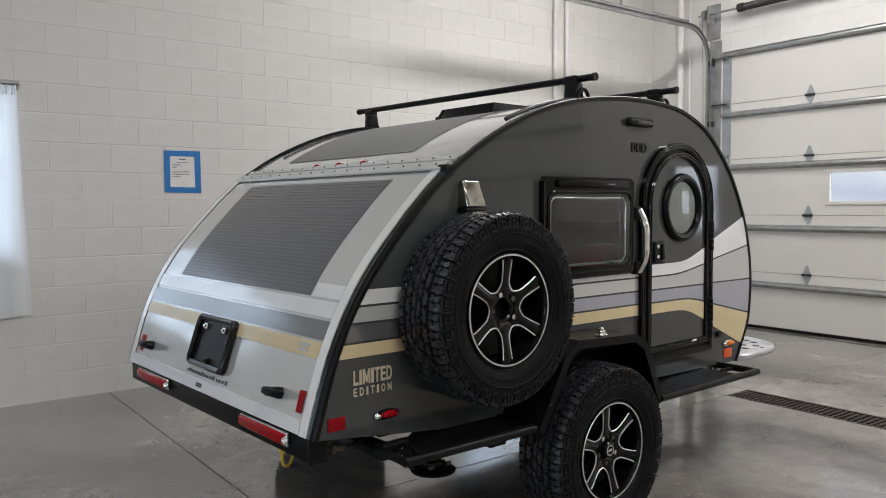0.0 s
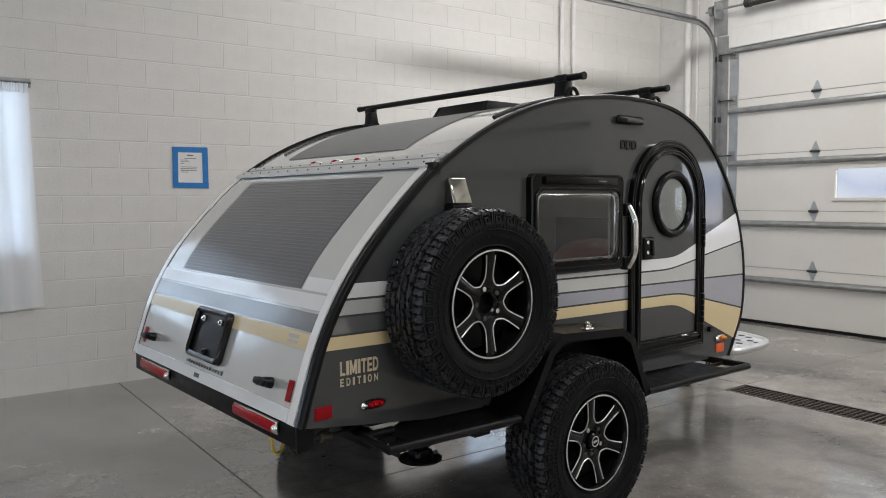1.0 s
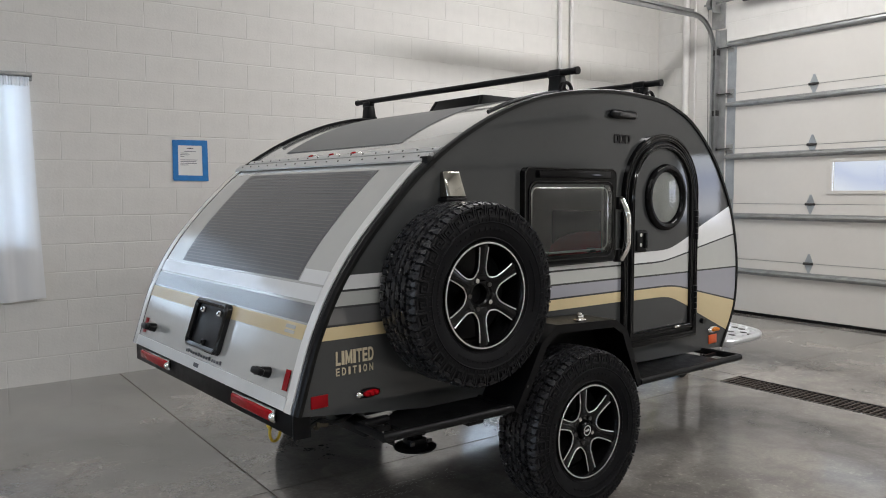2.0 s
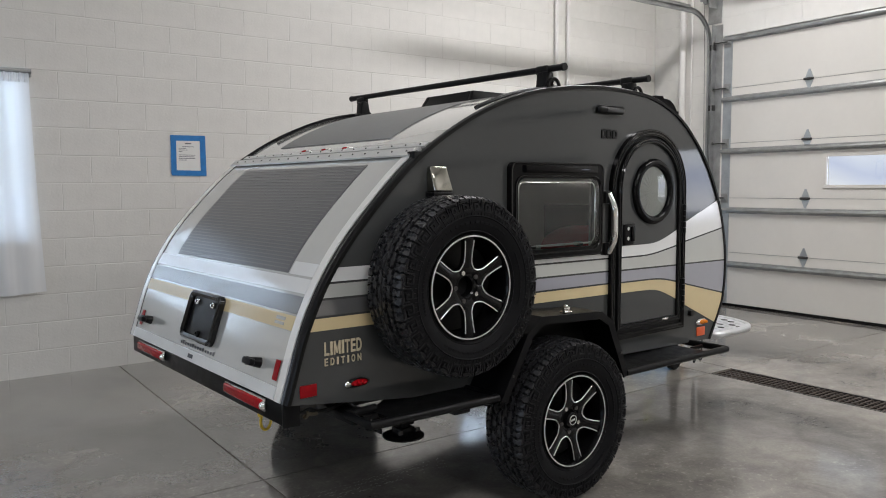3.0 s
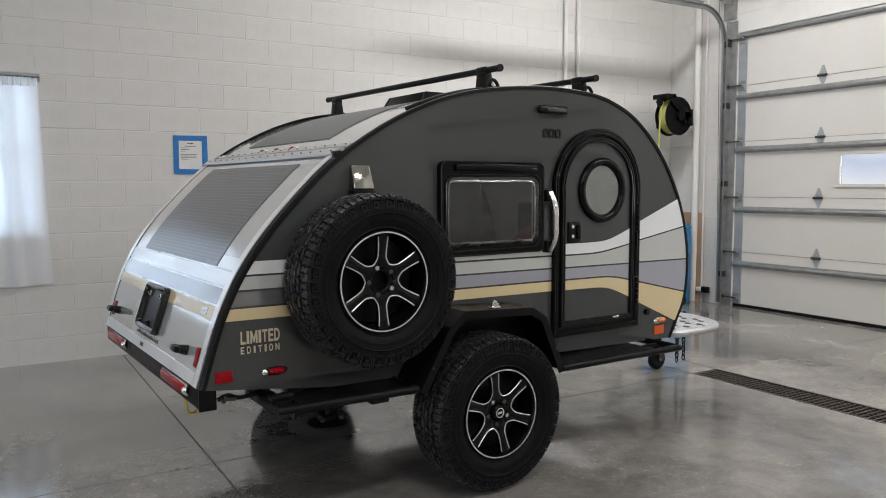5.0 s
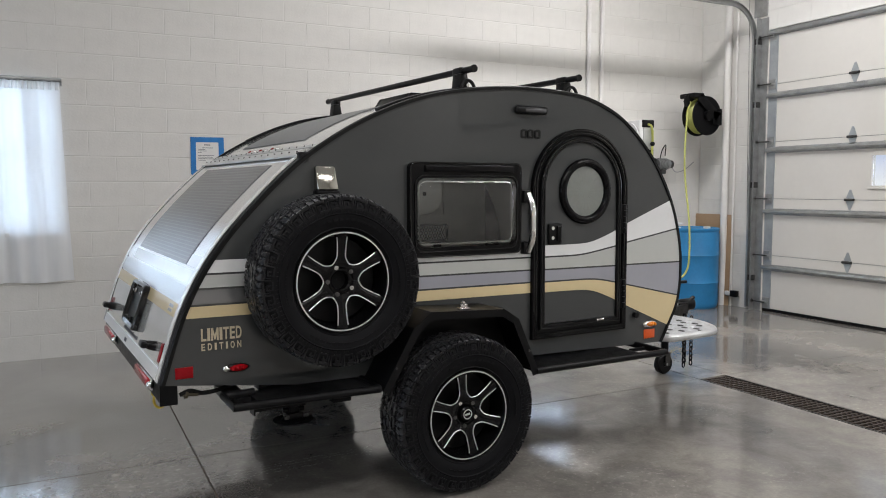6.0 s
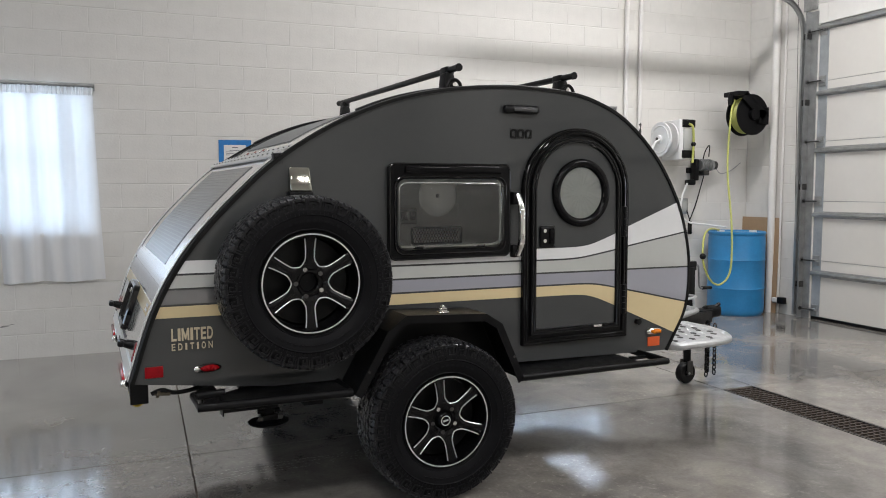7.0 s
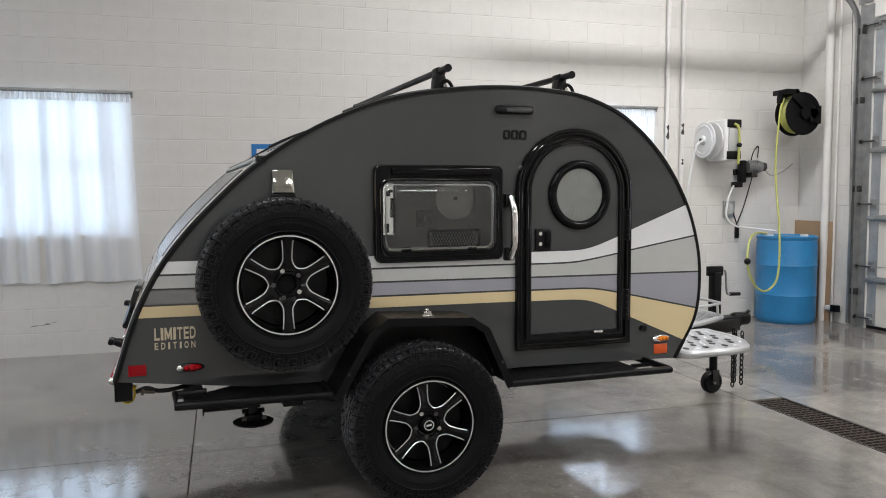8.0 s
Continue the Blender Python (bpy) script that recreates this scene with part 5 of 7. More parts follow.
bmesh.ops.create_uvsphere(bm, u_segments=28, v_segments=16, radius=1.0, matrix=Matrix.Translation((2.33, 0.66, 0.93)) @ Matrix.Diagonal((0.10, 0.36, 0.175, 1)))
for v in bm.verts:
    v.co.z = 0.93 + math.copysign(abs(v.co.z - 0.93) ** 0.8 * 0.175 ** 0.2, v.co.z - 0.93)
part("cushion", bm, RED_CLOTH, trailer, "red seat cushion")
bm = bmesh.new()
box(bm, 2.43, 2.52, 0.62, 1.10, 0.8, 1.225, 0.006)
part("front_locker", bm, PLASTIC, trailer, "dark grey locker front below the nose")
bm = bmesh.new()
box(bm, 1.765, 1.885, WIDTH - 0.075, WIDTH - 0.06, 1.095, 1.205, 0.004)
switch_box = part("switch_panel", bm, make("grey_switch_plastic", (0.22, 0.22, 0.21), 0.5, vary=0.1, scale=20), trailer, "grey switch panel on the lining")
for u in (1.795, 1.855):
    bm = bmesh.new()
    box(bm, u - 0.022, u + 0.022, WIDTH - 0.08, WIDTH - 0.075, 1.12, 1.18, 0.002)
    part("switch", bm, PLASTIC, switch_box)
for u, z0, z1 in ((1.585, 1.30, 1.335), (1.60, 1.325, 1.345), (1.575, 1.06, 1.12), (1.612, 1.16, 1.29)):
    bm = bmesh.new()
    box(bm, u - 0.016, u + 0.010, WIDTH - 0.05, WIDTH - 0.03, z0, z1, 0.004)
    part("stay_latch", bm, PLASTIC, trailer)

# ---- wheels ----
def build_wheel(parent, m, label):
    """An alloy wheel whose outer face looks towards -y, centred on its hub."""
    wh = holder("wheel", parent, m, label)
    R, HW = 0.334, 0.112
    # carcass
    bm = bmesh.new()
    half = [(0.192, -0.078), (0.200, -0.092), (0.215, -0.102), (0.25, -0.1125), (0.285, -0.113), (0.305, -0.108), (0.322, -0.098), (0.330, -0.085), (0.333, -0.05)]
    sec = half + [(r, -v) for r, v in reversed(half)]
    revolve(bm, sec, (0, 0), 72)
    tyre = part("tyre", bm, TYRE, wh, "off-road tyre with a blocky tread")
    # tread blocks in staggered rows
    bm = bmesh.new()
    N = 36
    rnd = random.Random(4)

    def block(t, v, r, lt, lv, h, skew=0.0, k=0.86, m=None):
        mm = Matrix.Rotation(-t, 4, "Y") @ Matrix.Translation((r, v, 0)) @ Matrix.Rotation(radians(skew), 4, "X")
        vs = bmesh.ops.create_cube(bm, size=1.0)["verts"]
        for w in vs:
            f = k if w.co.x > 0 else 1.0
            w.co = Vector((w.co.x * h, w.co.y * lv * f, w.co.z * lt * f))
        bmesh.ops.transform(bm, matrix=mm, verts=vs)

    def lug(t, poly, top):
        """A jagged block of tread over an outline of (length along the turn, v)."""
        cs, cv = sum(p[0] for p in poly) / len(poly), sum(p[1] for p in poly) / len(poly)
        rings = []
        for r, k in ((top - 0.014, 1.03), (top - 0.0015, 0.98), (top, 0.92)):
            ring = []
            for p_s, p_v in poly:
                a, v = t + (cs + (p_s - cs) * k) / R, cv + (p_v - cv) * k
                rr = r - 1.1 * max(abs(v) - 0.082, 0.0) ** 1.25
                ring.append(bm.verts.new((rr * math.cos(a), v, rr * math.sin(a))))
            rings.append(ring)
        for p, q in zip(rings, rings[1:]):
            for k in range(len(p)):
                bm.faces.new((p[k], p[(k + 1) % len(p)], q[(k + 1) % len(p)], q[k]))
        bm.faces.new(rings[-1])

    INNER_RIB = ((0.03, 2), (0.38, 6), (0.46, 1), (0.95, 3), (1.02, 12), (0.84, 15), (0.98, 25), (0.60, 20), (0.52, 28), (0.40, 20), (0.05, 25), (0.19, 15), (0.0, 9))
    OUTER_RIB = ((0.04, 31), (0.36, 36), (0.46, 29), (0.92, 33), (0.99, 42), (0.80, 45), (0.95, 56), (0.60, 52), (0.50, 61), (0.40, 51), (0.04, 56), (0.20, 45), (0.0, 39))
    LONG_LUG = ((0.03, 63), (0.24, 69), (0.34, 61), (0.47, 71), (0.40, 82), (0.49, 92), (0.47, 106), (0.05, 106), (0.0, 94), (0.11, 84), (0.0, 75))
    SHORT_LUG = ((0.56, 68), (0.82, 63), (0.96, 71), (0.86, 83), (0.96, 92), (0.92, 101), (0.58, 101), (0.66, 88), (0.55, 78))
    pitch = math.tau / N
    arc = pitch * R
    for k in range(N):
        for s in (-1, 1):
            t = (k + (0.5 if s > 0 else 0)) * pitch
            for outline, shift, top in ((INNER_RIB, 0.0, 0.3415), (OUTER_RIB, 0.42, 0.341), (LONG_LUG, 0.1, 0.3405), (SHORT_LUG, 0.1, 0.3395)):
                lug(t + shift * pitch, [(f * arc, s * v / 1000) for f, v in outline], top)
    tagged(part("tread", bm, TREAD, wh, smooth=False), "jagged interlocking black tread blocks", kind="stuff")
    bm = bmesh.new()
    for k in range(2 * N):
        for s in (-1, 1):
            block((k + 0.3) * pitch / 2, s * 0.0285, 0.3345, 0.006, 0.0022, 0.003)
    tagged(part("groove_stud", bm, GROOVE_DUST, wh, smooth=False), "small dusty studs in the tread groove", kind="stuff")
    # key-shaped ribs and lugs on the shoulder
    bm = bmesh.new()
    K = 35
    key = math.tau / K
    for k in range(K):
        t = k * key
        for s in (-1, 1):
            if s > 0 and k % 3:
                continue
            def bar(f0, f1, r0, r1):
                rm = (r0 + r1) / 2
                block(t + key * (f0 + f1) / 2, s * (0.1115 - 0.22 * max(rm - 0.293, 0)), rm, (f1 - f0) * key * rm, 0.008, r1 - r0, 0, 0.90)
            bar(0.04, 0.15, 0.284, 0.328)
            bar(0.15, 0.80, 0.284, 0.2905)
            bar(0.69, 0.80, 0.2905, 0.313)
            bar(0.40, 0.69, 0.3065, 0.313)
            bar(0.40, 0.51, 0.297, 0.3065)
            bar(0.28, 0.93, 0.3195, 0.327)
            bar(0.88, 0.97, 0.297, 0.3195)
            # low serrations nearer the rim
            bar(0.05, 0.09, 0.268, 0.280)
            bar(0.40, 0.44, 0.272, 0.280)
            bar(0.73, 0.77, 0.268, 0.280)
    tagged(part("shoulder_rib", bm, RIB, wh, smooth=False), "raised key-shaped black shoulder ribs", kind="stuff")
    # worn raised marks on the sidewall
    bm = bmesh.new()
    for a0, a1, r0, r1 in ((50, 130, 0.238, 0.256), (232, 308, 0.238, 0.256), (150, 200, 0.236, 0.244), (-20, 30, 0.236, 0.244)):
        n = int((a1 - a0) / (5.5 if r1 - r0 > 0.012 else 3))
        for j in range(n):
            w = 0.55 + 0.3 * rnd.random()
            block(radians(a0 + (a1 - a0) * (j + 0.5) / n), -0.1105, (r0 + r1) / 2, w * radians((a1 - a0) / n) * r0, 0.004, (r1 - r0) * (0.75 + 0.25 * rnd.random()), 0, 0.98)
    tagged(part("sidewall_mark", bm, TYRE, wh, smooth=False), "faint raised marks on the sidewall", kind="stuff")
    # raised sidewall rings
    bm = bmesh.new()
    revolve(bm, [(0.262, -0.1125), (0.266, -0.1160), (0.270, -0.1125)], (0, 0), 72)
    revolve(bm, [(0.206, -0.0975), (0.210, -0.103), (0.214, -0.1005)], (0, 0), 72)
    part("sidewall_bead", bm, TYRE, wh)
    # rim barrel and lip
    bm = bmesh.new()
    revolve(bm, [(0.198, -0.094), (0.1995, -0.099), (0.194, -0.099), (0.189, -0.094), (0.184, -0.07), (0.178, -0.04), (0.172, 0.09), (0.196, 0.09), (0.19, 0.0), (0.192, -0.085)], (0, 0), 72)
    part("rim", bm, WHEEL_BLACK, wh, "gloss black alloy rim")
    bm = bmesh.new()
    revolve(bm, [(0.1890, -0.0985), (0.1890, -0.1005), (0.1940, -0.1005), (0.1955, -0.098)], (0, 0), 72)
    part("rim_lip", bm, MACHINED, wh, "bright machined rim lip")
    # brake plate behind the spokes
    bm = bmesh.new()
    revolve(bm, [(0.03, 0.0), (0.171, 0.0), (0.171, 0.05), (0.03, 0.05)], (0, 0), 40)
    part("brake_drum", bm, RUBBER, wh)

    def opening(r):
        """Half the angle of the gap between two spokes, with a round inner end."""
        full = radians(30) - math.asin((0.0175 + 1.05 * (r - 0.11) ** 2 * (1 if r > 0.11 else 2)) / max(r, 0.05))
        return full * math.sqrt(max(1 - (max(0.100 - r, 0.0) / 0.026) ** 2, 0.0))

    def face_y(r):
        return -0.084 + 0.028 * max(1 - r / 0.184, 0.0) ** 1.2

    radii = [0.055, 0.068, 0.074, 0.0744, 0.0755, 0.0775, 0.0805, 0.085, 0.091, 0.10, 0.12, 0.14, 0.16, 0.175, 0.186]
    for s in range(6):
        phi = radians(90 + 60 * s)
        bm = bmesh.new()
        rows = []
        for r in radii:
            hw = radians(30) - opening(r)
            y = face_y(r)
            row = []
            for f, dy in ((-1, 0.022), (-1, 0.002), (-0.7, -0.001), (0, -0.003), (0.7, -0.001), (1, 0.002), (1, 0.022)):
                a = phi + hw * f
                row.append(bm.verts.new((r * math.cos(a), y + dy, r * math.sin(a))))
            rows.append(row)
        for p, q in zip(rows, rows[1:]):
            for j in range(len(p) - 1):
                bm.faces.new((p[j], p[j + 1], q[j + 1], q[j]))
            bm.faces.new((p[-1], p[0], q[0], q[-1]))
        bm.faces.new(rows[0])
        bm.faces.new(rows[-1])
        part("spoke", bm, WHEEL_BLACK, wh)
        # the bright cut edge round the opening beside this spoke
        mid = phi + radians(30)
        bm = bmesh.new()
        line = [(r, -opening(r)) for r in reversed(radii[2:-1])] + [(r, opening(r)) for r in radii[3:-1]]
        tube(bm, [(r * math.cos(mid + a), face_y(r) - 0.001, r * math.sin(mid + a)) for r, a in line], 0.0027, 6)
        part("machined_edge", bm, MACHINED, wh, "bright machined spoke edge")
    # hub
    bm = bmesh.new()
    revolve(bm, [(0.036, -0.058), (0.042, -0.064), (0.066, -0.062), (0.072, -0.054), (0.072, -0.03), (0.036, -0.02)], (0, 0), 40)
    part("hub", bm, WHEEL_BLACK, wh)
    for k in range(5):
        a = radians(90 + 72 * k + 20)
        bm = bmesh.new()
        c = (0.055 * math.cos(a), 0.055 * math.sin(a))
        cyl(bm, (c[0], -0.055, c[1]), (c[0], -0.070, c[1]), 0.0095, 6)
        part("lug_nut", bm, CHROME if k in (0, 3) else DARK_STEEL, wh)
    return wh


spare_wheel = build_wheel(trailer, Matrix.Translation((0.643, -0.135, 0.965)), "spare wheel with a black alloy rim")
bm = bmesh.new()
revolve(bm, [(0.001, -0.025), (0.036, -0.025), (0.036, -0.02), (0.001, -0.02)], (0, 0), 24)
part("hub_plate", bm, BLACK, spare_wheel)
bm = bmesh.new()
cyl(bm, (0.645, -0.12, 0.962), (0.645, 0.0, 0.962), 0.06, 20)
box(bm, 0.56, 0.73, -0.04, 0.0, 0.88, 1.04, 0.005)
part("spare_carrier", bm, BLACK, trailer)
road = build_wheel(trailer, Matrix.Translation((1.217, -0.142, 0.347)) @ Matrix.Rotation(radians(-10), 4, "Y"), "road wheel with a black alloy rim")
bm = bmesh.new()
revolve(bm, [(0.001, -0.082), (0.026, -0.082), (0.032, -0.076), (0.036, -0.05), (0.001, -0.05)], (0, 0), 28)
part("centre_cap", bm, GLOSS_BLACK, road)
bm = bmesh.new()
revolve(bm, [(0.018, -0.0835), (0.018, -0.085), (0.022, -0.085), (0.022, -0.0835)], (0, 0), 28)
box(bm, -0.012, 0.012, -0.085, -0.0825, -0.004, 0.004)
part("cap_mark", bm, MACHINED, road)
copy_thing(road, Matrix.Translation((1.217, WIDTH + 0.142, 0.347)) @ Matrix.Rotation(radians(180), 4, "Z"))

# ---- drawbar, trays and jack ----
bm = bmesh.new()
for s in (-1, 1):
    a, b = Vector((2.30, CL + s * 0.48, 0.455)), Vector((3.72, CL + s * 0.03, 0.455))
    d = (b - a).normalized()
    mm = Matrix.Translation((a + b) / 2) @ Matrix.Rotation(math.atan2(d.y, d.x), 4, "Z")
    box(bm, -(b - a).length / 2, (b - a).length / 2, -0.025, 0.025, -0.04, 0.04, 0.004, 2, mm)
part("drawbar", bm, BLACK, trailer, "black steel A-frame drawbar")
bm = bmesh.new()
box(bm, 3.58, 3.74, CL - 0.055, CL + 0.055, 0.44, 0.505, 0.01)
box(bm, 3.70, 3.84, CL - 0.04, CL + 0.04, 0.44, 0.525, 0.03, 3)
cyl(bm, (3.76, CL - 0.02, 0.50), (3.82, CL - 0.02, 0.535), 0.013, 10)
part("coupler", bm, BLACK, trailer, "dark steel ball coupler")


def tray(poly, z, n_slots, label, parent):
    t = holder("step_tray", parent, None, label)
    bm = bmesh.new()
    up, dn = [bm.verts.new((u, v, z)) for u, v in poly], [bm.verts.new((u, v, z - 0.012)) for u, v in poly]
    bm.faces.new(up)
    bm.faces.new(dn[::-1])
    for k in range(len(poly)):
        j = (k + 1) % len(poly)
        bm.faces.new((up[k], dn[k], dn[j], up[j]))
    part("tread", bm, CAST_ALU, t, smooth=False)
    bm = bmesh.new()
    tube(bm, smooth_line([(u, v, z - 0.012) for u, v in poly], 5, closed=True), 0.021, 10, closed=True)
    part("rolled_edge", bm, CAST_ALU, t, "rolled aluminium edge")
    c = [sum(p[i] for p in poly) / len(poly) for i in (0, 1)]
    for i in range(-4, 5):
        for j in range(-4, 5):
            u, v = c[0] + i * 0.062 + (0.031 if j % 2 else 0), c[1] + j * 0.062
            # keep the raised studs inside the outline
            inside = False
            for k in range(len(poly)):
                a, b = poly[k], poly[(k + 1) % len(poly)]
                if (a[1] > v) != (b[1] > v) and u < (b[0] - a[0]) * (v - a[1]) / (b[1] - a[1]) + a[0]:
                    inside = not inside
            if inside and all((p[0] - u) ** 2 + (p[1] - v) ** 2 > 0.002 for p in poly):
                bm = bmesh.new()
                if (i + j) % 2:
                    bmesh.ops.create_uvsphere(bm, u_segments=10, v_segments=6, radius=1.0, matrix=Matrix.Translation((u, v, z)) @ Matrix.Diagonal((0.014, 0.02, 0.005, 1)))
                    part("stud", bm, CAST_ALU, t)
                else:
                    bm2 = bmesh.ops.create_cone(bm, cap_ends=True, segments=12, radius1=0.014, radius2=0.014, depth=0.003, matrix=Matrix.Translation((u, v, z + 0.0015)) @ Matrix.Diagonal((1.0, 1.5, 1, 1)))
                    part("slot", bm, DARK_STEEL, t, smooth=False)
    return t


tray([(2.66, 0.03), (2.84, -0.004), (3.02, 0.008), (3.125, 0.075), (3.20, 0.24), (3.205, 0.41), (3.155, 0.50), (2.7, 0.36)], 0.503, 4, "cast aluminium tread tray beside the drawbar", trailer)
tray([(2.7, WIDTH - 0.36), (3.155, WIDTH - 0.50), (3.205, WIDTH - 0.41), (3.20, WIDTH - 0.24), (3.125, WIDTH - 0.075), (3.02, WIDTH - 0.008), (2.84, WIDTH + 0.004), (2.66, WIDTH - 0.03)], 0.503, 4,
     "cast aluminium tread tray beside the drawbar", trailer)
basket = holder("tongue_basket", trailer, None, "bright wire basket on the drawbar")
bm = bmesh.new()
BK = [(u, CL + v) for u, v in ((3.0, -0.325), (3.42, -0.205), (3.48, -0.105), (3.48, 0.105), (3.42, 0.205), (3.0, 0.325))]
tube(bm, smooth_line([(u, v, 0.535) for u, v in BK], 4, closed=True), 0.018, 10, closed=True)
part("base_tube", bm, CAST_ALU, basket)
bm = bmesh.new()
tube(bm, smooth_line([(u - 0.01, v, 0.625) for u, v in BK], 4), 0.009, 8)
for u, v in (BK[1], BK[4], BK[0], BK[5]):
    cyl(bm, (u, v, 0.535), (u - 0.01, v, 0.625), 0.008, 8)
part("rail", bm, CAST_ALU, basket)
for k in range(14):
    u = 3.02 + k * 0.034
    w = 0.33 - 0.0085 * k * 1.4
    bm = bmesh.new()
    box(bm, u - 0.008, u + 0.008, CL - w, CL + w, 0.532, 0.540)
    part("slat", bm, CAST_ALU, basket, smooth=False)
jack = holder("tongue_jack", trailer, Matrix.Translation((3.56, CL, 0)), "black tongue jack with a crank and castor wheel")
bm = bmesh.new()
box(bm, -0.03, 0.03, -0.03, 0.03, 0.42, 0.80, 0.006)
cyl(bm, (0, 0, 0.14), (0, 0, 0.43), 0.026, 16)
box(bm, -0.06, 0.05, -0.022, 0.022, 0.775, 0.84, 0.008)
part("post", bm, BLACK, jack)
bm = bmesh.new()
tube(bm, smooth_line([(0.04, 0, 0.805), (0.07, 0, 0.81), (0.083, 0, 0.79), (0.09, 0, 0.70), (0.10, 0, 0.655), (0.125, 0, 0.65)], 5), 0.007, 8)
part("crank", bm, STEEL, jack, "bright steel crank")
bm = bmesh.new()
cyl(bm, (0.12, 0, 0.65), (0.20, 0, 0.648), 0.012, 12)
part("crank_grip", bm, PLASTIC, jack)
for s in (-1, 1):
    bm = bmesh.new()
    box(bm, -0.028, 0.022, s * 0.034 - 0.003, s * 0.034 + 0.003, 0.06, 0.16, 0.002)
    part("fork", bm, DARK_STEEL, jack)
bm = bmesh.new()
revolve(bm, [(0.02, -0.024), (0.062, -0.026), (0.074, -0.016), (0.074, 0.016), (0.062, 0.026), (0.02, 0.024)], (-0.012, 0.075), 36)
part("castor", bm, PLASTIC, jack, "black castor wheel")
bm = bmesh.new()
cyl(bm, (-0.012, -0.04, 0.075), (-0.012, 0.04, 0.075), 0.009, 10)
part("castor_axle", bm, STEEL, jack)
# safety chains
chain_links = holder("safety_chain", trailer, None, "dark steel safety chain hanging from the drawbar")
for n, (u, v) in enumerate(((3.60, 0.72), (3.64, 0.75), (3.66, 0.71))):
    for k in range(12):
        z = 0.43 - k * 0.031 - 0.01 * n
        if z < 0.08:
            break
        bm = bmesh.new()
        pts = []
        for j in range(12):
            a = j * math.tau / 12
            pts.append((u + (0.012 * math.cos(a) if k % 2 else 0), v + (0 if k % 2 else 0.012 * math.cos(a)), z + 0.021 * math.sin(a)))
        tube(bm, pts, 0.0045, 6, closed=True)
        part("chain_link", bm, BLACK, chain_links)

# ---- windows with sheer curtains ----
SCUFF = make("grey_scuff", (0.14, 0.135, 0.13), 0.7, vary=0.3, scale=40)
WHITE_FRAME = make("white_window_frame", (0.72, 0.72, 0.71), 0.4, vary=0.04, scale=6)


def wall_window(number, x0, x1, y, z0, z1, label, mid=True):
    w = thing("window_%d" % number, label, "window", kind="structure")
    for a, b, c, d in ((x0, x1, z0, z0 + 0.05), (x0, x1, z1 - 0.05, z1), (x0, x0 + 0.05, z0 + 0.05, z1 - 0.05), (x1 - 0.05, x1, z0 + 0.05, z1 - 0.05)):
        bm = bmesh.new()
        box(bm, a, b, y + 0.09, y + 0.14, c, d, 0.004)
        part("window_frame", bm, WHITE_FRAME, w, smooth=False)
    zm = (z0 + z1) / 2
    bm = bmesh.new()
    box(bm, x0 + 0.05, x1 - 0.05, y + 0.085, y + 0.135, zm - 0.02, zm + 0.02, 0.004)
    part("meeting_rail", bm, WHITE_FRAME, w, smooth=False)
    bm = bmesh.new()
    box(bm, x0 + 0.04, x1 - 0.04, y + 0.11, y + 0.116, z0 + 0.04, z1 - 0.04)
    p = part("pane", bm, GLASS, w, smooth=False)
    p.visible_shadow = False
    bm = bmesh.new()
    box(bm, x0 + 0.002, x1 - 0.002, y - 0.015, y + 0.09, z0 - 0.025, z0 + 0.006, 0.004)
    part("window_sill", bm, WHITE_FRAME, w, smooth=False)
    return w


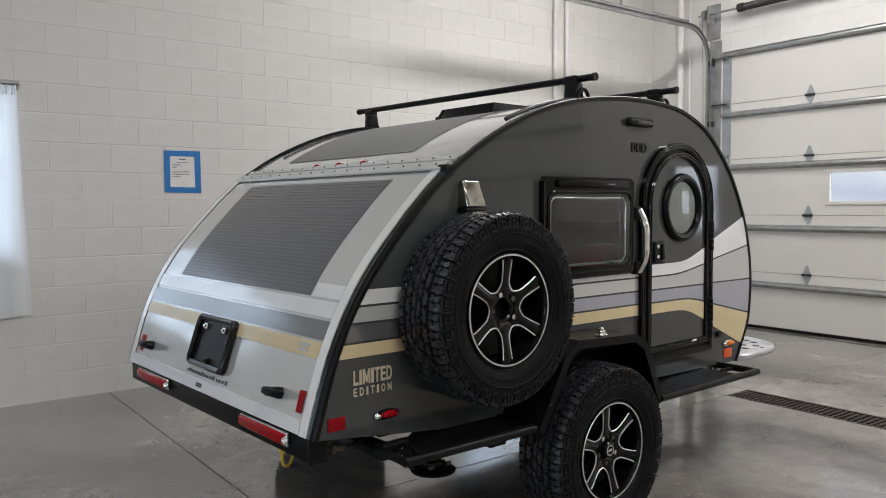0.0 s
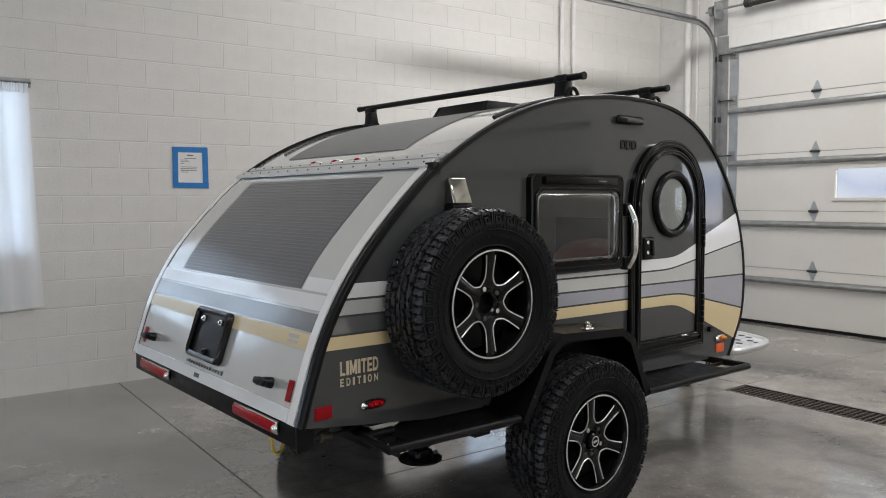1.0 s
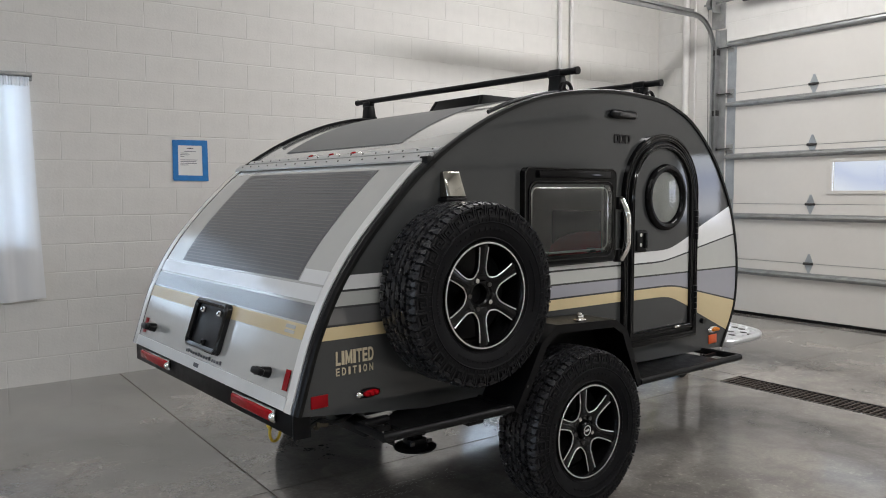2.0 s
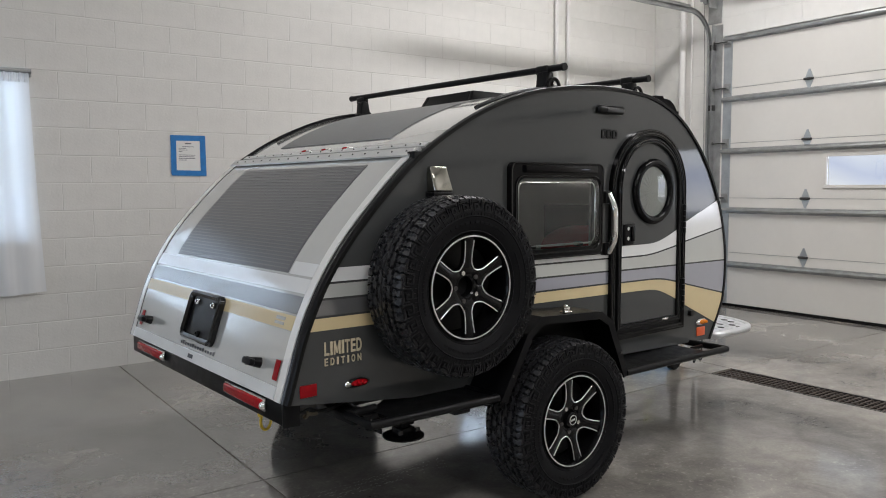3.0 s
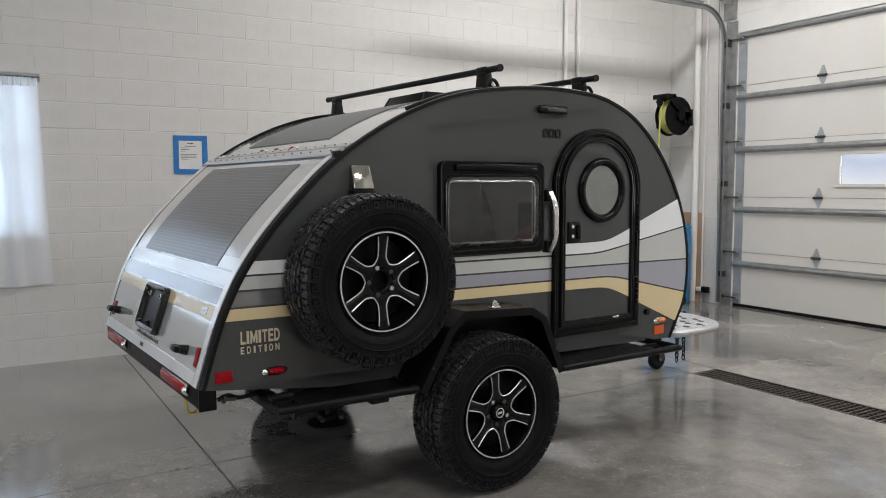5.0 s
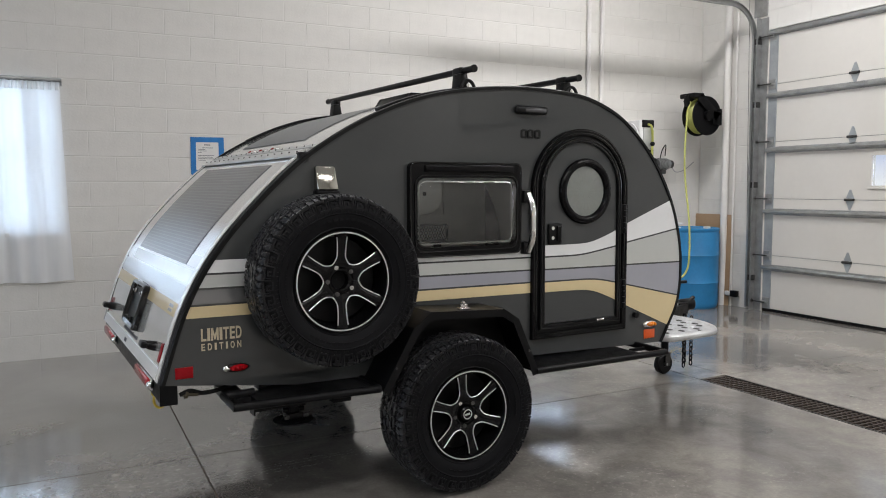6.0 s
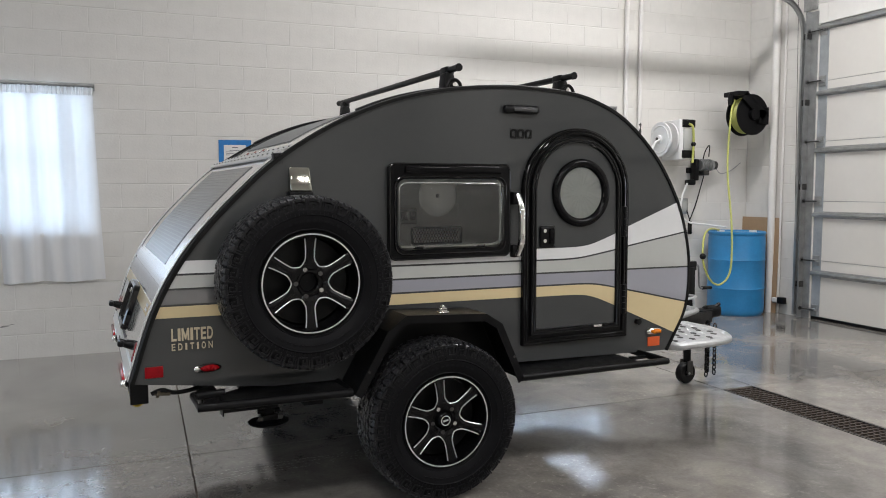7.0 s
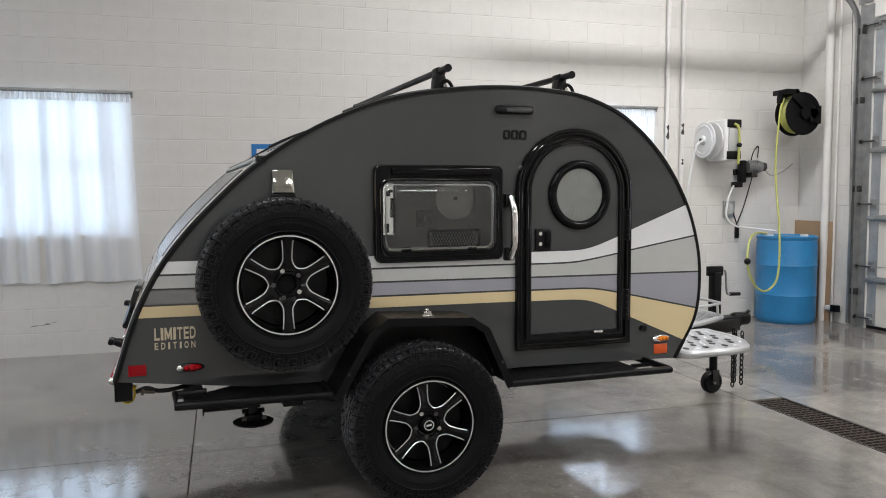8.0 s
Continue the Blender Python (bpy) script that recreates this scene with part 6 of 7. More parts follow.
def curtain(x0, x1, y, z0, z1, folds, seed, flare=0.05, m=None):
    """A gathered sheer hung from a thin rod."""
    rnd = random.Random(seed)
    ph = [rnd.uniform(0, math.tau) for _ in range(5)]
    bm = bmesh.new()
    nx, nz = 220, 18
    grid = []
    for j in range(nz + 1):
        k = j / nz
        row = []
        for i in range(nx + 1):
            f = i / nx
            a = f * folds * math.tau
            amp = (0.010 + 0.020 * k) * (0.65 + 0.5 * math.sin(f * 7.3 + ph[4]))
            dy = amp * (math.sin(a + ph[0] + 0.6 * math.sin(f * 11 + ph[1])) + 0.5 * math.sin(a * 0.47 + ph[2]) * k)
            xx = x0 + (x1 - x0) * f + (f - 0.5) * 2 * flare * k ** 1.4
            row.append(bm.verts.new((xx, y - 0.035 + dy, z1 + (z0 - z1) * k + (0.006 * math.sin(f * 23 + ph[3]) if j == nz else 0))))
        grid.append(row)
    for j in range(nz):
        for i in range(nx):
            bm.faces.new((grid[j][i], grid[j][i + 1], grid[j + 1][i + 1], grid[j + 1][i]))
    grid_x, grid_y, grid_z = ([[v.co[c] for v in row] for row in grid] for c in range(3))
    cu = thing("curtain", "sheer white curtain hanging over a window", "curtain", m, group="sheer curtains")
    part("cloth", bm, SHEER, cu)
    # folds where the cloth lies double
    f = 0.03
    while f < 0.95:
        w = rnd.uniform(0.025, 0.085)
        bm = bmesh.new()
        i0, i1 = int(f * nx), min(int((f + w) * nx), nx)
        back = [[bm.verts.new((grid_x[j][i], grid_y[j][i] + 0.012, grid_z[j][i])) for i in range(i0, i1 + 1)] for j in range(nz + 1)]
        for j in range(nz):
            for i in range(i1 - i0):
                bm.faces.new((back[j][i], back[j][i + 1], back[j + 1][i + 1], back[j + 1][i]))
        part("fold", bm, SHEER, cu)
        f += w + rnd.uniform(0.03, 0.13)
    # gathered heading below the rod
    bm = bmesh.new()
    tops, lows = [], []
    for i in range(nx * 2 + 1):
        f = i / (nx * 2)
        dy = 0.006 * math.sin(f * 260 + 2 * math.sin(f * 37)) + 0.003 * math.sin(f * 611)
        tops.append(bm.verts.new((x0 + (x1 - x0) * f, y - 0.050 + dy * 0.5, z1 + 0.004 + 0.004 * math.sin(f * 190))))
        lows.append(bm.verts.new((x0 + (x1 - x0) * f, y - 0.052 + dy, z1 - 0.062)))
    for i in range(nx * 2):
        bm.faces.new((tops[i], tops[i + 1], lows[i + 1], lows[i]))
    part("gathered_heading", bm, SHEER, cu, "gathered heading of doubled cloth")
    bm = bmesh.new()
    cyl(bm, (x0 - 0.03, y - 0.045, z1 + 0.01), (x1 + 0.015, y - 0.045, z1 + 0.01), 0.010, 12)
    for x in (x0 - 0.02, x1 + 0.01):
        box(bm, x - 0.006, x + 0.006, y - 0.05, y + 0.001, z1 - 0.02, z1 + 0.03)
    part("rod", bm, STEEL, cu, "thin metal curtain rod")
    bm = bmesh.new()
    box(bm, x0 - 0.03, x1 + 0.015, y - 0.07, y - 0.055, z1 + 0.004, z1 + 0.03, 0.004)
    part("heading", bm, STEEL, cu)


wall_window(1, WIN_1[0], WIN_1[1], WALL_Y, *WIN_Z, "white framed window in the block wall behind a sheer curtain")
wall_window(2, WIN_2[0], WIN_2[1], WALL_Y, *WIN_Z, "white framed window in the block wall")
curtain(WIN_1[0] - 0.05, WIN_1[1] + 0.035, WALL_Y, 0.605, 2.135, 11, 3)
curtain(WIN_2[0] - 0.03, WIN_2[1] + 0.005, WALL_Y, 0.605, 2.145, 17, 8, 0.02)

# ---- dusty tyre print across the slab ----
PRINT_DUST = make("dried_tyre_print", (0.27, 0.262, 0.245), 0.7, vary=0.35, scale=9)
rnd = random.Random(21)
bm = bmesh.new()
for k in range(62):
    for lane in (-0.052, -0.022, 0.012, 0.046):
        if rnd.random() < 0.30 + 0.35 * abs(k - 26) / 36:
            continue
        x = 1.46 + k * 0.0145 + rnd.uniform(-0.004, 0.004)
        y = 2.690 + 0.045 * (x - 1.46) + lane + rnd.uniform(-0.006, 0.006)
        a, l, w = radians(rnd.choice((-32, 28)) + rnd.uniform(-12, 12)), rnd.uniform(0.006, 0.012), rnd.uniform(0.0018, 0.0036)
        ring = []
        for m in range(6):
            t = m * math.tau / 6
            px, py = l * math.cos(t) * rnd.uniform(0.7, 1.1), w * math.sin(t) * rnd.uniform(0.7, 1.2)
            ring.append(bm.verts.new((x + px * math.cos(a) - py * math.sin(a), y + px * math.sin(a) + py * math.cos(a), 0.0012)))
        bm.faces.new(ring)
tagged(link_mesh("tyre_print", bm, PRINT_DUST), "pale dried tyre print on the concrete floor", "tyre print", kind="stuff")

# ---- scuff marks ----
for x0, z0, w, h, tilt in ((0.20, 0.245, 0.16, 0.010, 6), (0.30, 0.262, 0.10, 0.007, 9), (2.93, 2.06, 0.05, 0.02, -8), (3.02, 1.90, 0.035, 0.03, 20)):
    bm = bmesh.new()
    n = 9
    lo_, up_ = [], []
    for k in range(n):
        f = k / (n - 1)
        t_h = h * (0.35 + 0.65 * math.sin(math.pi * f)) * (0.6 + 0.4 * math.sin(9 * f))
        lo_.append(bm.verts.new((w * f, -0.0012, w * f * math.tan(radians(tilt)))))
        up_.append(bm.verts.new((w * f, -0.0012, w * f * math.tan(radians(tilt)) + t_h)))
    for k in range(n - 1):
        bm.faces.new((lo_[k], lo_[k + 1], up_[k + 1], up_[k]))
    sc = part("scuff_mark", bm, JOINT if z0 > 1 else SCUFF, north, "dark scuff on the paint", smooth=False)
    sc.location = (x0, WALL_Y, z0)

# ---- taped notice ----
note = thing("notice", "white printed sheet framed with blue painter's tape on the wall", "notice")
N0, N1, NZ0, NZ1 = 1.978, 2.248, 1.437, 1.752
for a, b, c, d, r in ((N0, N1, NZ1 - 0.042, NZ1, -0.6), (N0 + 0.004, N1 + 0.004, NZ0, NZ0 + 0.042, 0.8), (N0, N0 + 0.042, NZ0 + 0.01, NZ1 - 0.004, 0.5), (N1 - 0.042, N1 + 0.002, NZ0 + 0.005, NZ1 - 0.005, -0.4)):
    bm = bmesh.new()
    cx, cz = (a + b) / 2, (c + d) / 2
    box(bm, a - cx, b - cx, -0.0012, 0.0012, c - cz, d - cz, 0, 2, Matrix.Translation((cx, WALL_Y - 0.004 - (0.001 if b - a < 0.1 else 0), cz)) @ Matrix.Rotation(radians(r), 4, "Y"))
    part("tape_strip", bm, BLUE_TAPE, note, smooth=False)
bm = bmesh.new()
box(bm, N0 + 0.03, N1 - 0.03, WALL_Y - 0.003, WALL_Y - 0.001, NZ0 + 0.03, NZ1 - 0.03)
part("sheet", bm, PAPER, note, smooth=False)
for k in range(11):
    z = NZ1 - 0.062 - k * 0.013
    if k in (1, 6):
        continue
    w = (0.05, 0, 0.09, 0.06, 0.07, 0.03, 0, 0.13, 0.12, 0.125, 0.06)[k]
    x = 2.113 if k in (0, 2) else N0 + 0.06
    bm = bmesh.new()
    a, b = (x - w / 2, x + w / 2) if k in (0, 2) else (x, x + w)
    box(bm, a, b, WALL_Y - 0.0042, WALL_Y - 0.003, z - (0.006 if k == 0 else 0.002), z + 0.002)
    part("text_bar", bm, INK, note, smooth=False)

# ---- sectional garage doors ----
def garage_door(number, y0, y1, x, detailed):
    gd = thing("garage_door_%d" % number, "closed white sectional garage door with steel struts", "garage door", kind="structure")
    lines = [0.03, 0.602, 1.204, 1.803, 2.402, 3.03]
    for k in range(5):
        z0, z1 = lines[k], lines[k + 1]
        has = k == 2 and detailed
        wins = []
        if has:
            y = y1 - 1.18
            while y - 0.62 > y0 + 0.2:
                wins.append((y - 0.62, y))
                y -= 1.05
        cuts = sorted({y0, y1, *[w[0] for w in wins], *[w[1] for w in wins]})
        bm = bmesh.new()
        for a, b in zip(cuts, cuts[1:]):
            if (a, b) in wins:
                box(bm, x, x + 0.05, a, b, z0 + 0.003, 1.337)
                box(bm, x, x + 0.05, a, b, 1.622, z1 - 0.003)
            else:
                box(bm, x, x + 0.05, a, b, z0 + 0.003, z1 - 0.003)
        part("door_panel", bm, DOOR_WHITE, gd, smooth=False)
        for a, b in wins:
            wi = holder("door_window", gd, None, "small framed pane")
            for p, q, r, s in ((a - 0.03, b + 0.03, 1.307, 1.340), (a - 0.03, b + 0.03, 1.619, 1.652), (a - 0.03, a + 0.003, 1.340, 1.619), (b - 0.003, b + 0.03, 1.340, 1.619)):
                bm = bmesh.new()
                box(bm, x - 0.012, x - 0.001, p, q, r, s, 0.003)
                part("window_frame", bm, DOOR_WHITE, wi, smooth=False)
            bm = bmesh.new()
            box(bm, x + 0.02, x + 0.026, a, b, 1.337, 1.622)
            pn = part("pane", bm, GLASS, wi, smooth=False)
            pn.visible_shadow = False
    for z in lines[1:-1]:
        bm = bmesh.new()
        box(bm, x + 0.012, x + 0.045, y0, y1, z - 0.012, z + 0.012)
        part("section_seal", bm, STEEL, gd, smooth=False)
    for z in (0.472, 1.068, 1.715, 2.284, 2.935):
        bm = bmesh.new()
        prof = [(x - 0.004, z - 0.034), (x - 0.004, z - 0.026), (x - 0.042, z - 0.018), (x - 0.048, z), (x - 0.042, z + 0.018), (x - 0.004, z + 0.026), (x - 0.004, z + 0.034), (x - 0.001, z + 0.034), (x - 0.001, z - 0.034)]
        a = [bm.verts.new((p[0], y0 + 0.02, p[1])) for p in prof]
        b = [bm.verts.new((p[0], y1 - 0.01, p[1])) for p in prof]
        for i in range(len(prof)):
            j = (i + 1) % len(prof)
            bm.faces.new((a[i], a[j], b[j], b[i]))
        bm.faces.new(a[::-1])
        bm.faces.new(b)
        part("strut", bm, STEEL, gd, "galvanised stiffening strut", smooth=False)
    if detailed:
        for y in (3.935, 2.95, 1.97):
            for z in (0.602, 1.204, 1.803, 2.402):
                hg = holder("hinge", gd, Matrix.Translation((x, y, z)), "diamond-shaped steel hinge")
                bm = bmesh.new()
                for s in (-1, 1):
                    vs = [bm.verts.new(p) for p in ((-0.004, -0.042, 0.014 * s), (-0.004, 0.042, 0.014 * s), (-0.004, 0.008, 0.098 * s), (-0.004, -0.008, 0.098 * s))]
                    ws = [bm.verts.new((0.0, v.co.y, v.co.z)) for v in vs]
                    bm.faces.new(vs)
                    for i in range(4):
                        bm.faces.new((vs[i], vs[(i + 1) % 4], ws[(i + 1) % 4], ws[i]))
                part("hinge_leaf", bm, GALV, hg, smooth=False)
                bm = bmesh.new()
                cyl(bm, (-0.014, -0.048, 0), (-0.014, 0.048, 0), 0.0125, 12)
                box(bm, -0.02, 0.0, -0.02, 0.02, -0.013, 0.013, 0.003)
                part("hinge_pin", bm, DARK_STEEL, hg)
        for z in (0.10, 0.602, 1.204, 1.803, 2.402, 2.90):
            en = holder("end_hinge", gd, Matrix.Translation((x, y1 - 0.05, z)), "steel end hinge with a roller")
            bm = bmesh.new()
            box(bm, -0.02, -0.001, -0.04, 0.04, -0.05, 0.05, 0.003)
            box(bm, -0.05, -0.02, -0.035, 0.035, -0.012, 0.012, 0.003)
            part("hinge_leaf", bm, STEEL, en, smooth=False)
            bm = bmesh.new()
            cyl(bm, (-0.055, -0.02, 0), (-0.055, 0.15, 0), 0.006, 8)
            cyl(bm, (-0.055, 0.14, 0), (-0.055, 0.16, 0), 0.022, 14)
            part("roller", bm, DARK_STEEL, en)
        bm = bmesh.new()
        box(bm, x - 0.006, x - 0.001, y1 - 0.105, y1, 0.03, 3.03)
        part("end_stile", bm, GALV, gd, "galvanised end stile", smooth=False)
    bm = bmesh.new()
    box(bm, x - 0.005, x + 0.045, y0, y1, 0.0, 0.03, 0.006)
    part("bottom_seal", bm, RUBBER, gd, "black rubber bottom seal")
    return gd


DOOR_X = 7.722
garage_door(1, DOOR_Y0, DOOR_Y1, DOOR_X, True)
garage_door(2, -5.0, -1.35, DOOR_X, False)

# rail of the near door: upright, bend and level run
rail = thing("door_rail", "galvanised door rail bending from upright to level", "door rail", kind="structure")
RX, RY, RZ = 7.63, 5.035, 3.225
path = [(RX, RY, 0.03), (RX, RY, 1.5), (RX, RY, RZ - 0.34)]
for k in range(1, 10):
    a = radians(90 * k / 9)
    path.append((RX - 0.34 + 0.34 * math.cos(a), RY, RZ - 0.34 + 0.34 * math.sin(a)))
path += [(6.0, RY, RZ), (4.35, RY, RZ)]
bm = bmesh.new()
rows = []
for i, p in enumerate(path):
    a, b = Vector(path[max(i - 1, 0)]), Vector(path[min(i + 1, len(path) - 1)])
    d = (b - a).normalized()
    side = Vector((0, 1, 0))
    outw = d.cross(side).normalized()
    sec = [(-0.026, -0.012), (-0.026, 0.012), (0.026, 0.012), (0.026, -0.012), (0.022, -0.012), (0.022, 0.008), (-0.022, 0.008), (-0.022, -0.012)]
    rows.append([bm.verts.new(Vector(p) + outw * s + side * t) for s, t in sec])
for p, q in zip(rows, rows[1:]):
    for j in range(8):
        bm.faces.new((p[j], p[(j + 1) % 8], q[(j + 1) % 8], q[j]))
part("track", bm, STEEL, rail, "galvanised roller track")
bm = bmesh.new()
box(bm, 7.690, 7.699, 4.915, 5.0, 0.0, 3.10)
box(bm, 7.625, 7.699, 5.0, 5.008, 0.0, 3.10)
part("jamb_angle", bm, STEEL, rail, "galvanised angle along the jamb", smooth=False)
bm = bmesh.new()
box(bm, 4.35, 7.3, RY + 0.014, RY + 0.02, RZ + 0.02, RZ + 0.06)
box(bm, 4.35, 7.3, RY + 0.014, RY + 0.05, RZ + 0.056, RZ + 0.062)
part("level_angle", bm, STEEL, rail, "angle iron over the level rail", smooth=False)
for z in (0.35, 1.35, 2.2, 2.86):
    bm = bmesh.new()
    box(bm, 7.64, 7.698, 4.99, 5.05, z - 0.03, z + 0.03, 0.003)
    part("rail_bracket", bm, DARK_STEEL, rail)
for x in (4.5, 6.2):
    bm = bmesh.new()
    box(bm, x - 0.015, x + 0.015, RY + 0.02, RY + 0.026, RZ + 0.03, CEIL)
    part("hanger", bm, STEEL, rail, smooth=False)
# torsion shaft with spring
shaft = thing("torsion_spring", "black coiled torsion spring on a steel shaft over the door", "torsion spring", kind="structure")
bm = bmesh.new()
cyl(bm, (7.60, 5.14, 3.38), (7.60, 0.9, 3.38), 0.0127, 12)
part("shaft", bm, STEEL, shaft)
bm = bmesh.new()
pts = []
for k in range(1400):
    a = k * math.tau / 14
    pts.append((7.60 + 0.034 * math.cos(a), 4.62 - 0.0095 * k / 14, 3.38 + 0.034 * math.sin(a)))
tube(bm, pts, 0.0048, 5)
part("coil", bm, DARK_STEEL, shaft)
bm = bmesh.new()
cyl(bm, (7.60, 4.66, 3.38), (7.60, 4.60, 3.38), 0.045, 16)
part("winding_cone", bm, DARK_STEEL, shaft)
bm = bmesh.new()
cyl(bm, (7.60, 5.08, 3.38), (7.60, 5.03, 3.38), 0.055, 20)
part("cable_drum", bm, STEEL, shaft)
bm = bmesh.new()
box(bm, 7.54, 7.699, 4.99, 5.0, 3.28, 3.46, 0.004)
box(bm, 7.685, 7.699, 4.93, 5.10, 3.12, 3.50, 0.003)
part("bearing_plate", bm, STEEL, shaft, smooth=False)
bm = bmesh.new()
cyl(bm, (7.655, 5.07, 0.05), (7.60, 5.09, 3.36), 0.0025, 6)
part("lift_cable", bm, DARK_STEEL, shaft)

# ---- pipes ----
def pipe(x, y, z0, z1, r, label, clamps=()):
    p = thing("pipe", label, "pipe", kind="structure")
    bm = bmesh.new()
    cyl(bm, (x, y, z0), (x, y, z1), r, 16)
    part("run", bm, WHITE_PIPE, p)
    for z in clamps:
        bm = bmesh.new()
        cyl(bm, (x, y, z - 0.02), (x, y, z + 0.02), r + 0.007, 16)
        part("coupling", bm, WHITE_PIPE, p)
    return p


pa = pipe(6.05, WALL_Y - 0.03, 1.0, CEIL, 0.022, "cream painted pipe with flaking paint on the block wall", (2.5,))
pb = pipe(6.222, WALL_Y - 0.03, 1.0, CEIL, 0.022, "cream painted pipe with flaking paint on the block wall", (2.46,))
for p, x, zs in ((pa, 6.05, ((1.85, 2.0, 0.8),)), (pb, 6.222, ((1.90, 2.02, 0.8), (1.60, 1.66, 0.6)))):
    for z0, z1, f in zs:
        bm = bmesh.new()
        n = 9
        row = []
        for k in range(n):
            z = z0 + (z1 - z0) * k / (n - 1)
            w = f * (0.8 + 0.5 * math.sin(7.3 * k)) * (1 if 0 < k < n - 1 else 0.2)
            row.append([bm.verts.new((x + 0.0228 * math.sin(a), WALL_Y - 0.03 - 0.0228 * math.cos(a), z)) for a in (-w, -w / 2, 0, w / 2, w)])
        for a, b in zip(row, row[1:]):
            for j in range(4):
                bm.faces.new((a[j], a[j + 1], b[j + 1], b[j]))
        part("bare_patch", bm, DARK_STEEL, p, "bare dark patch where the paint has flaked", smooth=False)
pipe(7.645, 5.40, 0.0, CEIL, 0.038, "white plastic drain pipe up the wall")
pipe(7.672, 5.30, 0.0, CEIL, 0.012, "thin grey conduit beside the drain pipe")

# ---- white hose reel, pump, socket on the north wall ----
wr = thing("white_hose_reel", "white enclosed hose reel with black trim on the block wall", "hose reel")
bm = bmesh.new()
box(bm, 6.53, 6.735, 5.55, WALL_Y, 1.635, 2.045, 0.012)
part("housing", bm, WHITE_PLASTIC, wr)
for z in (1.69, 2.005):
    bm = bmesh.new()
    box(bm, 6.565, 6.722, 5.535, 5.56, z - 0.04, z + 0.04, 0.006)
    part("trim", bm, PLASTIC, wr)
bm = bmesh.new()
box(bm, 6.58, 6.71, 5.538, 5.552, 1.735, 1.96, 0.003)
part("opening_back", bm, GREY_VINYL, wr)
bm = bmesh.new()
tube(bm, smooth_line([(6.63, 5.53, 2.0), (6.665, 5.51, 1.97), (6.68, 5.51, 1.85), (6.677, 5.51, 1.70), (6.672, 5.512, 1.60)], 6), 0.013, 8)
part("hose", bm, YELLOW, wr, "yellow hose strand")
bm = bmesh.new()
bmesh.ops.create_uvsphere(bm, u_segments=14, v_segments=10, radius=0.026, matrix=Matrix.Translation((6.68, 5.51, 1.79)))
part("stop_ball", bm, PLASTIC, wr)
for x in (6.40, 6.49):
    bm = bmesh.new()
    n = 36
    m_ = Matrix.Translation((x, 5.69, 1.845)) @ Matrix.Rotation(radians(90), 4, "Y")
    bmesh.ops.create_cone(bm, cap_ends=True, segments=n, radius1=0.178, radius2=0.178, depth=0.016, matrix=m_)
    part("reel_disc", bm, WHITE_PLASTIC, wr)
bm = bmesh.new()
tube(bm, [(6.392, 5.69 + 0.14 * math.cos(a * math.tau / 30), 1.845 + 0.14 * math.sin(a * math.tau / 30)) for a in range(30)], 0.008, 6, closed=True)
cyl(bm, (6.36, 5.69, 1.845), (6.55, 5.69, 1.845), 0.045, 18)
part("hub", bm, WHITE_PLASTIC, wr)
bm = bmesh.new()
cyl(bm, (6.355, 5.69, 1.845), (6.362, 5.69, 1.845), 0.02, 14)
part("hub_cap", bm, DARK_STEEL, wr)
bm = bmesh.new()
tube(bm, smooth_line([(6.37, 5.66, 1.84), (6.28, 5.64, 1.78), (6.24, 5.66, 1.55), (6.22, 5.70, 1.2), (6.23, 5.74, 0.8), (6.26, 5.76, 0.45)], 8), 0.010, 8)
part("feed_hose", bm, WHITE_PLASTIC, wr, "white feed hose")

pump = thing("wall_pump", "small grey motor pump on a black bracket on the wall", "pump")
bm = bmesh.new()
cyl(bm, (6.95, 5.74, 1.585), (7.12, 5.74, 1.585), 0.058, 20)
for k in range(6):
    cyl(bm, (6.97 + k * 0.022, 5.74, 1.585), (6.978 + k * 0.022, 5.74, 1.585), 0.066, 20)
part("motor", bm, STEEL, pump)
bm = bmesh.new()
cyl(bm, (7.12, 5.74, 1.585), (7.17, 5.74, 1.585), 0.045, 18)
box(bm, 6.99, 7.06, 5.70, WALL_Y, 1.475, 1.53, 0.008)
part("pump_head", bm, DARK_STEEL, pump)
bm = bmesh.new()
box(bm, 6.88, 6.93, 5.71, 5.80, 1.42, 1.65, 0.01)
box(bm, 6.80, 6.90, 5.72, 5.79, 1.37, 1.43, 0.012)
box(bm, 6.86, 7.10, WALL_Y - 0.05, WALL_Y, 1.50, 1.56)
part("bracket", bm, PLASTIC, pump)
bm = bmesh.new()
tube(bm, smooth_line([(7.05, 5.76, 1.52), (7.03, 5.80, 1.35), (6.98, 5.82, 1.15), (6.90, 5.82, 0.97)], 6), 0.006, 6)
tube(bm, smooth_line([(7.0, 5.74, 1.64), (7.04, 5.75, 1.74), (7.12, 5.78, 1.80), (7.13, 5.80, 1.68)], 6), 0.006, 6)
part("cable", bm, RUBBER, pump)
bm = bmesh.new()
tube(bm, smooth_line([(7.17, 5.74, 1.56), (7.3, 5.80, 1.50), (7.45, 5.82, 1.53), (7.6, 5.83, 1.62)], 6), 0.005, 6)
part("air_line", bm, STEEL, pump)
bm = bmesh.new()
tube(bm, smooth_line([(6.80, 5.74, 1.39), (6.74, 5.74, 1.25), (6.72, 5.74, 1.08), (6.80, 5.72, 0.98), (7.0, 5.66, 0.945), (7.2, 5.58, 0.92)], 8), 0.011, 8)
part("white_line", bm, WHITE_PLASTIC, pump, "white plastic hose looping to the drum")

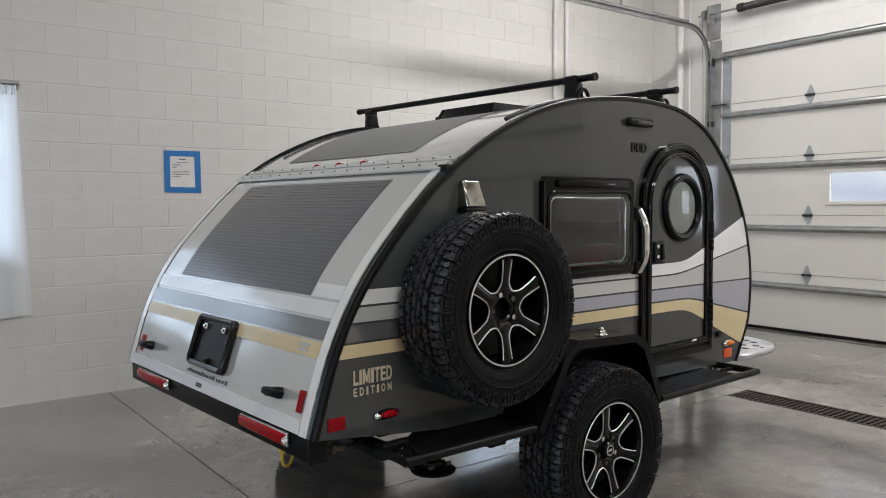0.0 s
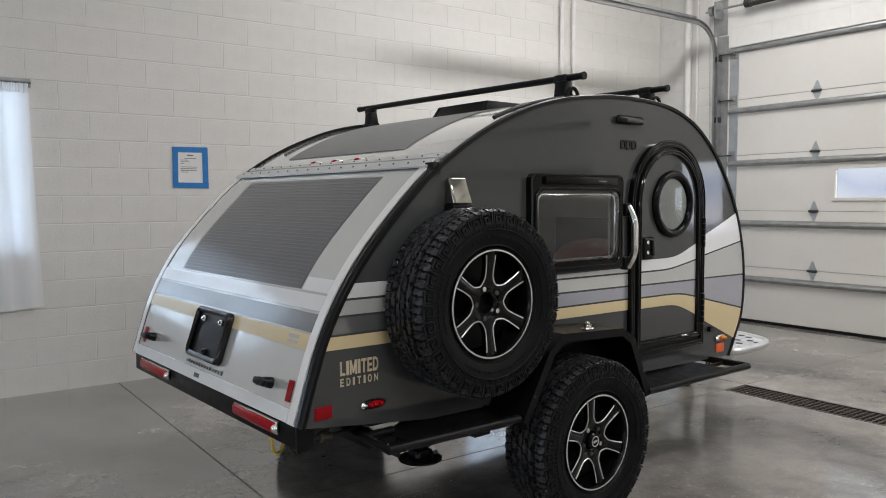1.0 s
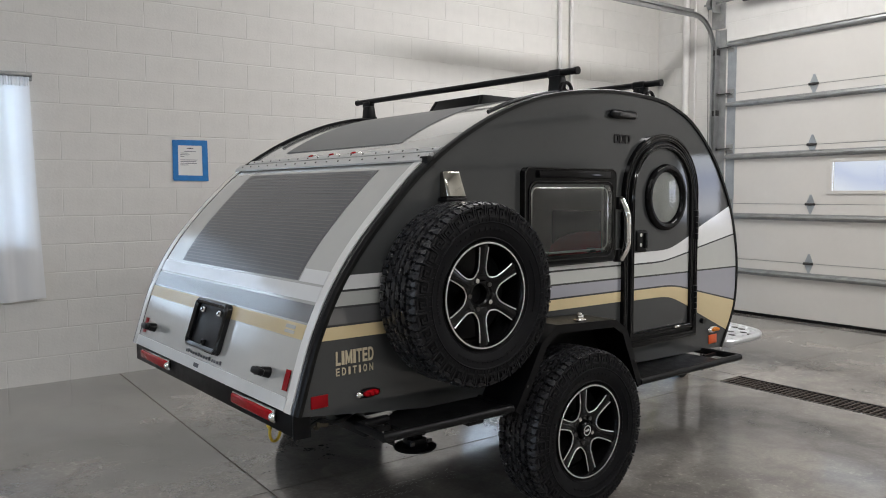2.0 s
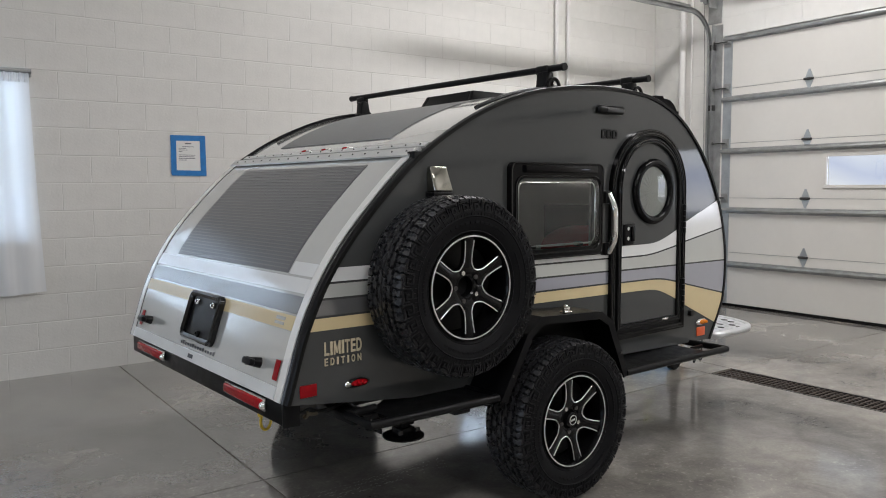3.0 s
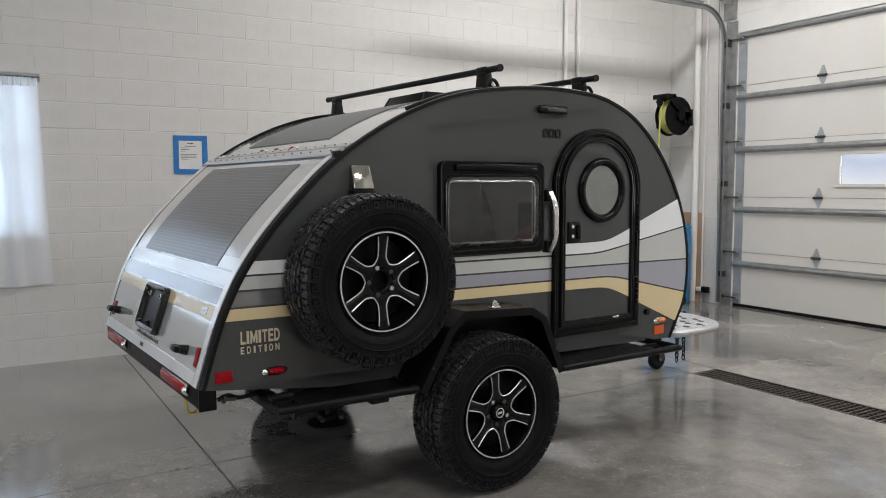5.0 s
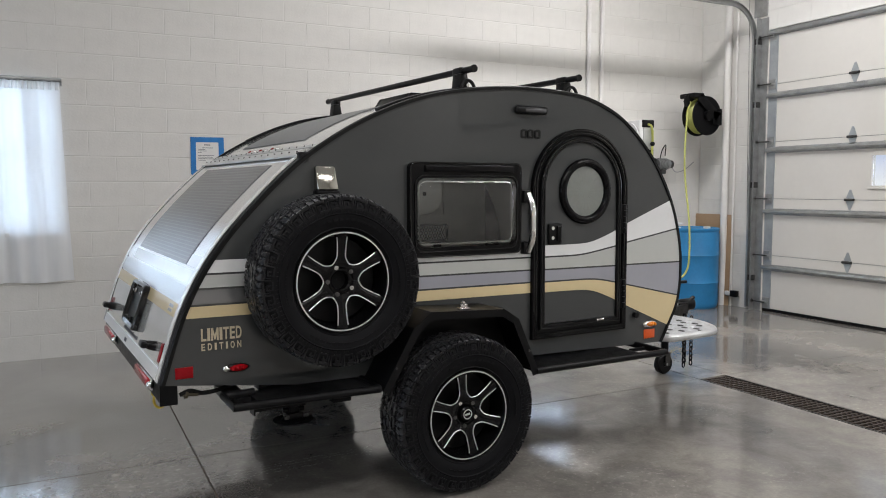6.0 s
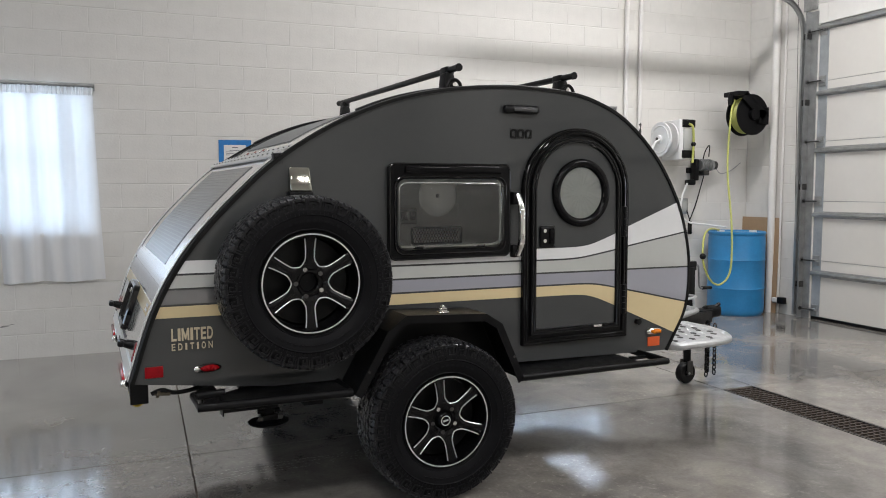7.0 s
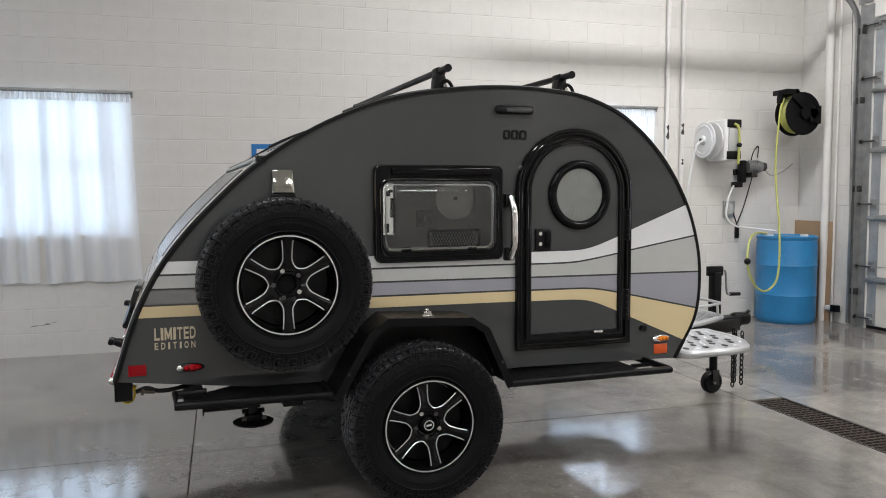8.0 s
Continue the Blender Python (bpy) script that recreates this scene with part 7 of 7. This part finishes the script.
sock = thing("wall_socket", "grey metal wall socket box with a hanging lead", "socket")
bm = bmesh.new()
box(bm, 6.745, 6.86, WALL_Y - 0.05, WALL_Y, 1.06, 1.23, 0.008)
part("box", bm, STEEL, sock)
bm = bmesh.new()
box(bm, 6.765, 6.84, WALL_Y - 0.054, WALL_Y - 0.049, 1.09, 1.20, 0.003)
part("cover", bm, GREY_VINYL, sock)
bm = bmesh.new()
tube(bm, smooth_line([(6.84, WALL_Y - 0.05, 1.10), (6.89, WALL_Y - 0.04, 1.0), (6.90, WALL_Y - 0.03, 0.95)], 5), 0.007, 6)
box(bm, 6.89, 6.92, WALL_Y - 0.05, WALL_Y - 0.01, 0.84, 0.98, 0.006)
part("lead", bm, RUBBER, sock)

# ---- black hose reel in the corner ----
br = thing("black_hose_reel", "black hose reel with yellow hose on a wall arm", "hose reel")
BX, BY, BZ = 7.30, 5.43, 2.10
for s in (-0.075, 0.075):
    bm = bmesh.new()
    revolve(bm, [(0.05, BY + s - 0.006), (0.205, BY + s - 0.006), (0.213, BY + s), (0.205, BY + s + 0.006), (0.05, BY + s + 0.006)], (BX, BZ), 48)
    part("flange", bm, BLACK, br)
bm = bmesh.new()
for k in range(5):
    revolve(bm, [(0.14, BY - 0.06 + 0.026 * k), (0.166 + 0.012, BY - 0.06 + 0.026 * k - 0.012), (0.19, BY - 0.06 + 0.026 * k), (0.178, BY - 0.06 + 0.026 * k + 0.012)], (BX, BZ), 40)
part("hose_coil", bm, YELLOW, br, "yellow hose wound on the drum")
bm = bmesh.new()
cyl(bm, (BX, BY - 0.12, BZ), (BX, BY + 0.12, BZ), 0.055, 20)
part("hub", bm, BLACK, br)
for s in (-0.105, 0.105):
    bm = bmesh.new()
    a, b = Vector((BX - 0.14, BY + s, BZ + 0.20)), Vector((BX + 0.14, BY + s, BZ - 0.02))
    d = b - a
    mm = Matrix.Translation((a + b) / 2) @ Matrix.Rotation(math.atan2(-d.z, d.x), 4, "Y")
    box(bm, -d.length / 2, d.length / 2, -0.005, 0.005, -0.05, 0.05, 0.003, 2, mm)
    box(bm, BX + 0.06, BX + 0.18, BY + s - 0.005, BY + s + 0.005, BZ - 0.09, BZ + 0.05, 0.003)
    part("arm", bm, BLACK, br)
bm = bmesh.new()
box(bm, BX - 0.22, BX - 0.08, BY - 0.11, BY + 0.11, BZ + 0.185, BZ + 0.235, 0.008)
box(bm, BX - 0.235, BX - 0.20, BY - 0.03, BY + 0.03, BZ + 0.10, BZ + 0.22, 0.006)
part("guide", bm, BLACK, br)
bm = bmesh.new()
box(bm, BX + 0.16, 7.49, BY - 0.11, WALL_Y, BZ - 0.10, BZ + 0.08, 0.006)
part("wall_plate", bm, BLACK, br)
bm = bmesh.new()
hose = smooth_line([(BX - 0.19, BY - 0.02, BZ + 0.15), (BX - 0.25, BY - 0.04, BZ - 0.02), (BX - 0.34, 5.32, 1.55), (BX - 0.38, 5.20, 1.0), (BX - 0.41, 5.15, 0.65), (BX - 0.45, 5.14, 0.46), (BX - 0.565, 5.14, 0.37),
                    (BX - 0.68, 5.14, 0.42), (BX - 0.76, 5.15, 0.58), (BX - 0.75, 5.18, 0.74), (BX - 0.66, 5.26, 0.87), (BX - 0.52, 5.34, 0.92), (BX - 0.36, 5.40, 0.905)], 9)
tube(bm, hose, 0.010, 8)
part("hanging_hose", bm, YELLOW, br, "yellow hose hanging in a long loop")
bm = bmesh.new()
bmesh.ops.create_uvsphere(bm, u_segments=12, v_segments=8, radius=0.032, matrix=Matrix.Translation((BX - 0.765, 5.16, 0.66)))
part("stop_ball", bm, PLASTIC, br)

# ---- drum and boards ----
drum = thing("plastic_drum", "blue plastic drum standing on the concrete floor", "drum", Matrix.Translation((7.272, 5.50, 0)))
bm = bmesh.new()
sec = [(0.0005, 0.0), (0.265, 0.0), (0.282, 0.02), (0.288, 0.06), (0.288, 0.27), (0.294, 0.285), (0.288, 0.30), (0.288, 0.57), (0.294, 0.585), (0.288, 0.60), (0.288, 0.80), (0.282, 0.84), (0.292, 0.855), (0.292, 0.875), (0.28, 0.882), (0.27, 0.868), (0.0005, 0.866)]
n = 48
rows = [[bm.verts.new((r * math.cos(k * math.tau / n), r * math.sin(k * math.tau / n), z)) for r, z in sec] for k in range(n)]
for k in range(n):
    p, q = rows[k], rows[(k + 1) % n]
    for j in range(len(sec) - 1):
        bm.faces.new((p[j], p[j + 1], q[j + 1], q[j]))
part("shell", bm, BLUE_DRUM, drum)
for x, y in ((0.17, -0.05), (-0.16, 0.06)):
    bm = bmesh.new()
    cyl(bm, (x, y, 0.862), (x, y, 0.888), 0.038, 18)
    part("bung", bm, WHITE_PLASTIC, drum)
board = thing("hardboard_sheet", "brown hardboard sheet leaning behind the drum", "board")
bm = bmesh.new()
mm = Matrix.Translation((7.655, 5.572, 0.51)) @ Matrix.Rotation(radians(1.4), 4, "Y")
box(bm, -0.004, 0.004, -0.27, 0.27, -0.51, 0.51, 0.001, 1, mm)
part("sheet", bm, CARDBOARD, board, smooth=False)
sensor = thing("door_sensor", "small black and white sensor on a bracket near the floor", "sensor")
bm = bmesh.new()
box(bm, 7.60, 7.66, 5.17, 5.25, 0.115, 0.185, 0.008)
part("case", bm, PLASTIC, sensor)
bm = bmesh.new()
box(bm, 7.61, 7.65, 5.25, 5.33, 0.125, 0.17, 0.006)
part("lens_end", bm, WHITE_PLASTIC, sensor)
bm = bmesh.new()
box(bm, 7.64, 7.699, 5.20, 5.34, 0.11, 0.118)
part("bracket", bm, STEEL, sensor, smooth=False)

# ---- ceiling lamps ----
for k, (x, y, e) in enumerate(LAMPS):
    fx = thing("strip_light", "white ceiling strip light", "ceiling light", Matrix.Translation((x, y, CEIL)), group="ceiling strip lights")
    bm = bmesh.new()
    box(bm, -1.24, 1.24, -0.24, 0.24, -0.05, 0.0, 0.01)
    part("housing", bm, WHITE_PLASTIC, fx)
    ld = bpy.data.lights.new("strip_light", "AREA")
    ld.shape, ld.size, ld.size_y, ld.energy, ld.color = "RECTANGLE", 2.4, 0.44, e, LAMP_COLOUR
    lo = new("tube_lamp", ld)
    lo.location = (x, y, CEIL - 0.056)

# ---- blocks of the walls ----
BLOCK_MESH = {}
DEPTH, CH = 0.02, 0.0030


def block_mesh(length):
    key = round(length, 3)
    if key not in BLOCK_MESH:
        g, s, c = 0.002, 0.0001, 0.003
        L, H = length - s, COURSE - g
        out = [(s, 0, g), (L, 0, g), (L, 0, H), (s, 0, H)]
        fr = [(s + c, -DEPTH, g + CH), (L - c, -DEPTH, g + CH), (L - c, -DEPTH, H - CH), (s + c, -DEPTH, H - CH)]
        md = [(s, -DEPTH + 0.0018, g), (L, -DEPTH + 0.0018, g), (L, -DEPTH + 0.0018, H), (s, -DEPTH + 0.0018, H)]
        vs = out + md + fr
        fs = [(8, 9, 10, 11)]
        for k in range(4):
            j = (k + 1) % 4
            fs += [(k, j, 4 + j, 4 + k), (4 + k, 4 + j, 8 + j, 8 + k)]
        me = bpy.data.meshes.new("block")
        me.from_pydata(vs, [], fs)
        me.materials.append(WALL_PAINT)
        BLOCK_MESH[key] = me
    return BLOCK_MESH[key]


def courses(a0, a1, holes, shift):
    for k in range(int((CEIL - COURSE_0) / COURSE) + 1):
        z = COURSE_0 + k * COURSE
        a = a0 - BLOCK + ((shift + (0 if k % 2 else BLOCK / 2) - a0) % BLOCK)
        while a < a1:
            spans = [(max(a, a0), min(a + BLOCK, a1))]
            for h in holes:
                if z + COURSE / 2 > h[2] and z + COURSE / 2 < h[3]:
                    spans = [s for lo, hi in spans for s in ((lo, min(hi, h[0])), (max(lo, h[1]), hi)) if s[1] - s[0] > 0.02]
            for lo, hi in spans:
                if hi - lo > 0.02:
                    yield lo, hi, z, k
            a += BLOCK


rest_v, rest_f = [], []
for lo, hi, z, k in courses(WEST, WALL_X, NORTH_HOLES, 1.80):
    me = block_mesh(hi - lo)
    if -0.2 < lo < 5.9 and 0.0 < z + COURSE and z < 3.0:
        o = new("block", me)
        o.parent = north
        o.location = (lo, WALL_Y + DEPTH, z)
    else:
        n0 = len(rest_v)
        rest_v += [(lo + v.co.x, WALL_Y + DEPTH + v.co.y, z + v.co.z) for v in me.vertices]
        rest_f += [tuple(n0 + i for i in p.vertices) for p in me.polygons]
me = bpy.data.meshes.new("outer_blocks")
me.from_pydata(rest_v, [], rest_f)
me.materials.append(WALL_PAINT)
o = new("outer_blocks", me)
o.parent = north
o["kind"] = "stuff"
rest_v, rest_f = [], []
for lo, hi, z, k in courses(SOUTH, WALL_Y, EAST_HOLES, 5.6):
    me = block_mesh(hi - lo)
    n0 = len(rest_v)
    rest_v += [(WALL_X + DEPTH + v.co.y, hi - v.co.x, z + v.co.z) for v in me.vertices]
    rest_f += [tuple(n0 + i for i in p.vertices) for p in me.polygons]
me = bpy.data.meshes.new("east_blocks")
me.from_pydata(rest_v, [], rest_f)
me.materials.append(WALL_PAINT)
o = new("east_blocks", me)
o.parent = east
o["kind"] = "stuff"
